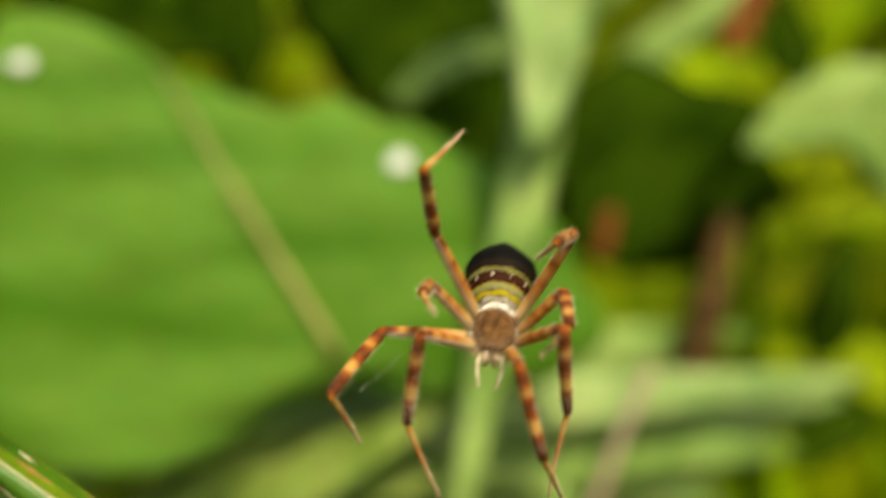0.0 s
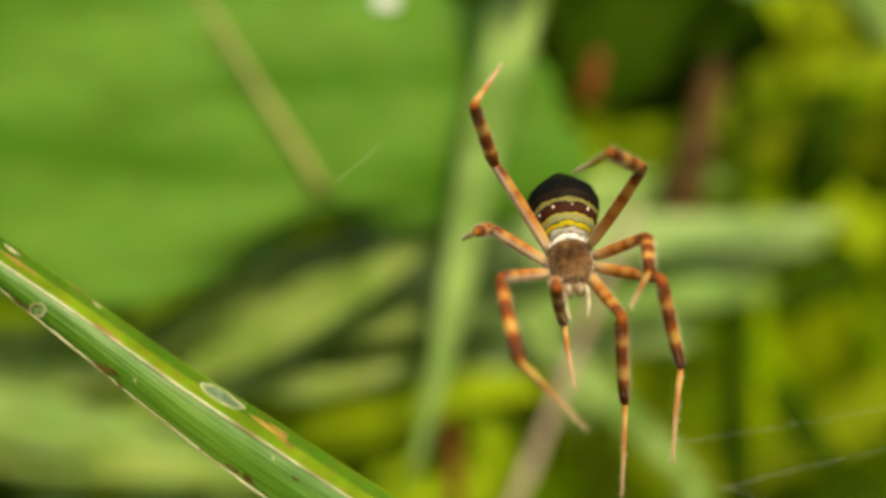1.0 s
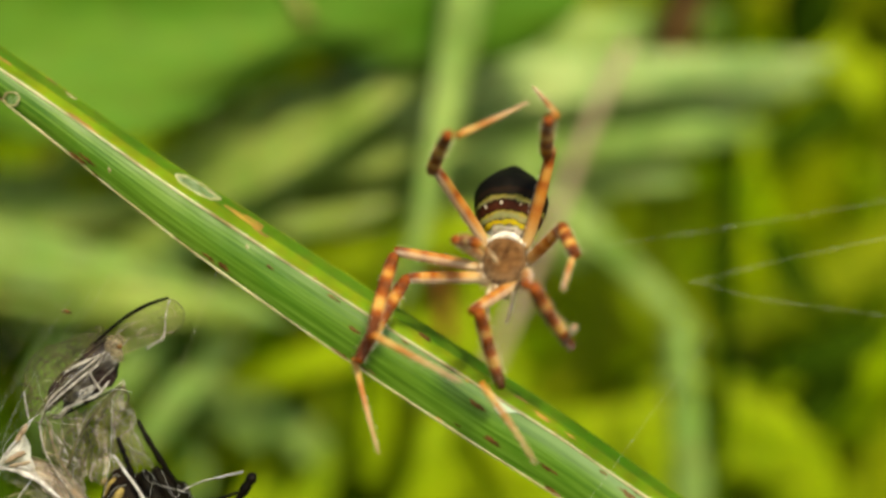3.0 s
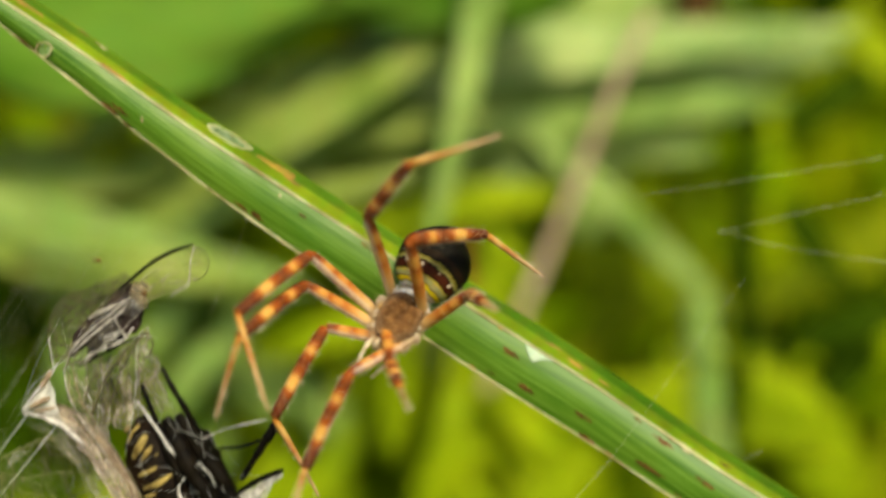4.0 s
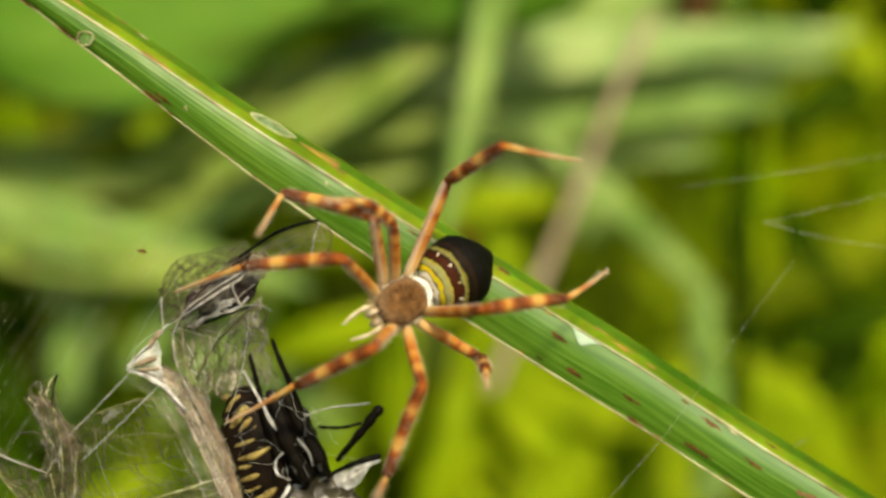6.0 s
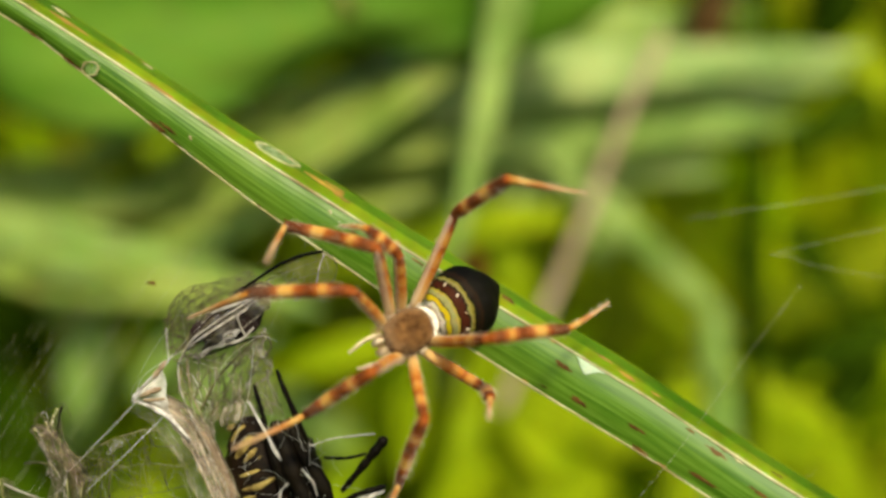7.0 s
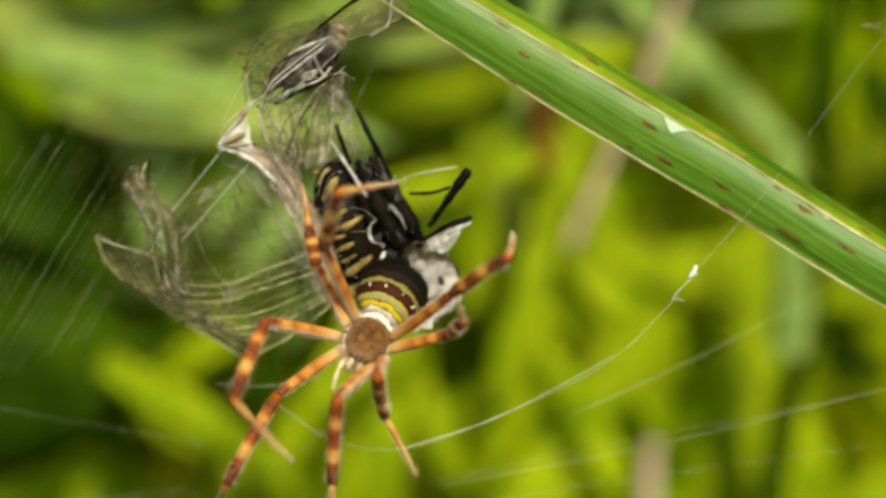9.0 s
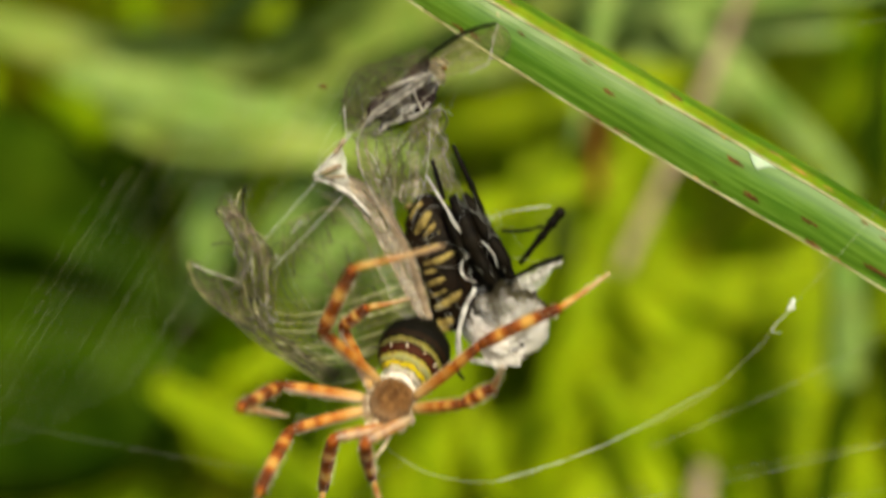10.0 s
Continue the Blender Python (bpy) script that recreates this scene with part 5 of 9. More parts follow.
NECK = (((3.25, -1.12, 3.78), (3.92, -1.12, 1.4), (5.39, -1.12, -1.58), (7.51, -1.12, -5.57)),
        ((4.57, -0.99, 4.38), (5.79, -0.99, 1.4), (6.37, -0.99, -1.09), (7.25, -0.99, -3.58)),
        ((6.04, -0.86, 4.28), (6.87, -0.86, 2.15), (6.65, -0.86, -0.09), (6.94, -0.86, -1.84)),
        ((7.76, -0.74, 4.29), (7.54, -0.74, 1.9), (8.23, -0.74, -0.09), (8.41, -0.74, -1.84)),
        ((9.35, -0.61, 6.13), (9.83, -0.61, 3.79), (9.42, -0.61, 1.65), (9.8, -0.61, -0.84)),
        ((10.73, -0.48, 6.63), (11.31, -0.48, 4.4), (12.1, -0.48, 1.9), (12.79, -0.48, -0.69)))
BEAM = (((0.65, -1.44, -0.38), (3.27, -1.44, -1.77), (5.63, -1.44, -5.05), (8.19, -1.44, -9.53), (10.46, -1.44, -13.13)),
        ((0.95, -1.26, -0.19), (4.08, -1.26, -1.38), (6.4, -1.26, -4.66), (8.76, -1.26, -9.15), (10.63, -1.26, -12.86)),
        ((2, -1.06, 0.01), (4.59, -1.06, -1.18), (7.26, -1.06, -4.27), (9.43, -1.06, -8.67), (10.71, -1.06, -12.48)),
        ((2.56, -0.88, 0.41), (5.35, -0.88, -0.99), (8.07, -0.88, -4.78), (10.1, -0.88, -8.99), (10.83, -0.88, -12.11)))
TOP_NET = (((1.92, -0.88, 6.61), (3.24, -0.88, 8.84), (5.94, -0.88, 10.22), (9.33, -0.88, 11.59)),
        ((2.16, -1.06, 5.76), (3.87, -1.06, 7.83), (6.47, -1.06, 9.31), (9.76, -1.06, 11.27)),
        ((2.8, -1.26, 4.86), (4.65, -1.26, 6.59), (6.9, -1.26, 8.31), (10.13, -1.26, 10.85)),
        ((3.33, -1.44, 4.11), (5.18, -1.44, 5.34), (7.42, -1.44, 7.31), (10.41, -1.44, 10.24)))
TIP = (((9.6, -2.3, 10.7), (11.4, -2.3, 12.0), (13.6, -2.3, 13.1), (15.4, -2.3, 13.7)),
       ((10.3, -2.2, 10.3), (12.1, -2.2, 11.4), (14.2, -2.2, 12.4), (16.3, -2.2, 13.2)),
       ((10.9, -2.1, 9.7), (12.6, -2.1, 10.6), (14.6, -2.1, 11.5), (16.6, -2.1, 12.0)),
       ((10.9, -2.0, 8.9), (12.5, -2.0, 9.5), (14.0, -2.0, 10.0), (15.6, -2.0, 10.7)))
SHRIVEL = (((-8.86, -0.56, -3.36), (-7.37, -0.56, -5.12), (-6.7, -0.56, -7.64), (-6.65, -0.56, -10.93), (-5.47, -0.56, -13.31)),
        ((-7.97, -0.76, -2.6), (-6.64, -0.76, -4.7), (-5.51, -0.76, -7.12), (-5.36, -0.76, -10.39), (-4.49, -0.76, -13.17)),
        ((-6.52, -0.96, -1.49), (-5.9, -0.96, -3.99), (-3.73, -0.96, -6.59), (-3.56, -0.96, -9.21), (-3.3, -0.96, -12.73)))
FRAYED = (((-11.13, -0.4, -8.17), (-8.86, -0.4, -9.18), (-5.83, -0.4, -9.93), (-3.96, -0.4, -10.44)),
        ((-10.15, -0.42, -10.45), (-8.23, -0.42, -11.31), (-6.01, -0.42, -11.96), (-3.78, -0.42, -12.21)),
        ((-7.63, -0.44, -12.47), (-5.86, -0.44, -13.08), (-4.19, -0.44, -13.48), (-2.83, -0.44, -14.24)),
        ((-4, -0.46, -15.25), (-2.84, -0.46, -15.56), (-1.07, -0.46, -16.01), (0.45, -0.46, -16.26)),
        ((1.55, -0.48, -18.6), (1.96, -0.48, -18.29), (2.47, -0.48, -17.78), (2.98, -0.48, -17.37)))

# spread wing with long cream veins and ladder-like cross veins
ob, at = sheet("wing", FAN, m_membrane, "spread clear wing with cream veins and a net of dark veins", prey, .10, 1)
veins_on(ob, at, [(0.0, 0.041, m_vein_pale), (.10, 0.027, m_vein), (.18, 0.027, m_vein_pale), (.28, 0.030, m_vein), (.37, 0.027, m_vein_pale), (.42, 0.054, m_cream_vein), (.445, 0.047, m_vein), (.50, 0.041, m_cream_vein), (.53, 0.034, m_vein),
                  (.57, 0.054, m_cream_vein), (.595, 0.041, m_vein), (.64, 0.034, m_vein_pale), (.68, 0.047, m_cream_vein), (.71, 0.034, m_vein), (.76, 0.041, m_vein_pale), (.80, 0.061, m_cream_vein), (.825, 0.038, m_vein), (.86, 0.054, m_cream_vein), (.90, 0.027, m_vein), (1.0, 0.066, m_cream_vein)], 240, 4, m_vein, .028)
bm = bmesh.new()
for k in range(46):
    u = .05 + .9 * k / 46
    for v0, v1 in ((.90, 1.0), (.72, .80), (.60, .68), (.45, .50), (.83, .86)):
        if rnd_p.random() < .85:
            tube(bm, [at(u, v0), at(u + .012, (v0 + v1) / 2) + Vector((0, -.05, 0)), at(u + .01, v1)], .027, 4, 5)
part("ladder_net", bm, m_vein, ob)["kind"] = "stuff"
fibres_on(ob, at, 60, 31, m_vein_pale, (.010, .014, .02))
fibres_on(ob, at, 60, 34, m_vein, (.014, .02, .028))
fibres_on(ob, at, 14, 32, m_thread, (.008, .012))
pleats_on(ob, at, 5, 33, m_silk_veil, (.3, .9), (.15, .3))

# crumpled neck of folded wings
ob, at = sheet("wing", NECK, m_crumpled, "crumpled greyish wing with olive veins", prey, .75, 2, 40, 7, ragged=.8)
veins_on(ob, at, [(.02, .07, m_vein_pale), (.10, .04, m_fold), (.20, .035, m_vein), (.33, .05, m_vein), (.46, .035, m_vein_pale), (.57, .05, m_vein), (.70, .03, m_vein_pale), (.82, .045, m_vein), (.97, .04, m_fold)], 70, 5, m_vein, .022)
pleats_on(ob, at, 28, 51, m_pleat, (.10, .40), (.25, .7))
pleats_on(ob, at, 18, 52, m_smoky, (.15, .5), (.25, .6))
pleats_on(ob, at, 16, 53, m_silk_crust, (.06, .22), (.12, .4))
fibres_on(ob, at, 50, 55, m_vein, (.012, .02, .03))
fibres_on(ob, at, 28, 54, m_fold)
for pts, r, mt in ((((5.98, -1.9, -0.58), (7.15, -2.1, 2.1), (8.53, -2.2, 3.95), (10.01, -2.1, 5.55), (11.1, -2.0, 6.27)), .12, m_vein), (((5.3, -1.9, 0.2), (6.1, -2.0, 2.37), (7.07, -2.0, 3.05)), .07, m_vein), (((11.1, -2.0, 6.27), (11.54, -1.9, 5.27), (10.9, -1.9, 4.11), (10.2, -1.8, 4.37)), .08, m_vein),
                   (((6.9, -1.8, -0.9), (8.0, -2.0, 1.2), (8.6, -2.0, 3.2), (8.3, -2.0, 4.4)), .06, m_vein), (((3.7, -1.8, 3.2), (4.1, -1.9, 1.0), (5.4, -1.8, -1.6), (7.0, -1.7, -4.2)), .07, m_fold), (((4.4, -1.8, 3.6), (5.0, -1.9, 1.0), (6.2, -1.8, -1.4), (7.6, -1.7, -4.0)), .05, m_tan)):
    bm = bmesh.new()
    tube(bm, pts, lambda u, r=r: r * (1.1 - .5 * u) * (1 + .3 * noise.noise(Vector((u * 9, r * 90, 0)))), 7, 30)
    part("wing_rib", bm, mt, prey, "brown rib of a folded wing")

# dome of fine net over the hind end
ob, at = sheet("wing", TOP_NET, m_membrane, "clear wing crumpled into a fine dark net", prey, .5, 3, 30, 6, ragged=.9)
veins_on(ob, at, [(0.0, .04, m_vein), (.15, .025, m_vein), (.3, .03, m_vein), (.45, .028, m_vein), (.6, .03, m_vein_pale), (.8, .035, m_vein), (1.0, .05, m_vein)], 230, 6, m_vein, .026, .09)
pleats_on(ob, at, 14, 61, m_smoky, (.1, .4), (.2, .5))
fibres_on(ob, at, 26, 62, m_vein)
DOME = (((2.5, -.9, 3.9), (2.3, -.9, 6.2), (2.9, -.9, 8.7), (4.6, -.9, 9.9), (6.9, -.9, 10.3), (9.4, -.9, 10.9)),
        ((3.2, -1.3, 3.9), (3.3, -1.3, 5.8), (4.0, -1.3, 7.6), (5.4, -1.3, 8.9), (7.3, -1.3, 9.8), (9.6, -1.3, 10.7)),
        ((4.0, -1.6, 4.2), (4.4, -1.6, 5.4), (5.2, -1.6, 6.8), (6.4, -1.6, 8.2), (7.9, -1.6, 9.3), (9.8, -1.6, 10.4)))
ob, at = sheet("wing", DOME, m_membrane, "clear bulging wing with a fine dark net", prey, .35, 9, 34, 7, ragged=.5)
veins_on(ob, at, [(0.0, .038, m_vein), (.2, .02, m_vein), (.4, .024, m_vein), (.6, .022, m_vein), (.8, .03, m_vein), (1.0, .04, m_vein_pale)], 210, 12, m_vein, .02, .07)

# clear tip with its dark front edge
ob, at = sheet("wing", TIP, m_tip, "clear tan wing tip with a dark front edge", prey, .18, 4, 24, 5, ragged=.2)
veins_on(ob, at, [(.02, .04, m_vein), (.3, .025, m_vein_pale), (.62, .025, m_vein_pale), (1.0, .03, m_vein_pale)], 22, 7, m_vein_pale, .016)
pleats_on(ob, at, 7, 71, m_pleat, (.1, .35), (.2, .5))
bm = bmesh.new()
tube(bm, [(8.9, -2.3, 10.1), (10.7, -2.5, 11.5), (12.2, -2.5, 12.55), (13.84, -2.5, 13.3), (15.45, -2.4, 13.75)], lambda u: .14 * (.45 + .6 * math.sin(.5 + 2.0 * u)) * (1 + .25 * noise.noise(Vector((u * 12, 3, 1)))), 8, 30)
part("front_edge", bm, m_chitin, ob, "dark front edge of the wing")
bm = bmesh.new()
tube(bm, [(15.4, -2.3, 13.7), (16.3, -2.3, 13.2), (16.7, -2.2, 12.25), (16.36, -2.2, 11.2), (15.6, -2.1, 10.65)], .045, 6, 26)
part("tip_rim", bm, m_vein, ob)
bm = bmesh.new()
for k in range(3):
    tube(bm, [Vector(q) + Vector((rnd_p.gauss(0, .07), 0, rnd_p.gauss(0, .07))) for q in ((15.62, -2.5, 13.57), (15.27, -2.5, 12.41), (14.98, -2.5, 11.02), (14.79, -2.4, 10.21), (13.95, -2.3, 9.77), (13.23, -2.2, 9.39))], lambda u: .04 * (.7 + .5 * noise.noise(Vector((u * 14, k, 0)))), 5, 30)
part("silk_strand", bm, m_fold, ob, "white silk strand over the wing tip")

# shrivelled wing and its torn rim
ob, at = sheet("shrivelled_wing", SHRIVEL, m_smoky, "brown shrivelled wing hanging in folds", prey, .5, 5, 34, 7, ragged=1.2)
veins_on(ob, at, [(0.0, .07, m_vein), (.14, .05, m_vein), (.28, .04, m_cream_vein), (.42, .07, m_vein), (.56, .05, m_cream_vein), (.70, .06, m_vein), (.86, .045, m_cream_vein), (1.0, .06, m_vein)], 190, 8, m_vein, .034)
fibres_on(ob, at, 60, 83, m_vein, (.016, .024, .034))
pleats_on(ob, at, 8, 81, m_pink, (.12, .4), (.2, .5))
fibres_on(ob, at, 40, 84, m_fold, (.012, .018, .028))
PINK = (((-8.5, -1.2, -2.9), (-7.1, -1.3, -4.8), (-5.6, -1.3, -6.2), (-4.4, -1.2, -8.6)), ((-7.9, -1.5, -2.8), (-6.5, -1.7, -4.3), (-5.0, -1.7, -5.7), (-3.9, -1.5, -8.0)), ((-7.3, -1.3, -2.9), (-6.0, -1.4, -3.9), (-4.4, -1.4, -5.4), (-3.4, -1.3, -7.6)))
ob2, at2 = sheet("dried_fold", PINK, m_pink, "pinkish brown dried fold", prey, .3, 10, 26, 6, ragged=.7)
pleats_on(ob2, at2, 7, 82, m_pink, (.1, .3), (.3, .7))
fibres_on(ob2, at2, 24, 85, m_vein, (.014, .022, .03))
for pts, r, mt in ((((-5.96, -1.3, -1.1), (-6.2, -1.4, -2.5), (-6.2, -1.4, -3.9)), .07, m_chitin), (((-8.2, -1.2, -2.5), (-7.2, -1.2, -1.6), (-5.96, -1.2, -.95), (-5.2, -1.2, -2.2)), .035, m_vein), (((-8.3, -1.3, -2.7), (-8.0, -1.3, -1.9)), .06, m_vein), (((-9.0, -1.0, -6.4), (-7.6, -1.1, -6.2), (-6.2, -1.1, -6.6)), .07, m_vein), (((-10.6, -1.0, -8.3), (-8.8, -1.1, -8.9), (-6.4, -1.1, -9.6)), .08, m_fold)):
    bm = bmesh.new()
    tube(bm, pts, lambda u, r=r: r * (1.1 - .5 * u) * (1 + .3 * noise.noise(Vector((u * 7, r * 30, 2)))), 6, 16)
    part("stub", bm, mt, ob)
ob, at = sheet("torn_wing", FRAYED, m_membrane, "torn wing rim with dark veins", prey, .4, 6, 24, 7, ragged=1.2)
veins_on(ob, at, [(0.0, .04, m_vein), (.15, .03, m_vein), (.3, .03, m_vein_pale), (.5, .035, m_vein), (.75, .03, m_vein_pale), (1.0, .03, m_vein)], 300, 9, m_vein, .030, .10)
fibres_on(ob, at, 70, 93, m_vein, (.014, .02, .03))
fibres_on(ob, at, 40, 94, m_vein_pale, (.014, .02, .03))
pleats_on(ob, at, 8, 91, m_smoky, (.1, .4), (.2, .6))
pleats_on(ob, at, 10, 92, m_pleat, (.08, .25), (.15, .4))
bm = bmesh.new()
rim = [Vector(c[0]) for c in FRAYED]
for k in range(5):
    tube(bm, [q + Vector((rnd_p.gauss(0, .22), rnd_p.gauss(0, .15), rnd_p.gauss(0, .22))) for q in rim], lambda u, k=k: .034 * (1 + .8 * noise.noise(Vector((u * 22, k * 2.7, 0)))), 5, 80)
part("frayed_rim", bm, m_vein_pale, ob, "frayed olive rim of the torn wing")["kind"] = "stuff"

# wing folded lengthwise into a band, with a ringed ridge
ob, at = sheet("folded_wing", BEAM, m_beam, "tan wing folded lengthwise into a stiff band", prey, .45, 7, 44, 7, .08, .3)
veins_on(ob, at, [(0.0, .08, m_pale_band), (.2, .05, m_tan), (.36, .07, m_pale_band), (.5, .05, m_tan), (.78, .06, m_tan), (1.0, .09, m_vein)], 60, 10, m_vein_pale, .03)
pleats_on(ob, at, 30, 101, m_pleat, (.12, .4), (.25, .7), .06)
pleats_on(ob, at, 14, 102, m_pink, (.12, .35), (.25, .6), .06)
bm = bmesh.new()
across = Euler((0, radians(-32), 0)).to_quaternion()
for k in range(58):
    u = .38 + .6 * k / 58
    blob(bm, at(u, .64) + Vector((0, -.16, 0)), (.36 + .05 * math.sin(k * 1.7), .12, .085), 8, 6, rot=across)
part("ringed_edge", bm, m_tan, ob, "finely ringed ridge")["kind"] = "stuff"
SIDE = tuple(tuple((x - dx, y + .25, z - dz) for x, y, z in BEAM[0]) for dx, dz in ((1.15, .75), (.6, .35), (0, 0)))
ob, at = sheet("wing", SIDE, m_silk_veil, "pale wing skin beside the folded band", prey, .35, 13, 34, 6, ragged=.6)
pleats_on(ob, at, 4, 103, m_pleat, (.08, .2), (.3, .6))
fibres_on(ob, at, 24, 104, m_vein_pale)

# corner tied with white silk
CORNER = (((.1, -1.9, .1), (1.2, -2.0, 1.5), (2.3, -1.9, 2.9)), ((.2, -2.2, 0.0), (1.6, -2.3, .95), (2.8, -2.1, 1.8)), ((.2, -2.0, -.12), (1.8, -2.1, -.15), (3.3, -1.9, -.6)), ((.25, -1.9, -.2), (1.9, -1.9, -.75), (3.7, -1.7, -1.6)))
ob, at = sheet("silk_corner", CORNER, m_silk_crust, "corner pulled together by white silk", prey, .35, 14, 22, 6, ragged=.5)
pleats_on(ob, at, 12, 111, m_silk_crust, (.08, .3), (.3, .8))
for pts, r in ((((.8, -2.3, .25), (1.7, -2.45, .75), (2.5, -2.2, 1.05)), .24), (((1.1, -2.3, -.05), (2.0, -2.35, .05), (2.9, -2.1, .2)), .15), (((1.7, -2.2, 1.9), (2.2, -2.1, 2.6), (2.7, -2.0, 3.4)), .24)):
    bm = bmesh.new()
    tube(bm, pts, lambda u, r=r: r * (.4 + .7 * math.sin(.3 + 2.5 * u)) * (1 + .3 * noise.noise(Vector((u * 8, r * 40, 0)))), 7, 16)
    part("dark_fold", bm, m_tan, ob)
for pts, r in ((((.1, -2.1, .05), (1.2, -2.2, 1.45), (2.4, -2.1, 2.8), (3.2, -1.9, 3.9)), .13), (((.1, -2.1, -.1), (2.0, -2.1, -.7), (3.6, -1.9, -1.6), (5.2, -1.7, -3.3)), .14), (((2.5, -1.8, 6.2), (2.62, -1.9, 5.2), (2.9, -1.9, 3.6)), .06)):
    bm = bmesh.new()
    for k in range(4):
        tube(bm, [Vector(q) + Vector((rnd_p.gauss(0, r * .5), rnd_p.gauss(0, r * .4), rnd_p.gauss(0, r * .5))) for q in pts], lambda u, r=r, k=k: r * .6 * (.45 + .6 * math.sin(.2 + 2.7 * u)) * (1 + .5 * noise.noise(Vector((u * 9, k * 2.1, r)))), 6, 26)
    part("silk_band", bm, m_white_silk, prey, "twisted band of white silk")

# dark hind end seen through clear skin
bm = bmesh.new()
for (x, y, z), (a, b, c) in (((0, 0, .35), (.85, 4.4, 1.05)), ((0, -.6, -.7), (.8, 2.9, 1.05)), ((.1, .9, -1.25), (.75, 2.1, .95)), ((0, 1.4, .8), (.65, 2.5, .7))):
    blob(bm, (x, y, z), (a, b, c), 28, 22, lump=.6, freq=1.0, taper=.12)
up = part("dark_lump", bm, m_lump, prey, "dark shrivelled hind end under silk")
up.matrix_local = Matrix.Translation(Vector((7.6, -1.1, 7.4)) * mm) @ Euler((0, radians(-43), 0)).to_matrix().to_4x4() @ Euler((0, 0, radians(-90))).to_matrix().to_4x4()
LUMP_NET = (((3.8, -2.1, 3.5), (4.9, -2.3, 5.5), (6.8, -2.4, 7.6), (10.0, -2.2, 10.2)), ((4.5, -2.4, 3.6), (6.0, -2.7, 5.4), (7.9, -2.7, 7.2), (10.4, -2.4, 9.4)), ((5.2, -2.1, 3.7), (7.2, -2.3, 5.2), (9.2, -2.3, 6.6), (10.9, -2.2, 8.5)))
ob, at = sheet("wing", LUMP_NET, m_silk_veil, "clear wing stuck over the dark hind end", prey, .4, 8, 30, 6, ragged=.6)
veins_on(ob, at, [(0.0, .05, m_vein), (.35, .03, m_vein), (.6, .03, m_vein), (1.0, .05, m_fold)], 30, 11, m_vein, .022)
pleats_on(ob, at, 5, 122, m_silk_veil, (.25, .7), (.2, .5), .08)
for pts, r in ((((6.32, -2.9, 7.78), (7.77, -3.0, 8.56), (9.56, -2.8, 9.21)), .09), (((9.79, -2.8, 8.96), (9.17, -2.9, 8.28), (8.61, -2.9, 7.71), (9.0, -2.7, 6.76), (9.44, -2.4, 5.92)), .10), (((4.66, -2.6, 4.9), (6.25, -3.0, 6.14), (8.44, -3.0, 7.72)), .08),
               (((3.76, -2.2, 3.15), (4.8, -2.6, 5.24), (6.76, -2.8, 7.06), (9.93, -2.6, 9.43)), .08), (((5.0, -2.2, 3.9), (7.0, -2.4, 4.9), (8.9, -2.4, 5.7), (10.0, -2.2, 6.8)), .12)):
    bm = bmesh.new()
    for k in range(2):
        tube(bm, [Vector(q) + Vector((rnd_p.gauss(0, r * .5), rnd_p.gauss(0, r * .3), rnd_p.gauss(0, r * .5))) for q in pts], lambda u, r=r, k=k: r * .75 * (.4 + .7 * math.sin(.3 + 2.5 * u)) * (1 + .4 * noise.noise(Vector((u * 8, k * 3.3, r)))), 6, 26)
    part("silk_fold", bm, m_fold, prey, "greyish white fold of silk")
MAUVE = (((5.4, -2.3, 4.0), (7.0, -2.5, 5.1), (8.6, -2.5, 5.9)), ((5.9, -2.5, 4.5), (7.3, -2.8, 5.6), (8.9, -2.7, 6.5)))
ob, at = sheet("silk_crust", MAUVE, m_silk_crust, "pale crust of silk under the hind end", prey, .3, 15, 18, 6, ragged=.7)
bm = bmesh.new()
blob(bm, (10.6, -1.9, 9.7), (.8, .45, 1.15), 22, 16, lump=.7, freq=1.3)
part("pale_patch", bm, m_patch, prey, "cream crumpled skin")
bm = bmesh.new()
blob(bm, (11.1, -2.45, 9.75), (.26, .15, .18), 10, 8, lump=.08, freq=3)
part("brown_dot", bm, m_spot, prey)

# silk lines from the corner to the hanging wing
for pts in (((0.55, -1.6, -0.08), (-2.15, -1.36, -3.32), (-5.13, -1.12, -6.78)), ((2.96, -1.36, -1.18), (-0.24, -1.12, -4.82), (-3.78, -0.88, -8.71))):
    bm = bmesh.new()
    tube(bm, pts, lambda u: .034 - .014 * u, 5, 16)
    part("silk_line", bm, m_silk, prey, "taut white silk line")

# striped body: dark ovals with raised yellow bands
BODY_AT, BODY_SIZE = Matrix.Translation(Vector((11.4, 0.64, -7.4))) @ Euler((0, radians(-17), 0)).to_matrix().to_4x4(), (2.95, 2.1, 6.4)


def on_body(x, z):
    """The point of the striped body's front at a place of its outline."""
    q = BODY_AT.inverted() @ Vector((x, 0, z))
    y = -BODY_SIZE[1] * math.sqrt(max(.0, 1 - (q.x / BODY_SIZE[0]) ** 2 - (q.z / BODY_SIZE[2]) ** 2))
    return BODY_AT @ Vector((q.x, y, q.z))


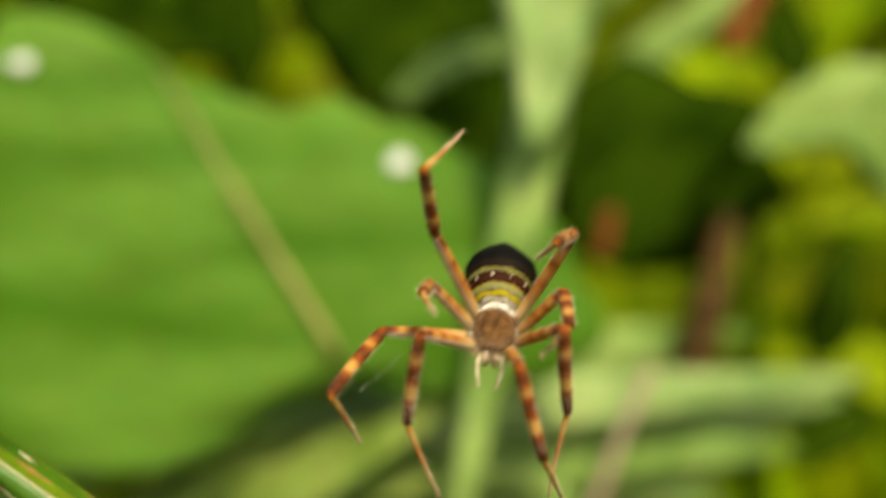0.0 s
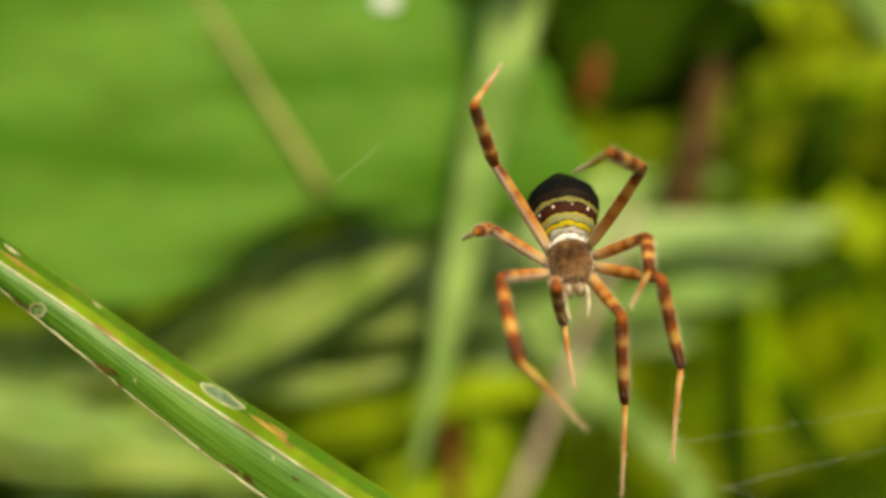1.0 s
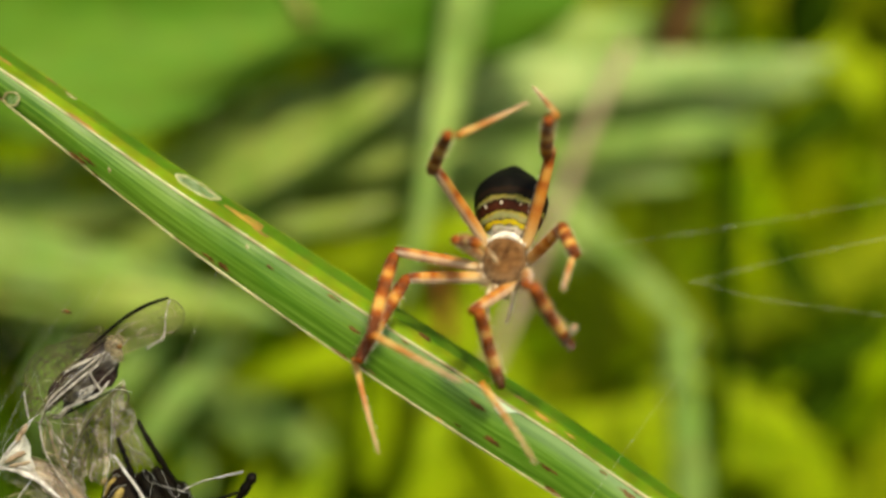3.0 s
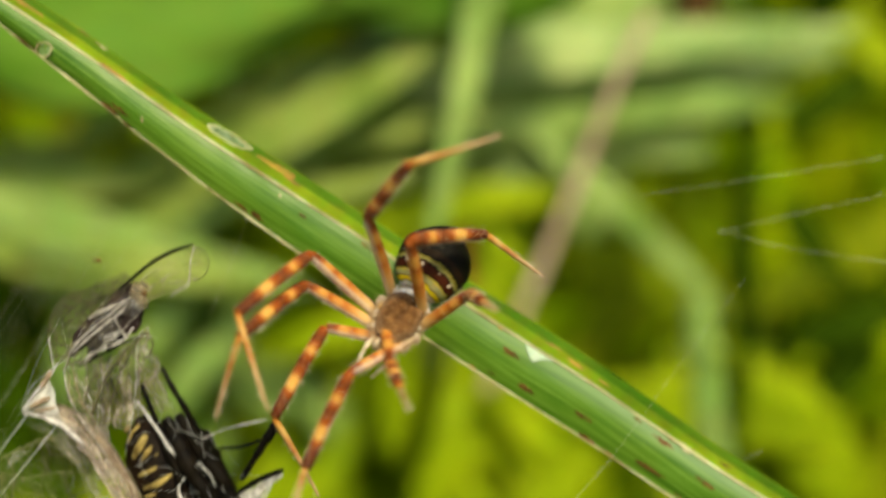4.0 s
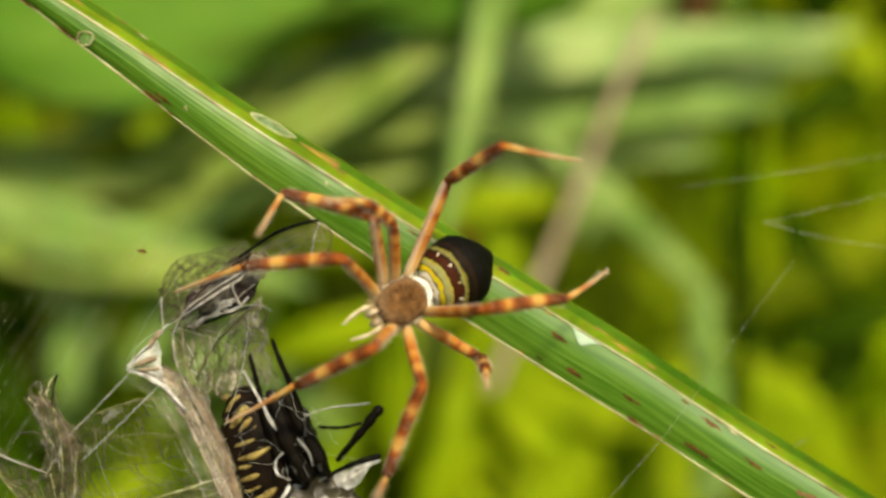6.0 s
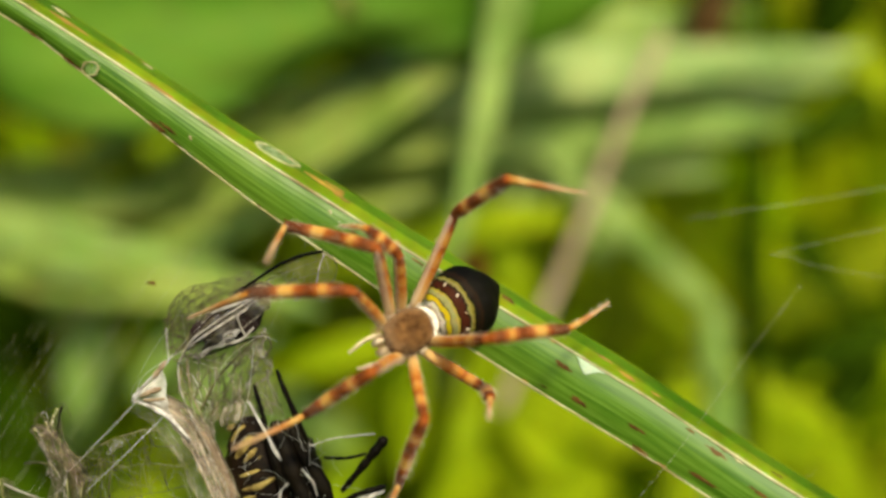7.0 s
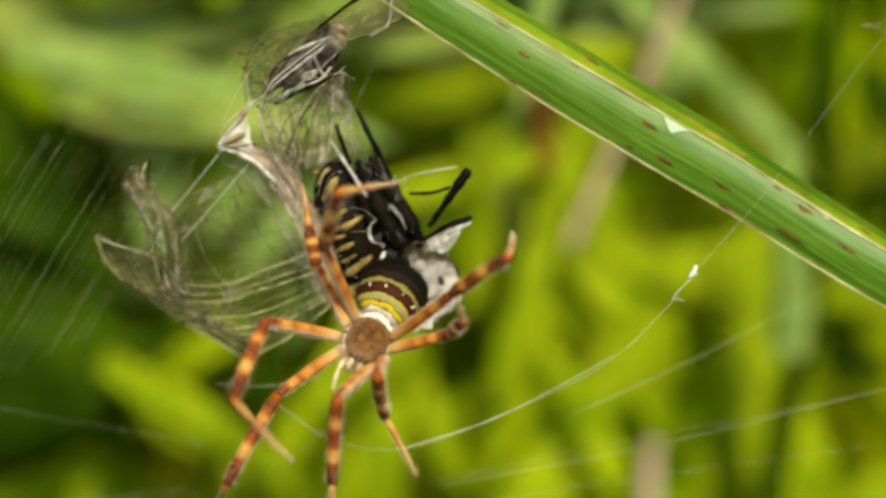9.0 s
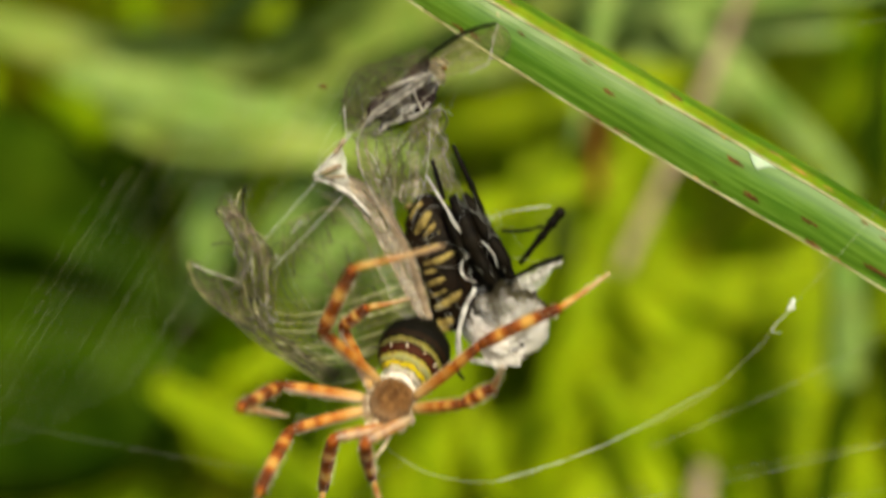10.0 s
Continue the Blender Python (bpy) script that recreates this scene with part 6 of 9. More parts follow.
bm = bmesh.new()
blob(bm, (0, 0, 0), BODY_SIZE, 34, 30)
for v in bm.verts:
    v.co += v.normal * (.10 * math.sin(v.co.z * 5.2 + v.co.x * 1.2) + .10 * noise.noise(v.co * 1.6))
th = part("striped_body", bm, m_body, prey, "dark body with raised yellow bands")
th.matrix_local = Matrix.Translation(BODY_AT.translation * mm) @ BODY_AT.to_3x3().to_4x4()
for pts, w in ((((7.95, -2.65), (8.53, -2.05)), .24), (((8.48, -3.45), (8.95, -2.69), (9.53, -1.93)), .21), (((9.1, -4.7), (9.69, -3.72), (10.28, -2.74)), .36), (((9.87, -4.95), (10.4, -4.2), (10.81, -3.65)), .23), (((10.4, -5.4), (11.3, -4.3)), .14), (((9.3, -6.3), (10.3, -5.9), (11.2, -5.5)), .16),
               (((9.9, -7.29), (11.24, -6.9), (12.61, -6.05)), .26), (((10.0, -8.1), (11.3, -7.7)), .15), (((10.27, -9.2), (11.1, -8.8), (11.86, -8.37)), .24), (((10.6, -10.2), (11.9, -9.5), (12.8, -8.7)), .15), (((11.09, -11.24), (12.23, -10.5), (13.37, -9.54)), .38), (((11.55, -13.3), (11.92, -12.7), (12.61, -12.07)), .48)):
    bm = bmesh.new()
    line = smooth_line([Vector((x, 0, z)) for x, z in pts], 12)
    line = [BODY_AT.inverted() @ (on_body(p.x, p.z) + Vector((0, .12, 0))) for p in line]
    tube(bm, line, lambda u, w=w: w * (.3 + .9 * math.sin(.25 + 2.6 * u)) * (1 + .35 * noise.noise(Vector((u * 6, w * 70, 1)))), 8, 18)
    part("yellow_band", bm, m_band, th)
bm = bmesh.new()
blob(bm, (0, 0, 0), (2.1, 2.0, 5.2), 32, 24, lump=.75, freq=.8)
bk = part("dark_body", bm, m_back, prey, "glossy black back")
bk.matrix_local = Matrix.Translation(Vector((14.9, 0.8, -6.3)) * mm) @ Euler((0, radians(-28), 0)).to_matrix().to_4x4()
for pts, r in ((((12.2, -1.2, -1.2), (13.4, -1.7, -3.6), (14.6, -1.9, -6.2), (16.0, -1.8, -8.6)), .75), (((13.2, -.9, -1.0), (14.9, -1.4, -3.6), (16.6, -1.5, -6.2), (17.8, -1.3, -8.3)), .65), (((11.5, -1.4, -2.0), (12.6, -1.8, -4.4), (13.6, -2.0, -7.0)), .4)):
    bm = bmesh.new()
    tube(bm, pts, lambda u, r=r: r * (.35 + .75 * math.sin(.25 + 2.5 * u)) * (1 + .35 * noise.noise(Vector((u * 5, r * 20, 0)))), 9, 28)
    part("folded_wing_case", bm, m_back, prey, "black folded leg or wing on the back")

# head end wrapped in silk, dark above and white below
bm = bmesh.new()
blob(bm, (0, 0, 0), (3.5, 2.4, 3.4), 40, 30, lump=.7, freq=.7)
hd = part("dark_head", bm, m_veil, prey, "dark rounded head under thin silk")
hd.matrix_local = Matrix.Translation(Vector((17.5, 0.3, -11.7)) * mm)
bm = bmesh.new()
blob(bm, (0, 0, 0), (3.75, 2.65, 3.65), 48, 36, lump=.75, freq=.75)
for v in bm.verts:
    v.co += v.normal * .22 * noise.noise(v.co * 2.2)
cap = part("silk_wrapping", bm, m_cap, prey, "white silk wrapped thickly below the head")
cap.matrix_local = Matrix.Translation(Vector((17.3, 0.2, -12.1)) * mm)
cap.visible_shadow = False
for pts, r in ((((13.6, -1.5, -15.6), (13.25, -1.9, -14.0), (13.5, -2.1, -11.6), (14.5, -1.9, -9.2)), .24), (((14.2, -1.7, -13.6), (15.4, -2.6, -13.9), (16.4, -2.9, -14.4), (17.4, -2.8, -14.6), (18.3, -2.6, -13.8), (19.6, -2.0, -13.1)), .12), (((13.6, -1.6, -15.3), (15.3, -2.2, -15.6), (17.2, -2.0, -15.6), (19.2, -1.6, -14.6)), .18),
               (((14.16, -2.1, -6.11), (13.48, -2.2, -6.64), (13.23, -2.2, -7.42), (13.64, -2.2, -8.21), (14.63, -2.1, -8.58)), .09), (((9.95, -1.9, .39), (11.64, -2.0, -2.12), (12.48, -2.2, -3.49), (13.55, -2.3, -4.75)), .11), (((15.0, -2.2, -5.0), (15.9, -2.2, -6.0), (16.4, -2.1, -7.2)), .08), (((18.9, -1.0, -8.6), (20.3, -1.1, -7.4), (21.9, -1.1, -6.7)), .30), (((15.2, -1.2, -3.2), (17.2, -1.1, -2.4), (18.8, -1.1, -2.1), (20.9, -1.0, -1.7)), .06)):
    bm = bmesh.new()
    for k in range(5):
        tube(bm, [Vector(q) + Vector((rnd_p.gauss(0, r * .45), rnd_p.gauss(0, r * .3), rnd_p.gauss(0, r * .45))) for q in pts], lambda u, r=r, k=k: r * .5 * (.4 + .65 * math.sin(.25 + 2.6 * u)) * (1 + .5 * noise.noise(Vector((u * 8, k * 2.1, r)))), 6, 26)
    part("silk_band", bm, m_white_silk, prey, "twisted band of white silk")
PAD = (((14.3, -2.0, -10.8), (14.5, -2.2, -13.0), (15.4, -2.1, -14.9), (16.6, -1.9, -15.9)), ((15.5, -2.7, -11.9), (15.9, -2.8, -13.4), (16.8, -2.7, -14.6), (17.8, -2.3, -15.9)), ((16.9, -2.8, -12.9), (17.5, -2.8, -13.8), (18.4, -2.5, -14.6), (19.5, -2.0, -15.4)))
ob, at = sheet("silk_crust", PAD, m_pad, "thick pinkish white silk under the head", prey, .35, 17, 26, 8, ragged=.8)
pleats_on(ob, at, 10, 131, m_pad, (.1, .4), (.2, .6))
FLAP = (((18.2, -1.0, -8.2), (19.9, -1.1, -7.0), (21.9, -1.1, -6.2)), ((18.4, -1.0, -8.9), (20.2, -1.1, -8.0), (21.6, -1.1, -6.9)), ((18.8, -1.0, -9.6), (20.2, -1.0, -8.9), (21.0, -1.0, -7.9)))
sheet("silk_flap", FLAP, m_silk_crust, "white flap of silk behind a leg", prey, .25, 16, 16, 5, ragged=.4)

for pts, r, th_ in (([(10.3, -1.6, 1.9), (10.9, -1.7, .2), (11.5, -1.5, -1.6)], .19, -.2), ([(12.1, -1.5, 3.3), (12.9, -1.6, 1.6), (14.0, -1.3, -.6), (15.0, -.6, -3.0)], .19, -.7), ([(21.9, -1.2, -1.9), (21.0, -1.2, -3.2), (19.9, -1.0, -4.8), (18.4, -.3, -7.0)], .52, .55),
                    ([(16.6, -.9, -4.1), (18.6, -.9, -4.0), (20.3, -.9, -3.5)], .15, .1), ([(22.2, -1.3, -6.1), (20.0, -1.3, -6.9), (18.0, -.6, -8.2)], .26, .2), ([(13.1, 0, -16.4), (13.4, -.4, -17.0), (13.9, -.5, -17.5)], .2, .4), ([(4.9, -1.6, 3.6), (7.3, -1.9, 4.7), (10.9, -1.9, 6.3)], .10, .3)):
    insect_leg(pts, r, prey, th_)

# silk over the bundle
rnd = random.Random(21)
bm = bmesh.new()
ANCH = [(0.37, -1.92, 0.04), (4.18, -1.92, 7.4), (7.93, -2.4, 9.3), (17.16, -2.72, 12.59), (11.82, -2.24, 6.39), (12.78, -1.6, -0.45), (21.68, -1.2, -2.43), (21.96, -1.2, -6.41), (20.73, -1.6, -11.85), (17.27, -1.6, -15.88), (13.28, -1.6, -14.4),
        (9.28, -1.44, -9.93), (5.83, -1.6, -1.94), (16.24, -1.36, -2.44), (4.9, -1.92, 3.98), (8.87, -2.08, 5.43), (14.26, -1.36, -7.42), (7.79, -1.44, -3.94)]
for _ in range(34):
    a, b = Vector(rnd.choice(ANCH)), Vector(rnd.choice(ANCH))
    if (a - b).length < .5 or (a - b).length > 12:
        continue
    j = lambda s: Vector((rnd.gauss(0, s), rnd.gauss(-.2, .4), rnd.gauss(0, s)))
    a, b = a + j(.5), b + j(.5)
    tube(bm, [a, (a + b) / 2 + j(1.0), b], rnd.choice((.006, .008, .010, .014)), 4, 12)
for _ in range(45):
    a = Vector((rnd.uniform(9, 18), -2.3, rnd.uniform(-13, -1)))
    d = Vector((rnd.gauss(0, 1.2), rnd.gauss(0, .2), rnd.gauss(-.5, 1.4)))
    tube(bm, [a, a + d * .5 + Vector((rnd.gauss(0, .3), -.15, rnd.gauss(0, .3))), a + d], rnd.choice((.005, .007, .009)), 4, 9)
part("silk_strand_tangle", bm, m_silk, prey, "loose white silk strands")["kind"] = "stuff"

# single silk threads
def thread(pts, r, label, beads=0, seed=0):
    root = Vector(pts[0])
    t = empty_at("silk_thread", *root)
    tagged(t, label, "silk thread", "threads of the web")
    bm = bmesh.new()
    tube(bm, [Vector(p) - root for p in pts], r, 5, 10 * len(pts))
    part("strand", bm, m_thread, t)
    if beads:
        rnd = random.Random(seed)
        line = smooth_line([Vector(p) - root for p in pts], 200)
        bm = bmesh.new()
        for _ in range(beads):
            blob(bm, line[rnd.randrange(200)], (.035, .03, .035), 6, 4)
        part("beads", bm, m_thread, t)["kind"] = "stuff"
    return t


knot = thread([(21.54, -6, -2.68), (17.26, -5, -8.73), (11.47, -4, -17.1), (6.14, -3, -23.61), (3.09, -3, -27.49), (-1.79, -2, -32.07), (-10.06, -2, -36.09), (-18.43, -2, -39.14), (-24.96, -1, -38.66), (-30.09, 0, -35.61)], lambda u: .0045 + .013 * u, "white silk thread with a small knot", 30, 1)
KNOT_AT = Vector((21.54, -6, -2.68)) * mm
bm = bmesh.new()
blob(bm, Vector((6.1, -3.2, -23.5)) - Vector((21.54, -6, -2.68)), (.22, .2, .52), 12, 8, lump=.3, freq=3, rot=Euler((0, radians(25), 0)).to_quaternion())
part("knot", bm, m_silk, knot, "white knot of silk")
bm = bmesh.new()
o = Vector((21.54, -6, -2.68))
tube(bm, [Vector((5.91, -3, -24.1)) - o, Vector((4.5, -3, -25.55)) - o, Vector((5.4, -3, -25.9)) - o], .024, 5, 14)
tube(bm, [Vector((-0.34, -2, -30.83)) - o, Vector((-10.06, -2, -36.14)) - o, Vector((-18.67, -2, -39.19)) - o], lambda u: .010 + .022 * u, 6, 24)
part("loose_end", bm, m_silk, knot)
for i, (pts, r) in enumerate((
        ([(-16.07, 2, -44.28), (2.79, 2, -40.5), (25.33, 2, -34.7)], .009), ([(-4.19, 4, -38.14), (10.63, 4, -31.01), (25.63, 4, -22.2)], .009),
        ([(14.48, 8, 0.58), (27.07, 8, 2.41), (45.43, 8, 5.56)], .0075), ([(21.95, 6, -2.78), (31.74, 6, -0.46), (44.63, 6, 2.37)], .0075), ([(21.95, 6, -2.53), (29.17, 6, -4.33), (44.63, 6, -6.39)], .0075),
        ([(-19.88, -0.5, -1.51), (-21.78, 1, -5.95), (-23.65, 2, -9.98)], .005), ([(-36.22, 1, -34.74), (-31.67, 1, -34.98), (-26.61, 1, -34.2)], .018),
        ([(-11.65, -5, 23.62), (-9.56, -5, 25.37), (-7.88, -5, 26.93)], .0075))):
    thread(pts, r, "fine single silk thread", 12 if r < .025 else 4, i)
for i, (pts, r) in enumerate((
        ([(-63.99, 4, -36.44), (-50.19, 4, -39.01), (-38.04, 4, -41.04)], .0042), ([(-64.37, 4, -47.1), (-50.37, 4, -46.25), (-38.63, 4, -45.33)], .0042), ([(-17.55, 3, -44.33), (-0.62, 3, -40.5), (22.99, 3, -35.67)], .0042),
        ([(-26.93, 3, -49.2), (-8.25, 3, -45.29), (23.16, 3, -40.56)], .0042), ([(-44.83, 3, -49.41), (-34.22, 3, -44.49), (-26.87, 3, -39.67)], .0042))):
    thread(pts, r, "fine single silk thread", 12, 40 + i)
rnd = random.Random(31)
for i in range(22):
    a, b = Vector((-60.5, 4, -37.0)), Vector((-41.5, 4, -7.5))
    k = (i + rnd.uniform(-.6, .6)) / 21
    s = Vector((.62, 0, .3)) * ((k - .5) * 38) + Vector((0, rnd.uniform(-1, 1), 0))
    thread([a + s, (a + b) / 2 + s + Vector((rnd.uniform(-.4, .4), 0, rnd.uniform(-.4, .4))), b + s], rnd.choice((.003, .004, .0052)), "hair-thin pale silk web thread", 2, 100 + i)
for pos, s in (((-33.89, 3, -5.21), .5),):
    bm = bmesh.new()
    blob(bm, (0, 0, 0), (s * .8, s * .4, s * .35), 12, 8, lump=.2, freq=3)
    crumb = part("debris", bm, m_spot)
    crumb.location = Vector(pos) * mm
    tagged(crumb, "tiny brown crumb caught in the web", "debris")
    thread([Vector(pos) + Vector((-9, 0, 6)), Vector(pos), Vector(pos) + Vector((8, 0, -5.5))], .002, "hair-thin pale silk web thread", 0, 77)


# ---- movement ----
def motions():
    walk(spider, [
        (0, pose(-0.00023, -0.00250, 0.02893, -51.0, -7.6, 178.4)), (0.3, pose(0.00376, -0.00258, 0.02628, -52.2, -0.6, 175.4)), (0.5, pose(0.00458, -0.00263, 0.02224, -53.8, 4.6, 173.3)),
        (0.7, pose(0.00575, -0.00268, 0.01931, -51.4, 10.0, 173.4)), (1, pose(0.00795, -0.00276, 0.01708, -49.2, 7.8, 173.3)), (1.3, pose(0.00954, -0.00284, 0.01219, -47.6, 2.4, 173.3)),
        (1.5, pose(0.00954, -0.00289, 0.01101, -50.1, 2.4, 173.6)), (1.7, pose(0.00955, -0.00295, 0.01028, -48.2, 8.0, 173.9)), (2, pose(0.00708, -0.00303, 0.01097, -43.0, 20.2, 174.4)),
        (2.2, pose(0.00766, -0.00308, 0.00960, -40.6, 27.9, 173.3)), (2.5, pose(0.00738, -0.00316, 0.00903, -49.5, 14.0, 174.6)), (2.7, pose(0.00661, -0.00321, 0.00480, -46.9, 5.5, 176.1)),
        (3.8, pose(-0.00389, -0.00350, -0.00699, -64.7, -28.9, 179.6)), (4, pose(-0.00676, -0.00358, -0.00991, -59.9, -32.4, 179.8)),
        (4.2, pose(-0.00981, -0.00367, -0.01171, -60.5, -39.0, -178.8)), (4.5, pose(-0.01149, -0.00379, -0.01177, -60.3, -47.1, -178.0)),
        (5, pose(-0.01124, -0.00400, -0.00959, -50.8, -61.4, 175.7)), (5.2, pose(-0.01098, -0.00403, -0.00953, -50.4, -61.3, 174.9)),
        (6.3, pose(-0.01094, -0.00419, -0.00915, -49.3, -61.3, 174.0)), (6.5, pose(-0.01094, -0.00422, -0.00893, -46.5, -61.4, 173.5)),
        (7, pose(-0.01112, -0.00430, -0.00904, -46.9, -62.0, 172.6)), (7.5, pose(-0.01278, -0.00465, -0.01340, -49.5, -43.9, 175.6)),
        (7.7, pose(-0.01322, -0.00479, -0.01584, -47.5, -33.7, 178.1)), (8, pose(-0.01642, -0.00500, -0.02003, -39.0, -29.2, 178.9)),
        (8.2, pose(-0.01885, -0.00502, -0.02317, -40.8, -26.6, -179.6)), (8.5, pose(-0.01865, -0.00505, -0.02559, -42.7, -33.5, 178.0)),
        (8.7, pose(-0.01828, -0.00507, -0.02897, -43.8, -27.6, 179.0)), (9, pose(-0.02206, -0.00510, -0.02993, -37.8, -27.3, -179.7)),
        (9.5, pose(-0.02477, -0.00515, -0.03020, -47.1, -27.8, -178.8)), (10, pose(-0.02713, -0.00520, -0.03222, -36.3, -24.6, 179.7))])
    walk(legs["R1"][0], [
        (0, pose(0.00145, 0.00150, -0.00040, -54.6, -0.0, -53.8)), (0.3, pose(0.00145, 0.00150, -0.00040, -87.3, -12.5, -18.6)), (0.5, pose(0.00145, 0.00150, -0.00040, -55.7, -15.4, -9.8)),
        (0.7, pose(0.00145, 0.00150, -0.00040, -48.2, -12.7, -13.3)), (1, pose(0.00145, 0.00150, -0.00040, -45.3, -13.9, -12.0)), (1.3, pose(0.00145, 0.00150, -0.00040, -58.5, -15.2, -10.3)),
        (1.5, pose(0.00145, 0.00150, -0.00040, -59.2, -15.7, -9.5)), (1.7, pose(0.00145, 0.00150, -0.00040, -68.8, -16.1, -8.6)), (2, pose(0.00145, 0.00150, -0.00040, -71.1, -7.8, -31.3)),
        (2.2, pose(0.00145, 0.00150, -0.00040, -74.2, -9.6, -25.7)), (2.5, pose(0.00145, 0.00150, -0.00040, -69.2, 7.8, -74.8)), (2.7, pose(0.00145, 0.00150, -0.00040, -93.4, 8.5, -79.4)),
        (3.8, pose(0.00145, 0.00150, -0.00040, -71.9, 9.9, -90.8)), (4, pose(0.00145, 0.00150, -0.00040, -86.2, 9.0, -85.9)), (4.2, pose(0.00145, 0.00150, -0.00040, -84.3, 9.3, -89.2)),
        (4.5, pose(0.00145, 0.00150, -0.00040, -84.4, 9.2, -88.8)), (5, pose(0.00145, 0.00150, -0.00040, -43.2, -10.3, -50.8)), (5.2, pose(0.00145, 0.00150, -0.00040, -49.9, -10.2, -50.9)),
        (6.3, pose(0.00145, 0.00150, -0.00040, -53.7, -9.4, -51.9)), (6.5, pose(0.00145, 0.00150, -0.00040, -55.0, -11.2, -49.4)), (7, pose(0.00145, 0.00150, -0.00040, -50.9, -10.7, -50.1)),
        (7.5, pose(0.00145, 0.00150, -0.00040, -52.7, -21.7, -35.6)), (7.7, pose(0.00145, 0.00150, -0.00040, -61.1, -34.4, -13.9)), (8, pose(0.00145, 0.00150, -0.00040, -73.6, -33.0, -18.0)),
        (8.2, pose(0.00145, 0.00150, -0.00040, -65.7, -26.9, -36.5)), (8.5, pose(0.00145, 0.00150, -0.00040, -49.0, -26.5, -37.3)),
        (8.7, pose(0.00145, 0.00150, -0.00040, -52.2, -19.0, -47.1)), (9, pose(0.00145, 0.00150, -0.00040, -123.9, -19.9, -20.4)),
        (9.5, pose(0.00145, 0.00150, -0.00040, -115.5, -22.4, -25.1)), (10, pose(0.00145, 0.00150, -0.00040, -113.4, -29.9, -43.5))])
    walk(legs["R1"][1], [
        (0, pose(0.00579, 0.00467, 0.00342, -161.8, -0.0, -9.6)), (0.3, pose(0.00348, 0.00777, -0.00010, -152.1, 11.6, -4.6)), (0.5, pose(0.00141, 0.00704, 0.00319, -156.3, 13.4, -3.7)),
        (0.7, pose(0.00164, 0.00651, 0.00389, -178.3, 2.0, -6.3)), (1, pose(0.00134, 0.00632, 0.00410, 158.9, -1.9, -5.6)), (1.3, pose(0.00156, 0.00720, 0.00293, 172.7, 2.4, -6.7)),
        (1.5, pose(0.00148, 0.00724, 0.00285, 176.2, 0.6, -6.5)), (1.7, pose(0.00172, 0.00768, 0.00189, -151.6, 15.9, -3.2)), (2, pose(0.00445, 0.00699, 0.00172, -162.5, 4.5, -8.1)),
        (2.2, pose(0.00394, 0.00735, 0.00137, -177.9, 9.8, -7.1)), (2.5, pose(0.00749, 0.00281, 0.00192, -140.6, -27.0, -20.9)), (2.7, pose(0.00791, 0.00277, -0.00079, -122.9, -25.6, -19.2)),
        (3.8, pose(0.00772, 0.00106, 0.00162, -68.6, -25.4, -16.6)), (4, pose(0.00802, 0.00191, 0.00003, -69.1, -24.0, -20.7)), (4.2, pose(0.00802, 0.00149, 0.00024, -70.9, -24.2, -20.0)),
        (4.5, pose(0.00802, 0.00153, 0.00024, -70.7, -24.2, -19.9)), (5, pose(0.00441, 0.00502, 0.00433, -96.7, -24.5, -17.2)), (5.2, pose(0.00489, 0.00527, 0.00378, -133.7, -22.6, -12.8)),
        (6.3, pose(0.00524, 0.00528, 0.00346, -141.7, -21.0, -11.3)), (6.5, pose(0.00507, 0.00558, 0.00332, -141.9, -22.0, -12.1)), (7, pose(0.00489, 0.00537, 0.00369, -137.5, -23.1, -13.2)),
        (7.5, pose(0.00331, 0.00663, 0.00332, 177.9, -9.9, -8.1)), (7.7, pose(0.00108, 0.00754, 0.00223, -178.3, -3.4, -8.1)), (8, pose(0.00244, 0.00784, 0.00116, 159.9, -0.8, -8.6)),
        (8.2, pose(0.00404, 0.00707, 0.00202, -165.2, 14.6, -9.3)), (8.5, pose(0.00293, 0.00663, 0.00348, -160.9, 14.7, -9.3)), (8.7, pose(0.00438, 0.00601, 0.00342, -158.0, 16.0, -8.7)),
        (9, pose(0.00454, 0.00620, -0.00386, -130.1, 11.4, -12.2)), (9.5, pose(0.00496, 0.00644, -0.00302, -93.4, 17.8, 4.2)), (10, pose(0.00657, 0.00499, -0.00267, -75.4, 17.6, 6.5))])
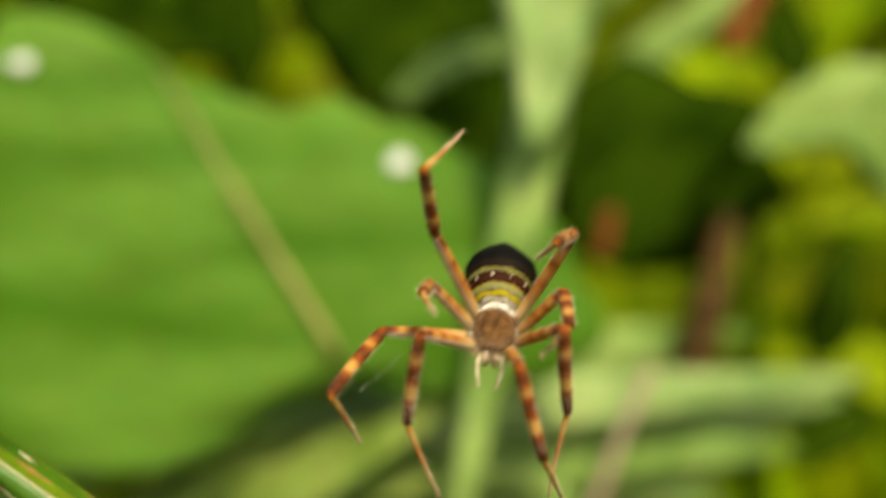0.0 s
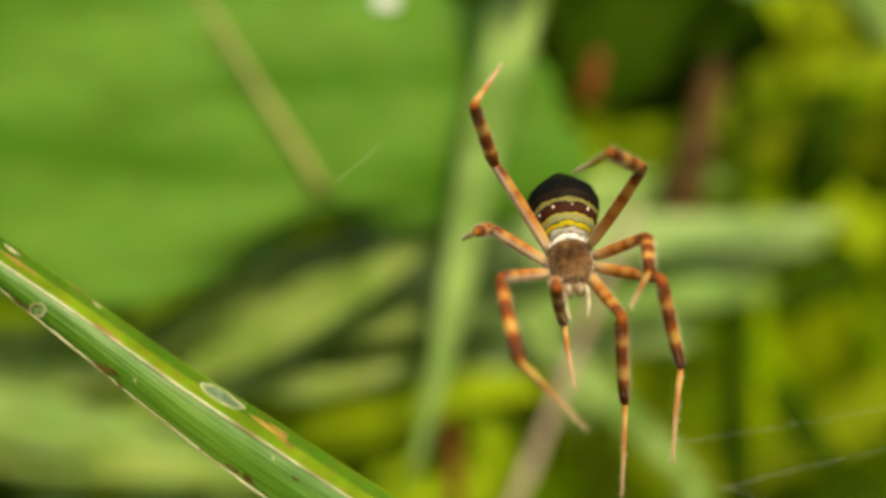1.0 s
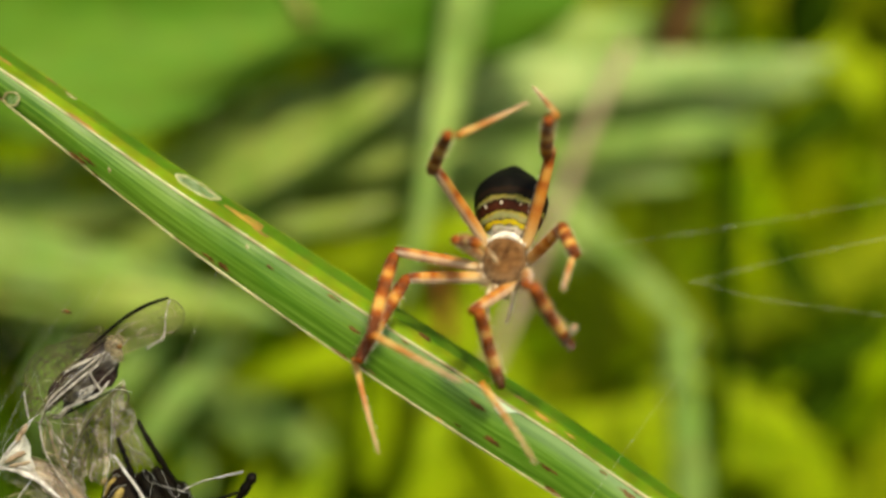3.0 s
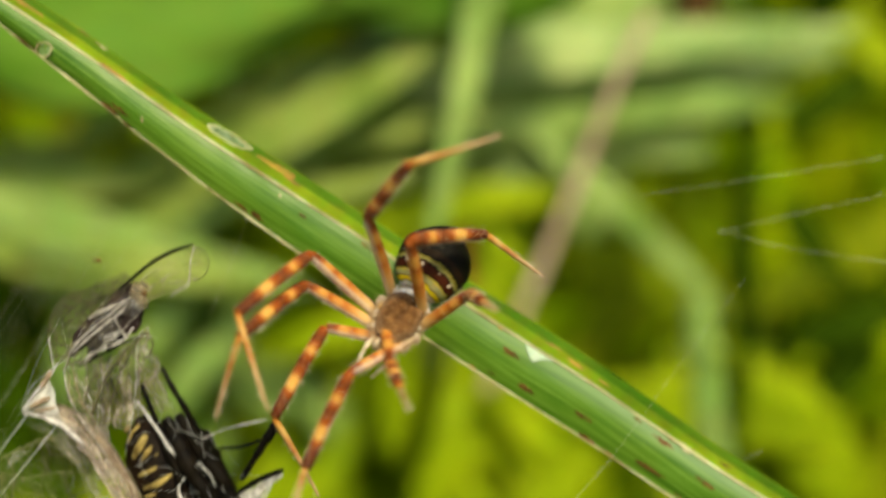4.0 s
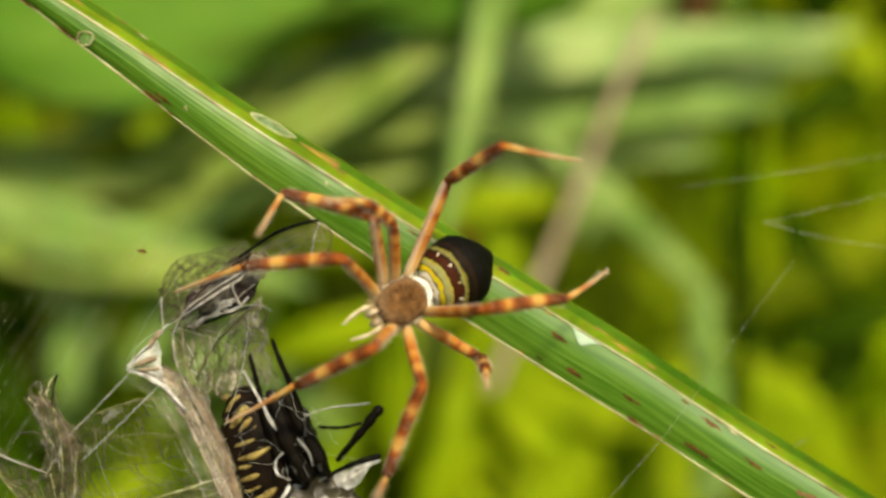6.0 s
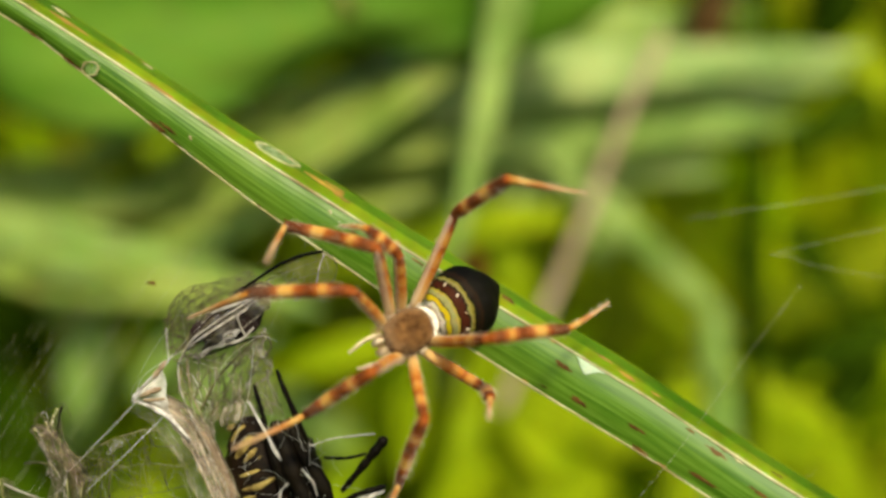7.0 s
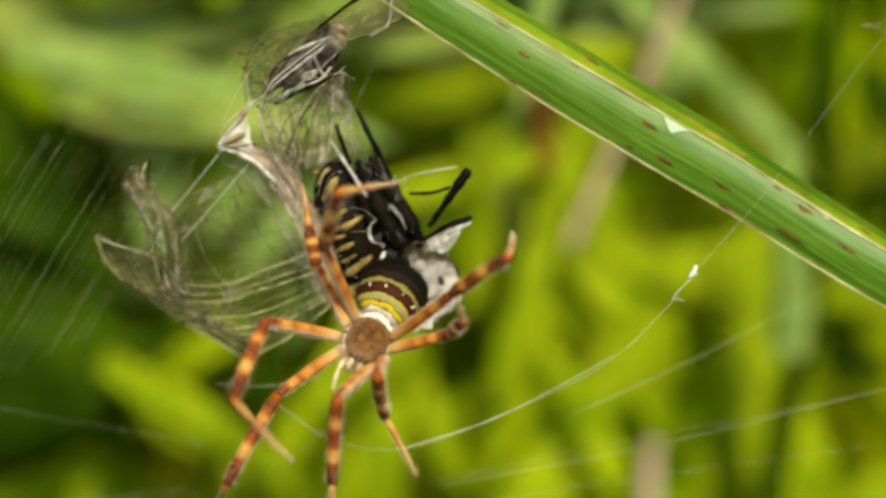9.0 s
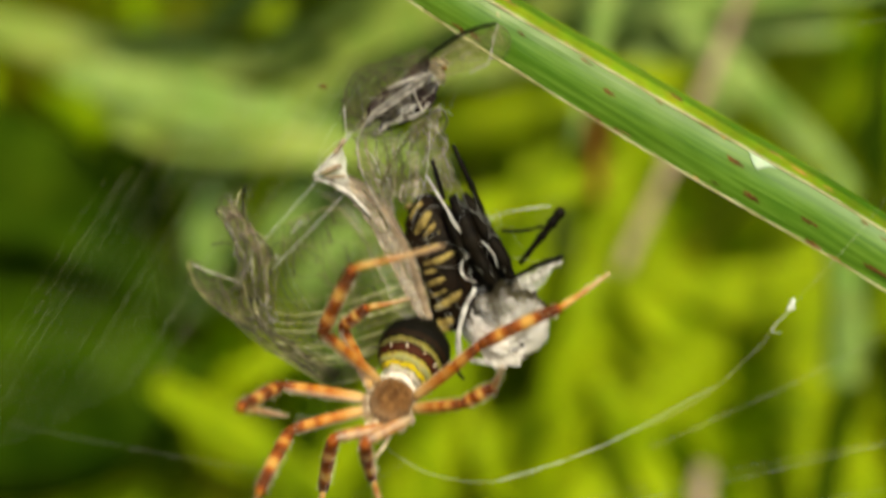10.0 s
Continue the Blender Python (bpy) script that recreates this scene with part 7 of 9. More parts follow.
    walk(legs["R1"][2], [
        (0, pose(0.00623, 0.00728, -0.00461, -151.3, 0.0, 62.3)), (0.3, pose(0.00231, 0.01184, -0.00743, -170.4, 10.0, 65.8)), (0.5, pose(-0.00017, 0.01055, -0.00435, -159.4, -10.9, 60.1)),
        (0.7, pose(0.00137, 0.00679, -0.00456, -133.4, -38.7, 40.2)), (1, pose(0.00130, 0.00326, -0.00378, -78.3, -49.0, -7.4)), (1.3, pose(0.00109, 0.00617, -0.00545, -136.9, -39.9, 31.3)),
        (1.5, pose(0.00134, 0.00669, -0.00559, -133.2, -41.1, 29.7)), (1.7, pose(-0.00010, 0.01182, -0.00526, -158.7, -3.7, 56.1)), (2, pose(0.00417, 0.00959, -0.00633, -132.2, -23.8, 42.0)),
        (2.2, pose(0.00254, 0.00784, -0.00696, -124.4, -13.9, 55.1)), (2.5, pose(0.01218, 0.00677, -0.00391, -158.6, -40.6, 31.8)),
        (2.7, pose(0.01212, 0.00883, -0.00493, -131.9, -32.4, 38.9)), (3.8, pose(0.00870, 0.00898, 0.00442, -104.4, -33.1, 37.2)), (4, pose(0.00967, 0.00973, 0.00279, -148.6, -23.7, 51.5)),
        (4.2, pose(0.00968, 0.00939, 0.00278, -163.9, -3.8, 60.5)), (4.5, pose(0.00966, 0.00943, 0.00279, -175.4, 11.1, 63.2)), (5, pose(0.00729, 0.01293, 0.00344, 175.4, -8.7, 63.2)),
        (5.2, pose(0.00844, 0.01074, -0.00162, 175.1, -20.8, 64.2)), (6.3, pose(0.00860, 0.00995, -0.00274, -178.6, -21.6, 64.3)), (6.5, pose(0.00861, 0.01016, -0.00285, 179.5, -19.3, 64.3)),
        (7, pose(0.00858, 0.01038, -0.00204, 179.9, -16.0, 64.3)), (7.5, pose(0.00471, 0.00611, -0.00501, -180.0, -36.6, 64.3)), (7.7, pose(0.00161, 0.00771, -0.00621, -179.9, 8.1, 64.3)),
        (8, pose(0.00211, 0.00495, -0.00678, -174.9, 10.9, 64.5)), (8.2, pose(0.00235, 0.00952, -0.00589, 173.8, 21.3, 64.4)), (8.5, pose(0.00137, 0.00969, -0.00426, -175.1, 36.1, 64.2)),
        (8.7, pose(0.00272, 0.00948, -0.00411, -171.4, 44.0, 65.4)), (9, pose(0.00485, 0.01275, -0.00920, 171.6, 16.8, 65.3)), (9.5, pose(0.00419, 0.01485, -0.00350, -162.8, 1.5, 64.1)),
        (10, pose(0.00627, 0.01320, -0.00064, 172.8, 15.5, 65.4))])
    walk(legs["R2"][0], [
        (0, pose(0.00195, 0.00045, -0.00045, -88.6, -0.0, -83.5)), (0.3, pose(0.00195, 0.00045, -0.00045, -88.3, -0.0, -83.1)), (0.5, pose(0.00195, 0.00045, -0.00045, -79.9, 1.0, -92.6)),
        (0.7, pose(0.00195, 0.00045, -0.00045, -88.3, -6.1, -31.0)), (1, pose(0.00195, 0.00045, -0.00045, -50.5, -1.8, -42.5)), (1.3, pose(0.00195, 0.00045, -0.00045, -27.2, 12.1, -53.6)),
        (1.5, pose(0.00195, 0.00045, -0.00045, -25.9, 13.7, -54.4)), (1.6, pose(0.00195, 0.00045, -0.00045, -67.2, 18.2, -59.4)), (1.7, pose(0.00195, 0.00045, -0.00045, -109.3, 18.4, -66.3)),
        (2, pose(0.00195, 0.00045, -0.00045, -54.1, 17.6, -60.9)), (2.2, pose(0.00195, 0.00045, -0.00045, -37.1, 11.5, -54.5)), (2.5, pose(0.00195, 0.00045, -0.00045, -70.4, 34.2, -87.0)),
        (2.7, pose(0.00195, 0.00045, -0.00045, -80.3, 33.7, -84.7)), (3.8, pose(0.00195, 0.00045, -0.00045, -61.2, 27.5, -64.3)), (4, pose(0.00195, 0.00045, -0.00045, -66.1, 33.4, -78.1)),
        (4.2, pose(0.00195, 0.00045, -0.00045, -55.5, 28.3, -67.5)), (4.5, pose(0.00195, 0.00045, -0.00045, -45.8, 23.5, -60.9)), (5, pose(0.00195, 0.00045, -0.00045, -35.9, 21.9, -59.4)),
        (5.2, pose(0.00195, 0.00045, -0.00045, -39.9, 22.8, -60.2)), (6.3, pose(0.00195, 0.00045, -0.00045, -43.3, 18.2, -55.9)), (6.5, pose(0.00195, 0.00045, -0.00045, -46.1, 18.6, -56.2)),
        (7, pose(0.00195, 0.00045, -0.00045, -42.7, 16.9, -54.5)), (7.5, pose(0.00195, 0.00045, -0.00045, -47.3, 17.8, -55.5)), (7.7, pose(0.00195, 0.00045, -0.00045, -25.2, 1.6, -43.5)),
        (8, pose(0.00195, 0.00045, -0.00045, -58.7, 13.7, -54.4)), (8.2, pose(0.00195, 0.00045, -0.00045, -28.7, -0.4, -41.0)), (8.5, pose(0.00195, 0.00045, -0.00045, -59.8, -2.2, -39.2)),
        (8.7, pose(0.00195, 0.00045, -0.00045, -107.6, -0.7, -52.7)), (9, pose(0.00195, 0.00045, -0.00045, -76.2, -0.9, -58.0)), (9.5, pose(0.00195, 0.00045, -0.00045, -97.2, -0.3, -68.3)),
        (10, pose(0.00195, 0.00045, -0.00045, -96.0, -1.0, -74.1))])
    walk(legs["R2"][1], [
        (0, pose(0.00930, 0.00128, -0.00026, -88.1, -0.0, -20.1)), (0.3, pose(0.00929, 0.00134, -0.00023, -92.1, -0.0, -37.8)), (0.5, pose(0.00923, 0.00009, 0.00085, -68.2, 2.0, -49.3)),
        (0.7, pose(0.00574, 0.00680, -0.00023, -107.5, -0.0, 0.5)), (1, pose(0.00570, 0.00476, 0.00426, -92.9, 1.0, 6.0)), (1.3, pose(0.00549, 0.00135, 0.00599, -104.6, 0.5, 2.8)),
        (1.5, pose(0.00549, 0.00105, 0.00602, -87.9, -3.3, -30.1)), (1.7, pose(0.00804, 0.00396, -0.00277, -100.5, -0.8, 2.1)), (2, pose(0.00783, 0.00221, 0.00369, -102.9, -4.2, -13.8)),
        (2.2, pose(0.00627, 0.00208, 0.00533, -101.8, -5.4, -19.4)), (2.5, pose(0.00899, -0.00058, 0.00160, -121.8, -3.9, -15.7)), (2.7, pose(0.00928, 0.00043, 0.00059, -103.7, 1.8, -2.3)),
        (3.8, pose(0.00851, 0.00178, 0.00271, -81.5, 1.3, -12.1)), (4, pose(0.00891, 0.00023, 0.00205, -81.7, 1.4, -12.8)), (4.2, pose(0.00835, 0.00094, 0.00324, -131.5, 0.6, -15.5)),
        (4.5, pose(0.00759, 0.00123, 0.00428, -136.0, -19.2, -36.1)), (5, pose(0.00682, 0.00073, 0.00512, -141.9, -23.6, -40.3)), (5.2, pose(0.00717, 0.00090, 0.00478, -139.0, -22.9, -39.7)),
        (6.3, pose(0.00709, 0.00191, 0.00467, -142.4, -22.8, -39.6)), (6.5, pose(0.00729, 0.00206, 0.00442, -144.0, -22.9, -39.6)), (7, pose(0.00695, 0.00208, 0.00476, -138.9, -21.7, -38.6)),
        (7.5, pose(0.00730, 0.00227, 0.00432, -129.2, -42.3, -63.1)), (7.7, pose(0.00425, 0.00260, 0.00624, -176.1, -34.2, -57.8)), (8, pose(0.00762, 0.00339, 0.00328, 178.7, -38.3, -57.9)),
        (8.2, pose(0.00425, 0.00316, 0.00604, -178.6, -44.2, -58.0)), (8.5, pose(0.00588, 0.00550, 0.00326, -160.3, -3.4, -49.9)), (8.6, pose(0.00673, 0.00510, 0.00029, -131.4, 23.3, -31.8)),
        (8.7, pose(0.00758, 0.00470, -0.00268, -88.7, 34.6, 2.6)), (9, pose(0.00803, 0.00428, 0.00131, -88.2, 34.5, 8.1)), (9.5, pose(0.00877, 0.00316, -0.00138, -46.7, 27.6, 27.2)),
        (10, pose(0.00903, 0.00245, -0.00122, -50.8, 36.4, 15.5))])
    walk(legs["R2"][2], [
        (0, pose(0.01223, 0.00931, 0.00002, -159.5, -0.0, 123.0)), (0.3, pose(0.01453, 0.00809, -0.00054, -164.4, 34.2, 134.4)), (0.5, pose(0.01531, 0.00519, 0.00402, -166.2, 49.8, 139.9)),
        (0.7, pose(0.00567, 0.01496, -0.00280, -169.0, 6.7, 129.4)), (1, pose(0.00480, 0.01325, 0.00382, -161.5, -34.9, 118.4)), (1.3, pose(0.00507, 0.00961, 0.00382, -149.7, -7.0, 131.7)),
        (1.5, pose(0.00976, 0.00846, 0.00633, 173.8, 9.7, 135.3)), (1.7, pose(0.00775, 0.01237, -0.00432, -146.8, -37.5, 124.0)), (2, pose(0.00995, 0.01027, 0.00178, -171.1, -50.9, 116.8)),
        (2.2, pose(0.00920, 0.00992, 0.00360, -172.8, -15.3, 122.7)), (2.5, pose(0.01125, 0.00634, -0.00290, -135.6, -54.9, 100.1)),
        (2.7, pose(0.00954, 0.00874, -0.00144, -108.3, -57.0, 94.1)), (3.8, pose(0.01031, 0.01004, 0.00398, -117.6, -64.2, 60.3)), (4, pose(0.01081, 0.00848, 0.00329, -117.6, -60.2, 76.8)),
        (4.2, pose(0.01001, 0.00713, -0.00242, -42.6, -54.7, 23.4)), (4.5, pose(0.01272, 0.00484, -0.00153, -58.3, -48.7, 11.6)), (5, pose(0.01228, 0.00302, -0.00105, -52.7, -40.2, -5.6)),
        (5.2, pose(0.01268, 0.00362, -0.00117, -48.8, -39.3, -6.9)), (6.3, pose(0.01244, 0.00426, -0.00158, -47.3, -39.7, -6.3)), (6.5, pose(0.01256, 0.00421, -0.00196, -47.2, -38.9, -7.4)),
        (7, pose(0.01231, 0.00499, -0.00123, -42.0, -37.3, -9.5)), (7.5, pose(0.01486, 0.00201, 0.00032, -33.6, -10.8, -31.6)), (7.7, pose(0.00730, -0.00115, -0.00081, -73.1, -4.2, -40.5)),
        (8, pose(0.01026, -0.00120, -0.00343, -55.8, -13.8, -20.3)), (8.2, pose(0.00758, -0.00178, -0.00009, -53.1, -9.2, -26.8)),
        (8.35, pose(0.00799, 0.00261, -0.00243, -95.3, -10.4, -22.8)), (8.5, pose(0.00840, 0.00699, -0.00477, -137.5, -8.5, -19.0)),
        (8.7, pose(0.00730, 0.01325, -0.00252, 166.5, 11.1, -13.9)), (9, pose(0.00697, 0.01277, 0.00154, 152.1, 45.5, -28.4)), (9.5, pose(0.00835, 0.00994, 0.00382, 141.8, 23.8, -11.5)),
        (10, pose(0.01036, 0.00969, 0.00313, 133.8, 22.5, -10.2))])
    walk(legs["R3"][0], [
        (0, pose(0.00195, -0.00075, -0.00045, -38.4, -0.0, -81.9)), (0.3, pose(0.00195, -0.00075, -0.00045, -66.9, 14.7, -101.2)), (0.5, pose(0.00195, -0.00075, -0.00045, -47.4, 2.0, -81.5)),
        (0.7, pose(0.00195, -0.00075, -0.00045, -37.4, 12.3, -90.9)), (1, pose(0.00195, -0.00075, -0.00045, -43.6, 9.8, -88.7)), (1.3, pose(0.00195, -0.00075, -0.00045, -36.6, 6.8, -86.2)),
        (1.5, pose(0.00195, -0.00075, -0.00045, -35.6, 13.4, -91.1)), (1.7, pose(0.00195, -0.00075, -0.00045, -38.4, 8.7, -87.4)), (2, pose(0.00195, -0.00075, -0.00045, -57.1, -9.8, -67.4)),
        (2.2, pose(0.00195, -0.00075, -0.00045, -55.7, -10.4, -66.5)), (2.5, pose(0.00195, -0.00075, -0.00045, -54.5, -3.9, -75.8)),
        (2.7, pose(0.00195, -0.00075, -0.00045, -45.8, -6.0, -73.2)), (3.25, pose(0.00195, -0.00075, -0.00045, -13.8, -28.9, -59.6)),
        (3.8, pose(0.00195, -0.00075, -0.00045, 24.7, -55.1, -63.0)), (4, pose(0.00195, -0.00075, -0.00045, 22.1, -72.5, -79.9)),
        (4.2, pose(0.00195, -0.00075, -0.00045, -13.7, -67.2, -78.8)), (4.5, pose(0.00195, -0.00075, -0.00045, -11.8, -18.2, -93.3)),
        (5, pose(0.00195, -0.00075, -0.00045, -33.3, -8.0, -97.7)), (5.2, pose(0.00195, -0.00075, -0.00045, -39.0, -10.7, -95.7)),
        (6.3, pose(0.00195, -0.00075, -0.00045, -40.0, -11.9, -94.7)), (6.5, pose(0.00195, -0.00075, -0.00045, -42.1, -12.5, -94.2)),
        (7, pose(0.00195, -0.00075, -0.00045, -39.4, -13.4, -93.4)), (7.5, pose(0.00195, -0.00075, -0.00045, -40.5, -10.6, -95.8)),
        (7.7, pose(0.00195, -0.00075, -0.00045, -32.8, -12.8, -94.1)), (8, pose(0.00195, -0.00075, -0.00045, -64.6, -21.5, -83.8)),
        (8.2, pose(0.00195, -0.00075, -0.00045, -47.3, -21.9, -83.1)), (8.5, pose(0.00195, -0.00075, -0.00045, -37.0, -18.6, -86.2)),
        (8.7, pose(0.00195, -0.00075, -0.00045, -72.9, -4.4, -106.6)), (9, pose(0.00195, -0.00075, -0.00045, -54.8, -3.0, -109.6)),
        (9.5, pose(0.00195, -0.00075, -0.00045, -69.7, -0.7, -113.9)), (10, pose(0.00195, -0.00075, -0.00045, -49.0, -3.2, -109.7))])
    walk(legs["R3"][1], [
        (0, pose(0.00570, -0.00022, 0.00434, -60.6, -0.0, -7.1)), (0.3, pose(0.00734, -0.00243, 0.00186, -45.8, 5.7, -14.7)), (0.5, pose(0.00642, -0.00023, 0.00368, -103.6, 4.6, -10.6)),
        (0.7, pose(0.00564, -0.00184, 0.00429, -78.4, 4.6, -12.4)), (1, pose(0.00618, -0.00141, 0.00391, -49.5, 6.0, -15.3)), (1.3, pose(0.00562, -0.00109, 0.00442, -64.3, 4.5, -13.1)),
        (1.5, pose(0.00549, -0.00197, 0.00438, -71.3, 10.8, -28.3)), (1.7, pose(0.00577, -0.00130, 0.00428, -78.3, 4.8, -6.4)), (2, pose(0.00646, 0.00174, 0.00282, -56.5, 7.4, -12.7)),
        (2.2, pose(0.00633, 0.00183, 0.00294, -58.6, 3.2, -6.1)), (2.5, pose(0.00671, 0.00070, 0.00309, -50.8, -7.1, 8.4)), (2.7, pose(0.00602, 0.00094, 0.00378, -45.0, -12.8, 14.8)),
        (3.8, pose(-0.00239, 0.00214, 0.00273, -42.5, -17.8, 19.7)), (4, pose(-0.00126, 0.00416, 0.00125, -48.8, -18.0, 19.9)), (4.2, pose(0.00231, 0.00489, 0.00185, -77.5, -17.1, 18.1)),
        (4.5, pose(0.00331, 0.00104, 0.00523, -31.2, 1.3, -7.3)), (4.75, pose(0.00434, 0.00027, 0.00491, -56.1, 28.4, -33.3)), (5, pose(0.00537, -0.00049, 0.00460, -98.0, 37.1, -76.3)),
        (5.2, pose(0.00586, -0.00026, 0.00421, -78.9, 36.6, -52.7)), (6.3, pose(0.00594, -0.00011, 0.00412, -63.1, 30.5, -31.4)), (6.5, pose(0.00610, -0.00007, 0.00397, -67.5, 31.3, -33.5)),
        (7, pose(0.00589, 0.00011, 0.00414, -87.5, 36.1, -59.3)), (7.5, pose(0.00598, -0.00030, 0.00411, -68.6, 41.0, -88.4)), (7.7, pose(0.00533, 0.00015, 0.00456, -54.7, 42.2, -91.1)),
        (8, pose(0.00733, 0.00080, 0.00198, -70.8, 25.8, -54.2)), (8.2, pose(0.00622, 0.00132, 0.00339, -58.6, 33.5, -72.8)), (8.5, pose(0.00551, 0.00105, 0.00417, -90.3, 35.4, -81.4)),
        (8.7, pose(0.00758, -0.00229, 0.00134, -64.7, 37.0, -89.8)), (9, pose(0.00671, -0.00225, 0.00307, -39.6, 38.3, -92.1)), (9.5, pose(0.00720, -0.00304, 0.00167, 21.7, -11.1, -84.3)),
        (10, pose(0.00636, -0.00209, 0.00355, 24.8, 2.4, -78.5))])
    walk(legs["R3"][2], [
        (0, pose(0.00606, 0.00264, 0.00596, -73.8, 0.0, 24.5)), (0.3, pose(0.00817, -0.00021, 0.00415, -49.8, 10.4, 5.3)), (0.4, pose(0.00756, 0.00136, 0.00353, -87.5, 6.3, 15.7)),
        (0.5, pose(0.00695, 0.00293, 0.00291, -125.2, 9.4, 26.3)), (0.7, pose(0.00638, 0.00131, 0.00495, -142.1, 11.8, 28.8)), (0.85, pose(0.00672, 0.00113, 0.00549, 177.0, 1.2, 25.5)),
        (1, pose(0.00706, 0.00096, 0.00604, 136.1, -9.0, 29.9)), (1.3, pose(0.00640, 0.00179, 0.00584, 148.5, 3.1, 20.6)), (1.5, pose(0.00714, 0.00069, 0.00542, 156.3, -1.3, 22.9)),
        (1.7, pose(0.00619, 0.00191, 0.00494, -139.0, 36.6, 28.8)), (2, pose(0.00730, 0.00437, 0.00463, 154.1, 19.8, 26.3)), (2.2, pose(0.00672, 0.00462, 0.00466, 146.6, 42.8, 11.2)),
        (2.5, pose(0.00608, 0.00320, 0.00516, 156.4, 37.3, 15.1)), (2.7, pose(0.00492, 0.00307, 0.00605, 165.5, 33.4, 16.7)), (3.8, pose(-0.00384, 0.00399, 0.00504, -172.1, 24.0, 17.4)),
        (4, pose(-0.00274, 0.00626, 0.00332, -165.7, 31.5, 19.0)), (4.2, pose(0.00110, 0.00789, 0.00253, -162.1, 12.0, 13.0)), (4.5, pose(0.00359, 0.00272, 0.00805, 177.8, 30.9, 15.8)),
        (4.75, pose(0.00603, 0.00164, 0.00614, -156.1, -5.7, 8.7)), (5, pose(0.00848, 0.00055, 0.00423, -119.0, -33.7, -17.8)), (5.2, pose(0.00867, 0.00140, 0.00472, -128.8, -30.7, -12.5)),
        (6.3, pose(0.00812, 0.00200, 0.00541, -119.0, -33.5, -17.5)), (6.5, pose(0.00833, 0.00211, 0.00505, -121.2, -33.1, -16.6)), (7, pose(0.00877, 0.00172, 0.00426, -174.1, -24.3, -10.2)),
        (7.25, pose(0.00892, 0.00036, 0.00464, -166.4, -63.4, -19.4)), (7.5, pose(0.00908, -0.00100, 0.00502, -24.5, -75.0, -162.4)),
        (7.7, pose(0.00799, -0.00118, 0.00597, -22.6, -62.6, -177.3)), (8, pose(0.01014, 0.00224, 0.00296, -18.2, -76.8, -162.2)), (8.2, pose(0.00919, 0.00125, 0.00482, -21.8, -55.0, 178.7)),
        (8.5, pose(0.00877, 0.00155, 0.00416, -153.6, -65.2, -26.9)), (8.7, pose(0.01057, -0.00313, 0.00247, -60.0, -80.1, -137.3)),
        (9, pose(0.00875, -0.00390, 0.00506, -20.0, -47.0, 166.2)), (9.25, pose(0.00734, -0.00324, 0.00487, -18.4, -7.7, 151.2)), (9.5, pose(0.00592, -0.00258, 0.00468, -27.6, 30.5, 135.0)),
        (10, pose(0.00503, -0.00249, 0.00655, -59.8, 31.0, 134.5))])
    walk(legs["R4"][0], [
        (0, pose(0.00155, -0.00175, -0.00035, -28.3, -0.0, -101.7)), (0.3, pose(0.00155, -0.00175, -0.00035, -29.1, 10.3, -107.3)),
        (0.5, pose(0.00155, -0.00175, -0.00035, -34.6, 19.4, -113.1)), (0.7, pose(0.00155, -0.00175, -0.00035, -39.8, 26.0, -118.5)),
        (1, pose(0.00155, -0.00175, -0.00035, -32.0, 18.2, -112.5)), (1.3, pose(0.00155, -0.00175, -0.00035, -39.3, 24.6, -117.4)),
        (1.5, pose(0.00155, -0.00175, -0.00035, -38.3, 27.7, -120.2)), (1.7, pose(0.00155, -0.00175, -0.00035, -37.7, 25.8, -118.5)),
        (2, pose(0.00155, -0.00175, -0.00035, -49.8, -10.6, -84.9)), (2.2, pose(0.00155, -0.00175, -0.00035, -47.7, -8.4, -87.5)),
        (2.5, pose(0.00155, -0.00175, -0.00035, -42.1, -1.9, -94.0)), (2.7, pose(0.00155, -0.00175, -0.00035, -40.4, 1.2, -96.7)),
        (3.8, pose(0.00155, -0.00175, -0.00035, -12.7, 13.2, -102.7)), (4, pose(0.00155, -0.00175, -0.00035, -32.3, 1.4, -97.8)), (4.2, pose(0.00155, -0.00175, -0.00035, -33.4, 6.6, -101.2)),
        (4.5, pose(0.00155, -0.00175, -0.00035, -35.1, 12.5, -105.2)), (5, pose(0.00155, -0.00175, -0.00035, -53.8, 25.6, -118.7)),
        (5.2, pose(0.00155, -0.00175, -0.00035, -54.7, 24.9, -117.7)), (6.3, pose(0.00155, -0.00175, -0.00035, -43.9, 18.1, -109.2)),
        (6.5, pose(0.00155, -0.00175, -0.00035, -47.2, 19.6, -110.8)), (7, pose(0.00155, -0.00175, -0.00035, -38.8, 13.9, -105.3)),
        (7.5, pose(0.00155, -0.00175, -0.00035, -28.5, 17.3, -107.6)), (7.7, pose(0.00155, -0.00175, -0.00035, -29.1, -4.6, -95.6)),
        (8, pose(0.00155, -0.00175, -0.00035, -34.9, 2.7, -100.2)), (8.2, pose(0.00155, -0.00175, -0.00035, -23.6, -10.0, -93.1)),
        (8.5, pose(0.00155, -0.00175, -0.00035, -24.3, -12.0, -92.1)), (8.7, pose(0.00155, -0.00175, -0.00035, -31.6, -4.2, -96.3)),
        (9, pose(0.00155, -0.00175, -0.00035, -32.8, -11.9, -91.4)), (9.5, pose(0.00155, -0.00175, -0.00035, -36.8, -5.7, -95.8)),
        (10, pose(0.00155, -0.00175, -0.00035, -42.5, -22.1, -81.9))])
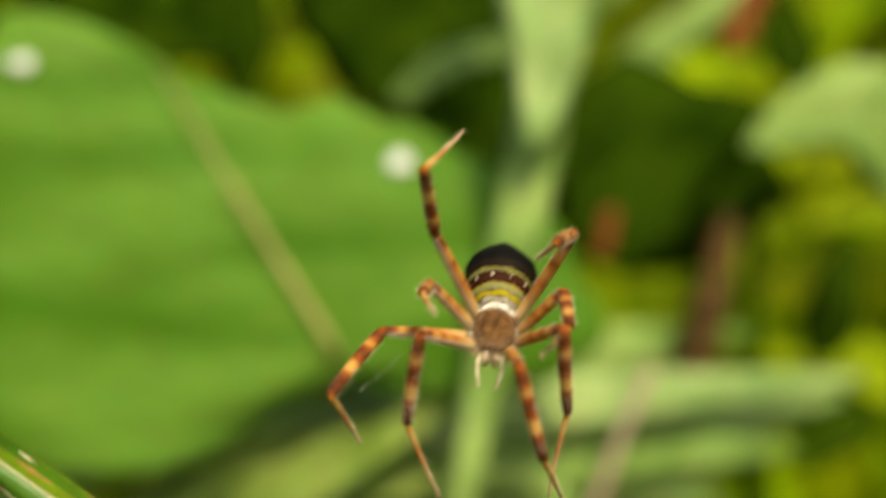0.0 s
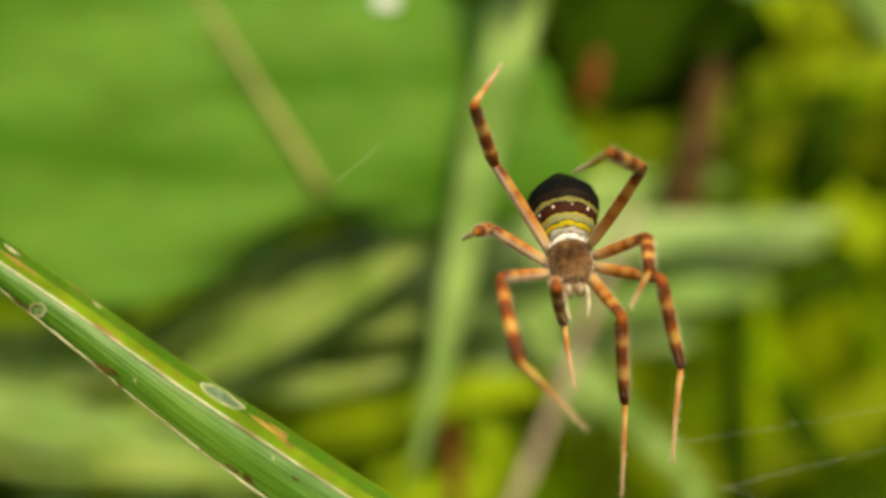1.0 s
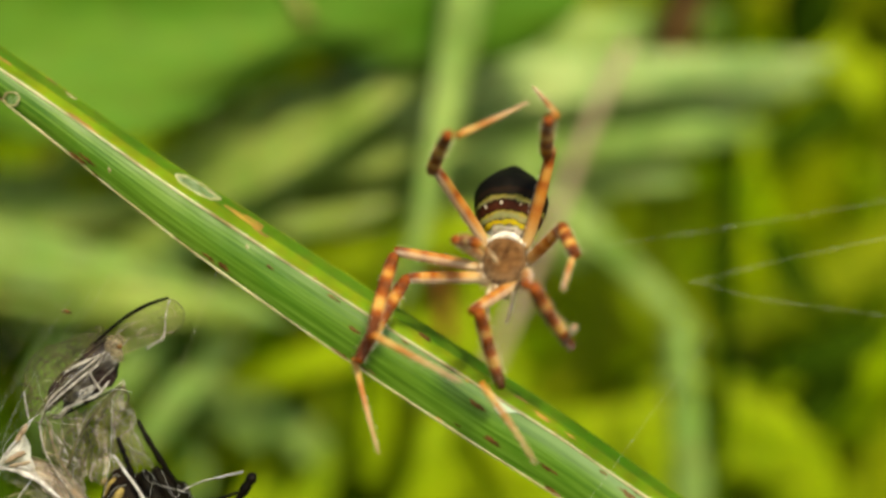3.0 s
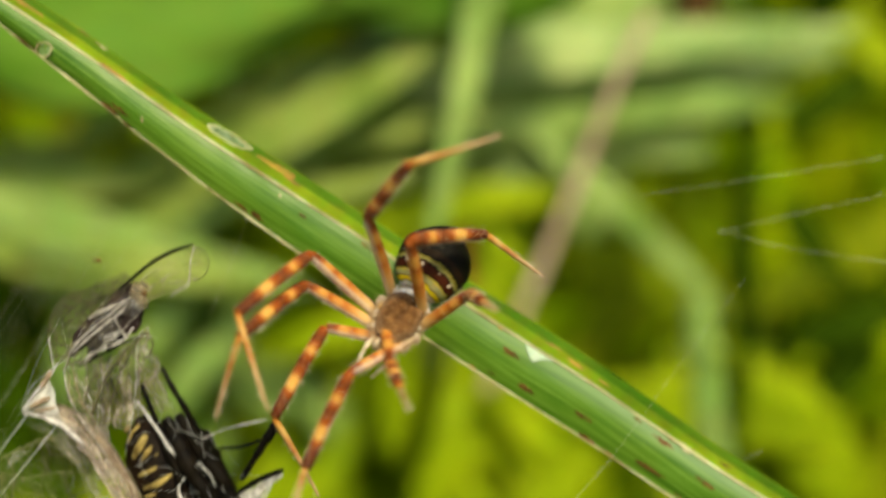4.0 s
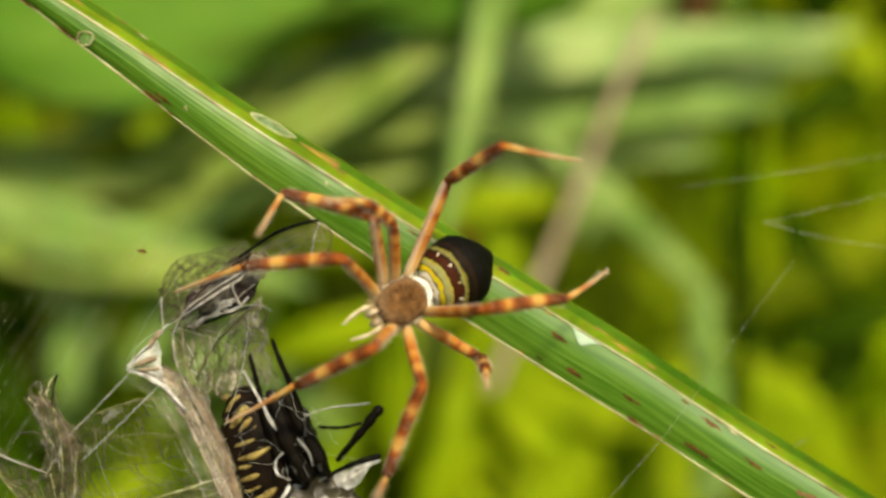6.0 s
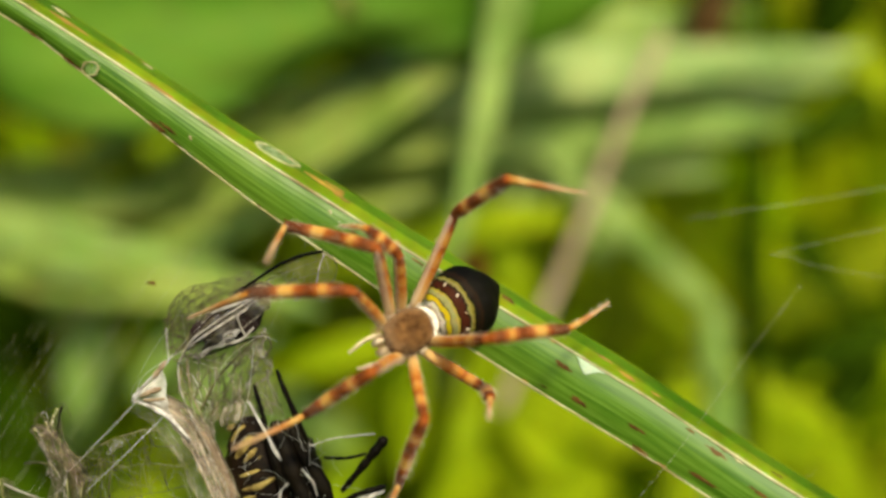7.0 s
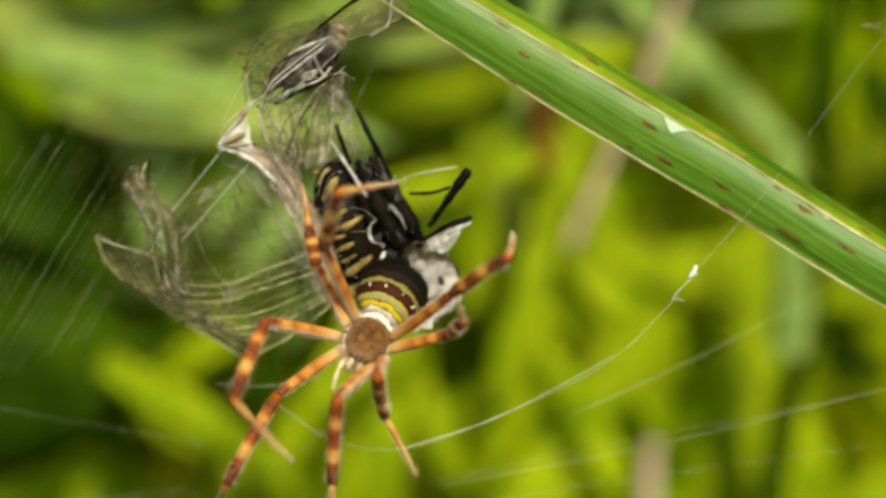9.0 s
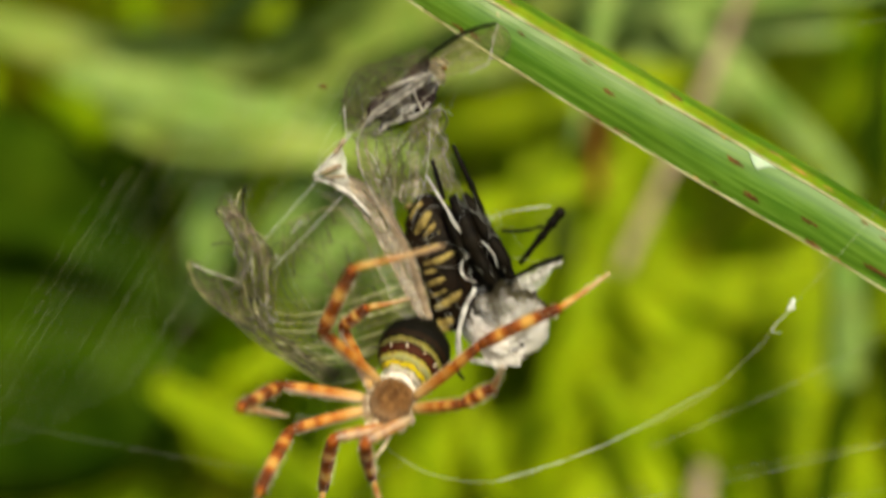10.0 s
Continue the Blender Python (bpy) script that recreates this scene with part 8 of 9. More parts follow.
    walk(legs["R4"][1], [
        (0, pose(0.00582, -0.00263, 0.00775, -10.9, -0.0, -61.0)), (0.3, pose(0.00539, -0.00445, 0.00756, -7.9, -2.2, -60.6)), (0.5, pose(0.00537, -0.00611, 0.00679, -3.4, -3.2, -60.5)),
        (0.7, pose(0.00524, -0.00728, 0.00601, -3.9, -2.5, -60.6)), (1, pose(0.00512, -0.00587, 0.00706, -8.0, -3.1, -60.5)), (1.3, pose(0.00536, -0.00706, 0.00613, -13.6, -4.6, -60.2)),
        (1.5, pose(0.00479, -0.00752, 0.00605, -13.6, -2.2, -60.8)), (1.7, pose(0.00499, -0.00722, 0.00620, -10.5, -7.5, -59.7)), (2, pose(0.00845, -0.00004, 0.00549, -20.6, -44.2, -48.6)),
        (2.2, pose(0.00831, -0.00054, 0.00577, -19.3, -45.5, -47.9)), (2.5, pose(0.00772, -0.00196, 0.00647, -20.8, -39.7, -50.8)),
        (2.7, pose(0.00745, -0.00258, 0.00666, -11.8, -36.6, -51.9)), (3.25, pose(0.00526, -0.00338, 0.00752, 6.0, -1.1, -53.8)), (3.8, pose(0.00307, -0.00419, 0.00839, 26.2, 33.2, -43.6)),
        (4, pose(0.00639, -0.00260, 0.00743, 15.8, 9.9, -53.2)), (4.2, pose(0.00635, -0.00360, 0.00728, 24.9, 16.4, -50.7)), (4.5, pose(0.00623, -0.00470, 0.00700, 18.5, 12.4, -52.3)),
        (5, pose(0.00693, -0.00738, 0.00455, 5.0, 6.9, -53.5)), (5.2, pose(0.00717, -0.00722, 0.00447, 5.4, 6.9, -53.5)), (6.3, pose(0.00689, -0.00580, 0.00595, 3.2, 3.5, -53.7)),
        (6.5, pose(0.00712, -0.00611, 0.00554, 1.7, 0.5, -53.9)), (7, pose(0.00665, -0.00493, 0.00661, 1.7, 4.1, -53.8)), (7.5, pose(0.00501, -0.00537, 0.00737, 10.7, 12.2, -52.9)),
        (7.7, pose(0.00606, -0.00154, 0.00766, -13.9, 4.9, -52.7)), (8, pose(0.00667, -0.00303, 0.00718, -30.2, -15.8, -44.3)), (8.2, pose(0.00531, -0.00048, 0.00795, -17.6, 0.9, -51.7)),
        (8.5, pose(0.00540, -0.00014, 0.00785, -22.7, 5.0, -53.3)), (8.7, pose(0.00640, -0.00171, 0.00747, -16.0, 1.3, -52.0)), (9, pose(0.00657, -0.00027, 0.00722, -8.1, -3.5, -50.9)),
        (9.5, pose(0.00711, -0.00158, 0.00698, 6.4, 2.0, -51.0)), (10, pose(0.00734, 0.00165, 0.00594, 6.7, 3.4, -50.9))])
    walk(legs["R4"][2], [
        (0, pose(0.00702, -0.00197, 0.01486, -96.5, -0.0, 160.2)), (0.3, pose(0.00612, -0.00372, 0.01473, -97.1, -0.1, 159.8)), (0.5, pose(0.00554, -0.00555, 0.01401, -101.5, -0.1, 159.6)),
        (0.7, pose(0.00551, -0.00677, 0.01322, -95.7, -0.7, 155.8)), (1, pose(0.00581, -0.00503, 0.01422, -100.1, -0.2, 159.3)), (1.3, pose(0.00656, -0.00572, 0.01314, -103.6, 0.9, 164.4)),
        (1.5, pose(0.00614, -0.00646, 0.01308, -111.4, 1.8, 167.3)), (1.7, pose(0.00566, -0.00575, 0.01326, -112.2, -2.1, 157.5)), (2, pose(0.00723, 0.00518, 0.01035, -129.9, -9.7, 144.9)),
        (2.2, pose(0.00682, 0.00468, 0.01056, -122.7, -13.9, 139.0)), (2.5, pose(0.00698, 0.00302, 0.01168, -130.8, -12.2, 141.4)),
        (2.7, pose(0.00601, 0.00166, 0.01234, -116.4, -17.9, 132.5)), (3.8, pose(0.00344, -0.00895, 0.01382, -60.0, -18.7, 157.0)), (4, pose(0.00553, -0.00474, 0.01429, -64.5, -5.4, 131.7)),
        (4.2, pose(0.00516, -0.00696, 0.01357, -68.3, -1.1, 121.9)), (4.5, pose(0.00531, -0.00728, 0.01370, -58.8, -6.4, 132.7)), (5, pose(0.00694, -0.00845, 0.01171, -82.7, -11.1, 146.2)),
        (5.2, pose(0.00713, -0.00832, 0.01162, -82.9, -11.1, 145.9)), (6.3, pose(0.00683, -0.00640, 0.01317, -85.5, -11.2, 146.5)),
        (6.5, pose(0.00698, -0.00628, 0.01277, -81.4, -11.1, 145.5)), (7, pose(0.00678, -0.00548, 0.01383, -85.4, -11.3, 147.8)), (7.5, pose(0.00484, -0.00738, 0.01432, -58.6, -9.4, 142.0)),
        (7.7, pose(0.00781, -0.00096, 0.01466, -115.2, -11.0, 170.7)), (8, pose(0.00800, 0.00077, 0.01320, -126.6, -3.1, -176.0)), (8.2, pose(0.00710, 0.00079, 0.01485, -133.5, -9.4, 176.4)),
        (8.5, pose(0.00798, 0.00105, 0.01450, -135.7, -8.5, 177.3)), (8.7, pose(0.00807, -0.00060, 0.01442, -118.0, -13.7, 170.2)), (9, pose(0.00709, 0.00070, 0.01437, -106.0, -18.7, 157.5)),
        (9.5, pose(0.00665, -0.00228, 0.01417, -93.9, -21.7, 139.6)), (10, pose(0.00695, 0.00079, 0.01311, -60.9, -15.2, 109.9))])
    walk(legs["L1"][0], [
        (0, pose(-0.00145, 0.00150, -0.00040, -53.6, 0.0, 9.0)), (0.3, pose(-0.00145, 0.00150, -0.00040, -52.2, -6.7, 17.8)), (0.5, pose(-0.00145, 0.00150, -0.00040, -35.8, -19.2, 30.2)),
        (0.7, pose(-0.00145, 0.00150, -0.00040, -32.5, -22.0, 32.2)), (1, pose(-0.00145, 0.00150, -0.00040, -76.6, -10.0, 14.8)), (1.3, pose(-0.00145, 0.00150, -0.00040, -42.9, -20.5, 33.3)),
        (1.5, pose(-0.00145, 0.00150, -0.00040, -28.3, -33.3, 43.5)), (1.7, pose(-0.00145, 0.00150, -0.00040, -25.3, -25.7, 39.1)), (2, pose(-0.00145, 0.00150, -0.00040, -54.1, 5.0, 13.9)),
        (2.2, pose(-0.00145, 0.00150, -0.00040, -43.1, -2.3, 22.2)), (2.5, pose(-0.00145, 0.00150, -0.00040, -64.1, 3.7, 14.0)), (2.7, pose(-0.00145, 0.00150, -0.00040, -61.3, 13.2, -4.4)),
        (3.8, pose(-0.00145, 0.00150, -0.00040, -97.4, 24.3, -61.0)), (4, pose(-0.00145, 0.00150, -0.00040, -94.8, 23.2, -71.7)), (4.2, pose(-0.00145, 0.00150, -0.00040, -95.0, 23.0, -74.3)),
        (4.5, pose(-0.00145, 0.00150, -0.00040, -116.6, 32.9, -36.4)), (5, pose(-0.00145, 0.00150, -0.00040, -52.2, 26.3, 31.5)), (5.2, pose(-0.00145, 0.00150, -0.00040, -46.9, 26.3, 31.5)),
        (6.3, pose(-0.00145, 0.00150, -0.00040, -45.3, 27.6, 30.0)), (6.5, pose(-0.00145, 0.00150, -0.00040, -49.4, 31.0, 25.7)), (7, pose(-0.00145, 0.00150, -0.00040, -46.5, 31.0, 25.7)),
        (7.5, pose(-0.00145, 0.00150, -0.00040, -55.1, 27.8, 30.3)), (7.7, pose(-0.00145, 0.00150, -0.00040, -45.6, 23.4, 36.1)), (8, pose(-0.00145, 0.00150, -0.00040, -50.8, 23.6, 35.9)),
        (8.2, pose(-0.00145, 0.00150, -0.00040, -44.2, 30.3, 27.8)), (8.5, pose(-0.00145, 0.00150, -0.00040, -39.9, 24.1, 34.0)), (8.7, pose(-0.00145, 0.00150, -0.00040, -56.9, 32.2, 23.7)),
        (9, pose(-0.00145, 0.00150, -0.00040, -70.9, 41.8, -0.6)), (9.5, pose(-0.00145, 0.00150, -0.00040, -71.5, 42.4, -2.9)), (10, pose(-0.00145, 0.00150, -0.00040, -80.1, 48.4, -35.5))])
    walk(legs["L1"][1], [
        (0, pose(-0.00228, 0.00675, 0.00351, -149.5, 0.0, 43.6)), (0.3, pose(-0.00350, 0.00632, 0.00362, -165.9, -6.4, 41.0)), (0.5, pose(-0.00491, 0.00395, 0.00466, -166.6, -11.1, 39.8)),
        (0.7, pose(-0.00511, 0.00339, 0.00476, -173.2, -14.0, 39.3)), (1, pose(-0.00335, 0.00764, 0.00111, -170.8, -13.2, 39.4)), (1.3, pose(-0.00533, 0.00433, 0.00413, -169.7, -10.0, 40.0)),
        (1.5, pose(-0.00592, 0.00158, 0.00446, -166.9, -7.4, 40.5)), (1.7, pose(-0.00523, 0.00206, 0.00498, -170.9, -11.3, 39.7)), (2, pose(-0.00241, 0.00677, 0.00345, 164.9, 13.0, 38.5)),
        (2.2, pose(-0.00334, 0.00561, 0.00441, 179.7, -14.6, 42.2)), (2.5, pose(-0.00271, 0.00730, 0.00248, 174.4, 25.1, 40.2)), (2.7, pose(-0.00029, 0.00721, 0.00269, -176.2, 19.5, 40.3)),
        (3.25, pose(0.00191, 0.00610, 0.00076, -145.4, -10.2, 30.0)), (3.8, pose(0.00411, 0.00498, -0.00117, -104.5, -28.5, 2.9)), (4, pose(0.00473, 0.00377, -0.00091, -108.5, -26.1, 12.0)),
        (4.2, pose(0.00482, 0.00350, -0.00093, -87.8, -24.9, 21.6)), (4.5, pose(0.00076, 0.00720, -0.00288, -156.6, -7.7, 49.4)), (5, pose(-0.00265, 0.00688, 0.00323, -170.5, -13.9, 47.5)),
        (5.2, pose(-0.00226, 0.00665, 0.00364, -166.2, -17.1, 46.8)), (6.3, pose(-0.00193, 0.00664, 0.00371, -164.9, -18.7, 46.4)),
        (6.5, pose(-0.00164, 0.00698, 0.00328, -166.5, -12.9, 47.9)), (7, pose(-0.00143, 0.00683, 0.00349, -164.1, -11.6, 48.3)), (7.5, pose(-0.00266, 0.00706, 0.00294, -176.7, 7.4, 51.5)),
        (7.7, pose(-0.00274, 0.00639, 0.00383, 178.8, 15.6, 51.6)), (8, pose(-0.00310, 0.00662, 0.00342, 165.3, 26.9, 50.0)), (8.2, pose(-0.00149, 0.00668, 0.00368, -176.8, 5.9, 52.1)),
        (8.5, pose(-0.00211, 0.00616, 0.00422, -153.2, 1.9, 51.1)), (8.7, pose(-0.00191, 0.00734, 0.00265, -165.5, 1.9, 51.1)), (9, pose(0.00005, 0.00772, 0.00121, -154.2, 0.3, 50.5)),
        (9.5, pose(0.00028, 0.00768, 0.00114, -151.2, -14.8, 42.7)), (10, pose(0.00301, 0.00630, 0.00035, -179.6, 9.2, 48.9))])
    walk(legs["L1"][2], [
        (0, pose(-0.00524, 0.00986, -0.00378, -157.7, -0.0, 124.5)), (0.3, pose(-0.00416, 0.00847, -0.00453, 143.5, -52.6, 131.5)),
        (0.4, pose(-0.00455, 0.00747, -0.00398, 86.1, -58.6, 154.4)), (0.5, pose(-0.00495, 0.00646, -0.00342, 30.4, -51.1, 175.5)),
        (0.7, pose(-0.00417, 0.00545, -0.00339, 74.0, -58.3, 159.5)), (1, pose(-0.00274, 0.00989, -0.00702, 161.0, -37.2, 104.4)),
        (1.3, pose(-0.00519, 0.00641, -0.00407, 145.5, -36.2, 103.7)), (1.5, pose(-0.00635, 0.00373, -0.00372, 128.9, -34.3, 101.6)),
        (1.7, pose(-0.00483, 0.00413, -0.00321, 81.6, -43.8, 144.1)), (2, pose(-0.00248, 0.00390, -0.00450, 47.8, -24.1, -168.8)),
        (2.2, pose(-0.00173, 0.00701, -0.00378, 33.9, -23.7, -168.4)), (2.35, pose(-0.00332, 0.00569, -0.00446, 75.0, -16.3, -157.5)),
        (2.5, pose(-0.00491, 0.00437, -0.00514, 116.1, -17.5, -144.3)), (2.7, pose(-0.00280, 0.00582, -0.00527, 113.6, -19.1, -140.7)),
        (3.8, pose(0.00470, 0.01321, -0.00304, 144.1, -12.3, -149.5)), (4, pose(0.00422, 0.01186, -0.00333, 127.4, -30.7, -130.5)),
        (4.2, pose(0.00158, 0.01131, -0.00063, 152.7, -30.7, -130.4)), (4.5, pose(-0.00111, 0.01017, -0.01058, 102.0, -18.8, -147.5)),
        (5, pose(-0.00233, 0.00930, -0.00487, 153.8, -0.8, -170.6)), (5.2, pose(-0.00208, 0.00979, -0.00421, 150.0, 3.8, -173.1)),
        (6.3, pose(-0.00172, 0.01006, -0.00402, 152.6, 2.8, -172.5)), (6.5, pose(-0.00188, 0.00966, -0.00474, 151.0, 2.3, -172.3)), (7, pose(-0.00206, 0.00960, -0.00448, 75.2, 7.9, 174.6)),
        (7.5, pose(-0.00373, 0.00651, -0.00543, 39.3, 8.1, 174.9)), (7.7, pose(-0.00402, 0.00450, -0.00431, 51.4, 7.6, 174.3)), (8, pose(-0.00384, 0.00240, -0.00387, 75.9, 8.7, 176.7)),
        (8.2, pose(-0.00239, 0.00629, -0.00472, 54.8, 8.3, 175.8)), (8.5, pose(-0.00524, 0.00837, -0.00332, 50.7, 12.4, -178.8)), (8.7, pose(-0.00373, 0.00845, -0.00554, 45.1, 7.4, 175.7)),
        (9, pose(-0.00281, 0.01004, -0.00641, 48.7, 10.9, 179.4)), (9.5, pose(-0.00110, 0.01196, -0.00602, 47.7, 13.3, -177.8)), (10, pose(0.00208, 0.00533, -0.00800, 52.8, 10.2, 178.4))])
    walk(legs["L2"][0], [
        (0, pose(-0.00195, 0.00045, -0.00045, -39.7, 0.0, 47.2)), (0.3, pose(-0.00195, 0.00045, -0.00045, -43.7, -5.2, 51.8)), (0.5, pose(-0.00195, 0.00045, -0.00045, -49.9, -12.0, 59.1)),
        (0.7, pose(-0.00195, 0.00045, -0.00045, -47.0, -16.9, 64.8)), (1, pose(-0.00195, 0.00045, -0.00045, -68.8, -4.0, 44.1)), (1.3, pose(-0.00195, 0.00045, -0.00045, -81.3, -4.4, 45.6)),
        (1.5, pose(-0.00195, 0.00045, -0.00045, -72.6, -9.2, 66.3)), (1.7, pose(-0.00195, 0.00045, -0.00045, -66.2, -7.2, 61.1)), (2, pose(-0.00195, 0.00045, -0.00045, -45.2, -4.6, 57.1)),
        (2.2, pose(-0.00195, 0.00045, -0.00045, -47.1, -1.4, 53.9)), (2.5, pose(-0.00195, 0.00045, -0.00045, -20.9, 0.8, 52.3)), (2.7, pose(-0.00195, 0.00045, -0.00045, -29.6, 13.2, 46.5)),
        (3.8, pose(-0.00195, 0.00045, -0.00045, -56.5, 56.1, 1.4)), (4, pose(-0.00195, 0.00045, -0.00045, -60.3, 56.1, 1.4)), (4.2, pose(-0.00195, 0.00045, -0.00045, -39.2, 43.8, 23.7)),
        (4.5, pose(-0.00195, 0.00045, -0.00045, -52.0, 38.9, 30.3)), (5, pose(-0.00195, 0.00045, -0.00045, -51.6, 13.9, 64.3)), (5.2, pose(-0.00195, 0.00045, -0.00045, -53.9, 14.4, 63.7)),
        (6.3, pose(-0.00195, 0.00045, -0.00045, -52.5, 17.6, 59.2)), (6.5, pose(-0.00195, 0.00045, -0.00045, -55.1, 18.9, 57.3)), (7, pose(-0.00195, 0.00045, -0.00045, -55.6, 17.9, 59.0)),
        (7.5, pose(-0.00195, 0.00045, -0.00045, -43.4, 14.3, 63.4)), (7.7, pose(-0.00195, 0.00045, -0.00045, -47.8, 16.8, 60.7)), (8, pose(-0.00195, 0.00045, -0.00045, -46.3, 21.2, 55.7)),
        (8.2, pose(-0.00195, 0.00045, -0.00045, -54.1, 27.8, 47.0)), (8.5, pose(-0.00195, 0.00045, -0.00045, -34.2, 13.9, 61.3)), (8.7, pose(-0.00195, 0.00045, -0.00045, -26.5, 16.5, 59.8)),
        (9, pose(-0.00195, 0.00045, -0.00045, -34.8, 41.4, 43.1)), (9.5, pose(-0.00195, 0.00045, -0.00045, -29.1, 41.4, 43.1)), (10, pose(-0.00195, 0.00045, -0.00045, -42.8, 60.3, 21.7))])
    walk(legs["L2"][1], [
        (0, pose(-0.00542, 0.00366, 0.00524, -166.3, 0.0, 44.8)), (0.3, pose(-0.00627, 0.00322, 0.00488, -167.8, -9.8, 42.5)), (0.5, pose(-0.00732, 0.00251, 0.00421, -171.0, -19.9, 40.6)),
        (0.7, pose(-0.00748, 0.00142, 0.00438, -165.7, -2.4, 44.2)), (1, pose(-0.00688, 0.00528, 0.00222, -162.9, -8.5, 42.5)), (1.3, pose(-0.00723, 0.00551, 0.00067, -170.1, -9.2, 42.4)),
        (1.5, pose(-0.00856, 0.00296, 0.00174, -166.9, -11.5, 41.9)), (1.7, pose(-0.00806, 0.00339, 0.00252, -171.5, -12.8, 41.6)), (2, pose(-0.00658, 0.00295, 0.00475, -174.6, -7.6, 42.3)),
        (2.2, pose(-0.00640, 0.00354, 0.00458, -175.2, -7.0, 42.3)), (2.5, pose(-0.00398, 0.00215, 0.00646, -164.8, 1.0, 43.7)), (2.7, pose(-0.00358, 0.00403, 0.00582, -170.2, 21.5, 48.3)),
        (3.8, pose(0.00128, 0.00670, 0.00183, -121.5, -9.3, 27.8)), (4, pose(0.00094, 0.00695, 0.00160, -122.5, -15.3, 17.9)), (4.2, pose(-0.00020, 0.00633, 0.00369, -130.3, -10.2, 25.0)),
        (4.5, pose(-0.00242, 0.00693, 0.00310, -163.6, 5.3, 35.0)), (5, pose(-0.00669, 0.00396, 0.00401, -136.7, 18.3, 42.7)), (5.2, pose(-0.00683, 0.00407, 0.00378, -141.5, 16.5, 41.0)),
        (6.3, pose(-0.00630, 0.00463, 0.00384, -130.1, 16.1, 40.6)), (6.5, pose(-0.00631, 0.00488, 0.00356, -135.5, 17.7, 42.4)), (7, pose(-0.00652, 0.00470, 0.00353, -156.6, 19.8, 43.9)),
        (7.5, pose(-0.00591, 0.00391, 0.00476, -172.4, 11.4, 41.5)), (7.7, pose(-0.00602, 0.00439, 0.00431, -178.7, 14.0, 41.7)), (8, pose(-0.00532, 0.00499, 0.00432, -177.9, 21.1, 41.9)),
        (8.2, pose(-0.00495, 0.00602, 0.00339, -174.8, 13.0, 41.4)), (8.5, pose(-0.00489, 0.00373, 0.00549, -146.5, 4.4, 38.3)), (8.7, pose(-0.00386, 0.00374, 0.00590, -151.9, 4.0, 38.1)),
        (9, pose(-0.00191, 0.00628, 0.00411, 177.1, 25.4, 43.0)), (9.5, pose(-0.00130, 0.00600, 0.00440, -169.5, 25.3, 43.0)), (10, pose(0.00057, 0.00687, 0.00224, 174.4, 23.8, 42.9))])
    walk(legs["L2"][2], [
        (0, pose(-0.00685, 0.00510, -0.00307, -155.1, -0.0, -10.2)), (0.3, pose(-0.00645, 0.00551, -0.00336, -149.4, -34.6, -28.8)),
        (0.5, pose(-0.00600, 0.00539, -0.00373, -122.0, -26.2, -19.4)), (0.7, pose(-0.00870, 0.00317, -0.00391, -141.1, -25.7, -18.7)),
        (1, pose(-0.00769, 0.00796, -0.00587, -125.2, -15.0, -6.6)), (1.3, pose(-0.00723, 0.00749, -0.00765, -122.4, -24.3, -21.4)),
        (1.5, pose(-0.00861, 0.00551, -0.00643, -117.2, -32.1, -36.6)), (1.7, pose(-0.00750, 0.00559, -0.00573, -116.4, -35.0, -43.4)),
        (2, pose(-0.00629, 0.00430, -0.00369, -92.7, -34.2, -39.8)), (2.2, pose(-0.00611, 0.00477, -0.00387, -86.2, -34.1, -50.2)),
        (2.5, pose(-0.00564, 0.00367, -0.00179, -75.3, -36.1, -35.1)), (2.7, pose(-0.00673, 0.00269, -0.00202, -44.0, -30.9, -45.7)),
        (3.8, pose(-0.00148, 0.01349, -0.00257, -14.1, -30.3, -46.1)), (4, pose(-0.00012, 0.01418, -0.00283, -20.5, -32.6, -45.3)),
        (4.2, pose(-0.00207, 0.01266, -0.00175, 8.6, -28.2, -45.8)), (4.5, pose(-0.00442, 0.00847, -0.00507, -23.6, -58.4, -40.4)),
        (5, pose(-0.01211, 0.00694, -0.00189, -27.5, -47.5, -49.0)), (5.2, pose(-0.01175, 0.00685, -0.00264, -21.8, -40.5, -53.4)),
        (6.3, pose(-0.01171, 0.00861, -0.00145, -19.5, -35.7, -55.8)), (6.5, pose(-0.01173, 0.00806, -0.00225, -23.1, -37.4, -55.0)),
        (7, pose(-0.01080, 0.00530, -0.00386, -21.0, -39.9, -53.6)), (7.5, pose(-0.00791, 0.00366, -0.00355, -20.5, -35.2, -55.9)),
        (7.7, pose(-0.00770, 0.00316, -0.00399, -29.1, -38.9, -53.7)), (8, pose(-0.00782, 0.00317, -0.00366, -40.2, -55.5, -37.1)),
        (8.2, pose(-0.00690, 0.00534, -0.00491, -29.9, -44.3, -49.2)), (8.5, pose(-0.00825, 0.00710, -0.00162, -27.5, -39.9, -52.4)),
        (8.7, pose(-0.00676, 0.00659, -0.00162, -35.4, -41.2, -51.4)), (9, pose(-0.00429, 0.00347, -0.00361, -26.1, -64.7, -28.6)),
        (9.5, pose(-0.00498, 0.00469, -0.00320, 0.1, -58.2, -31.8)), (10, pose(-0.00137, 0.00392, -0.00555, -29.9, -49.0, -35.8))])
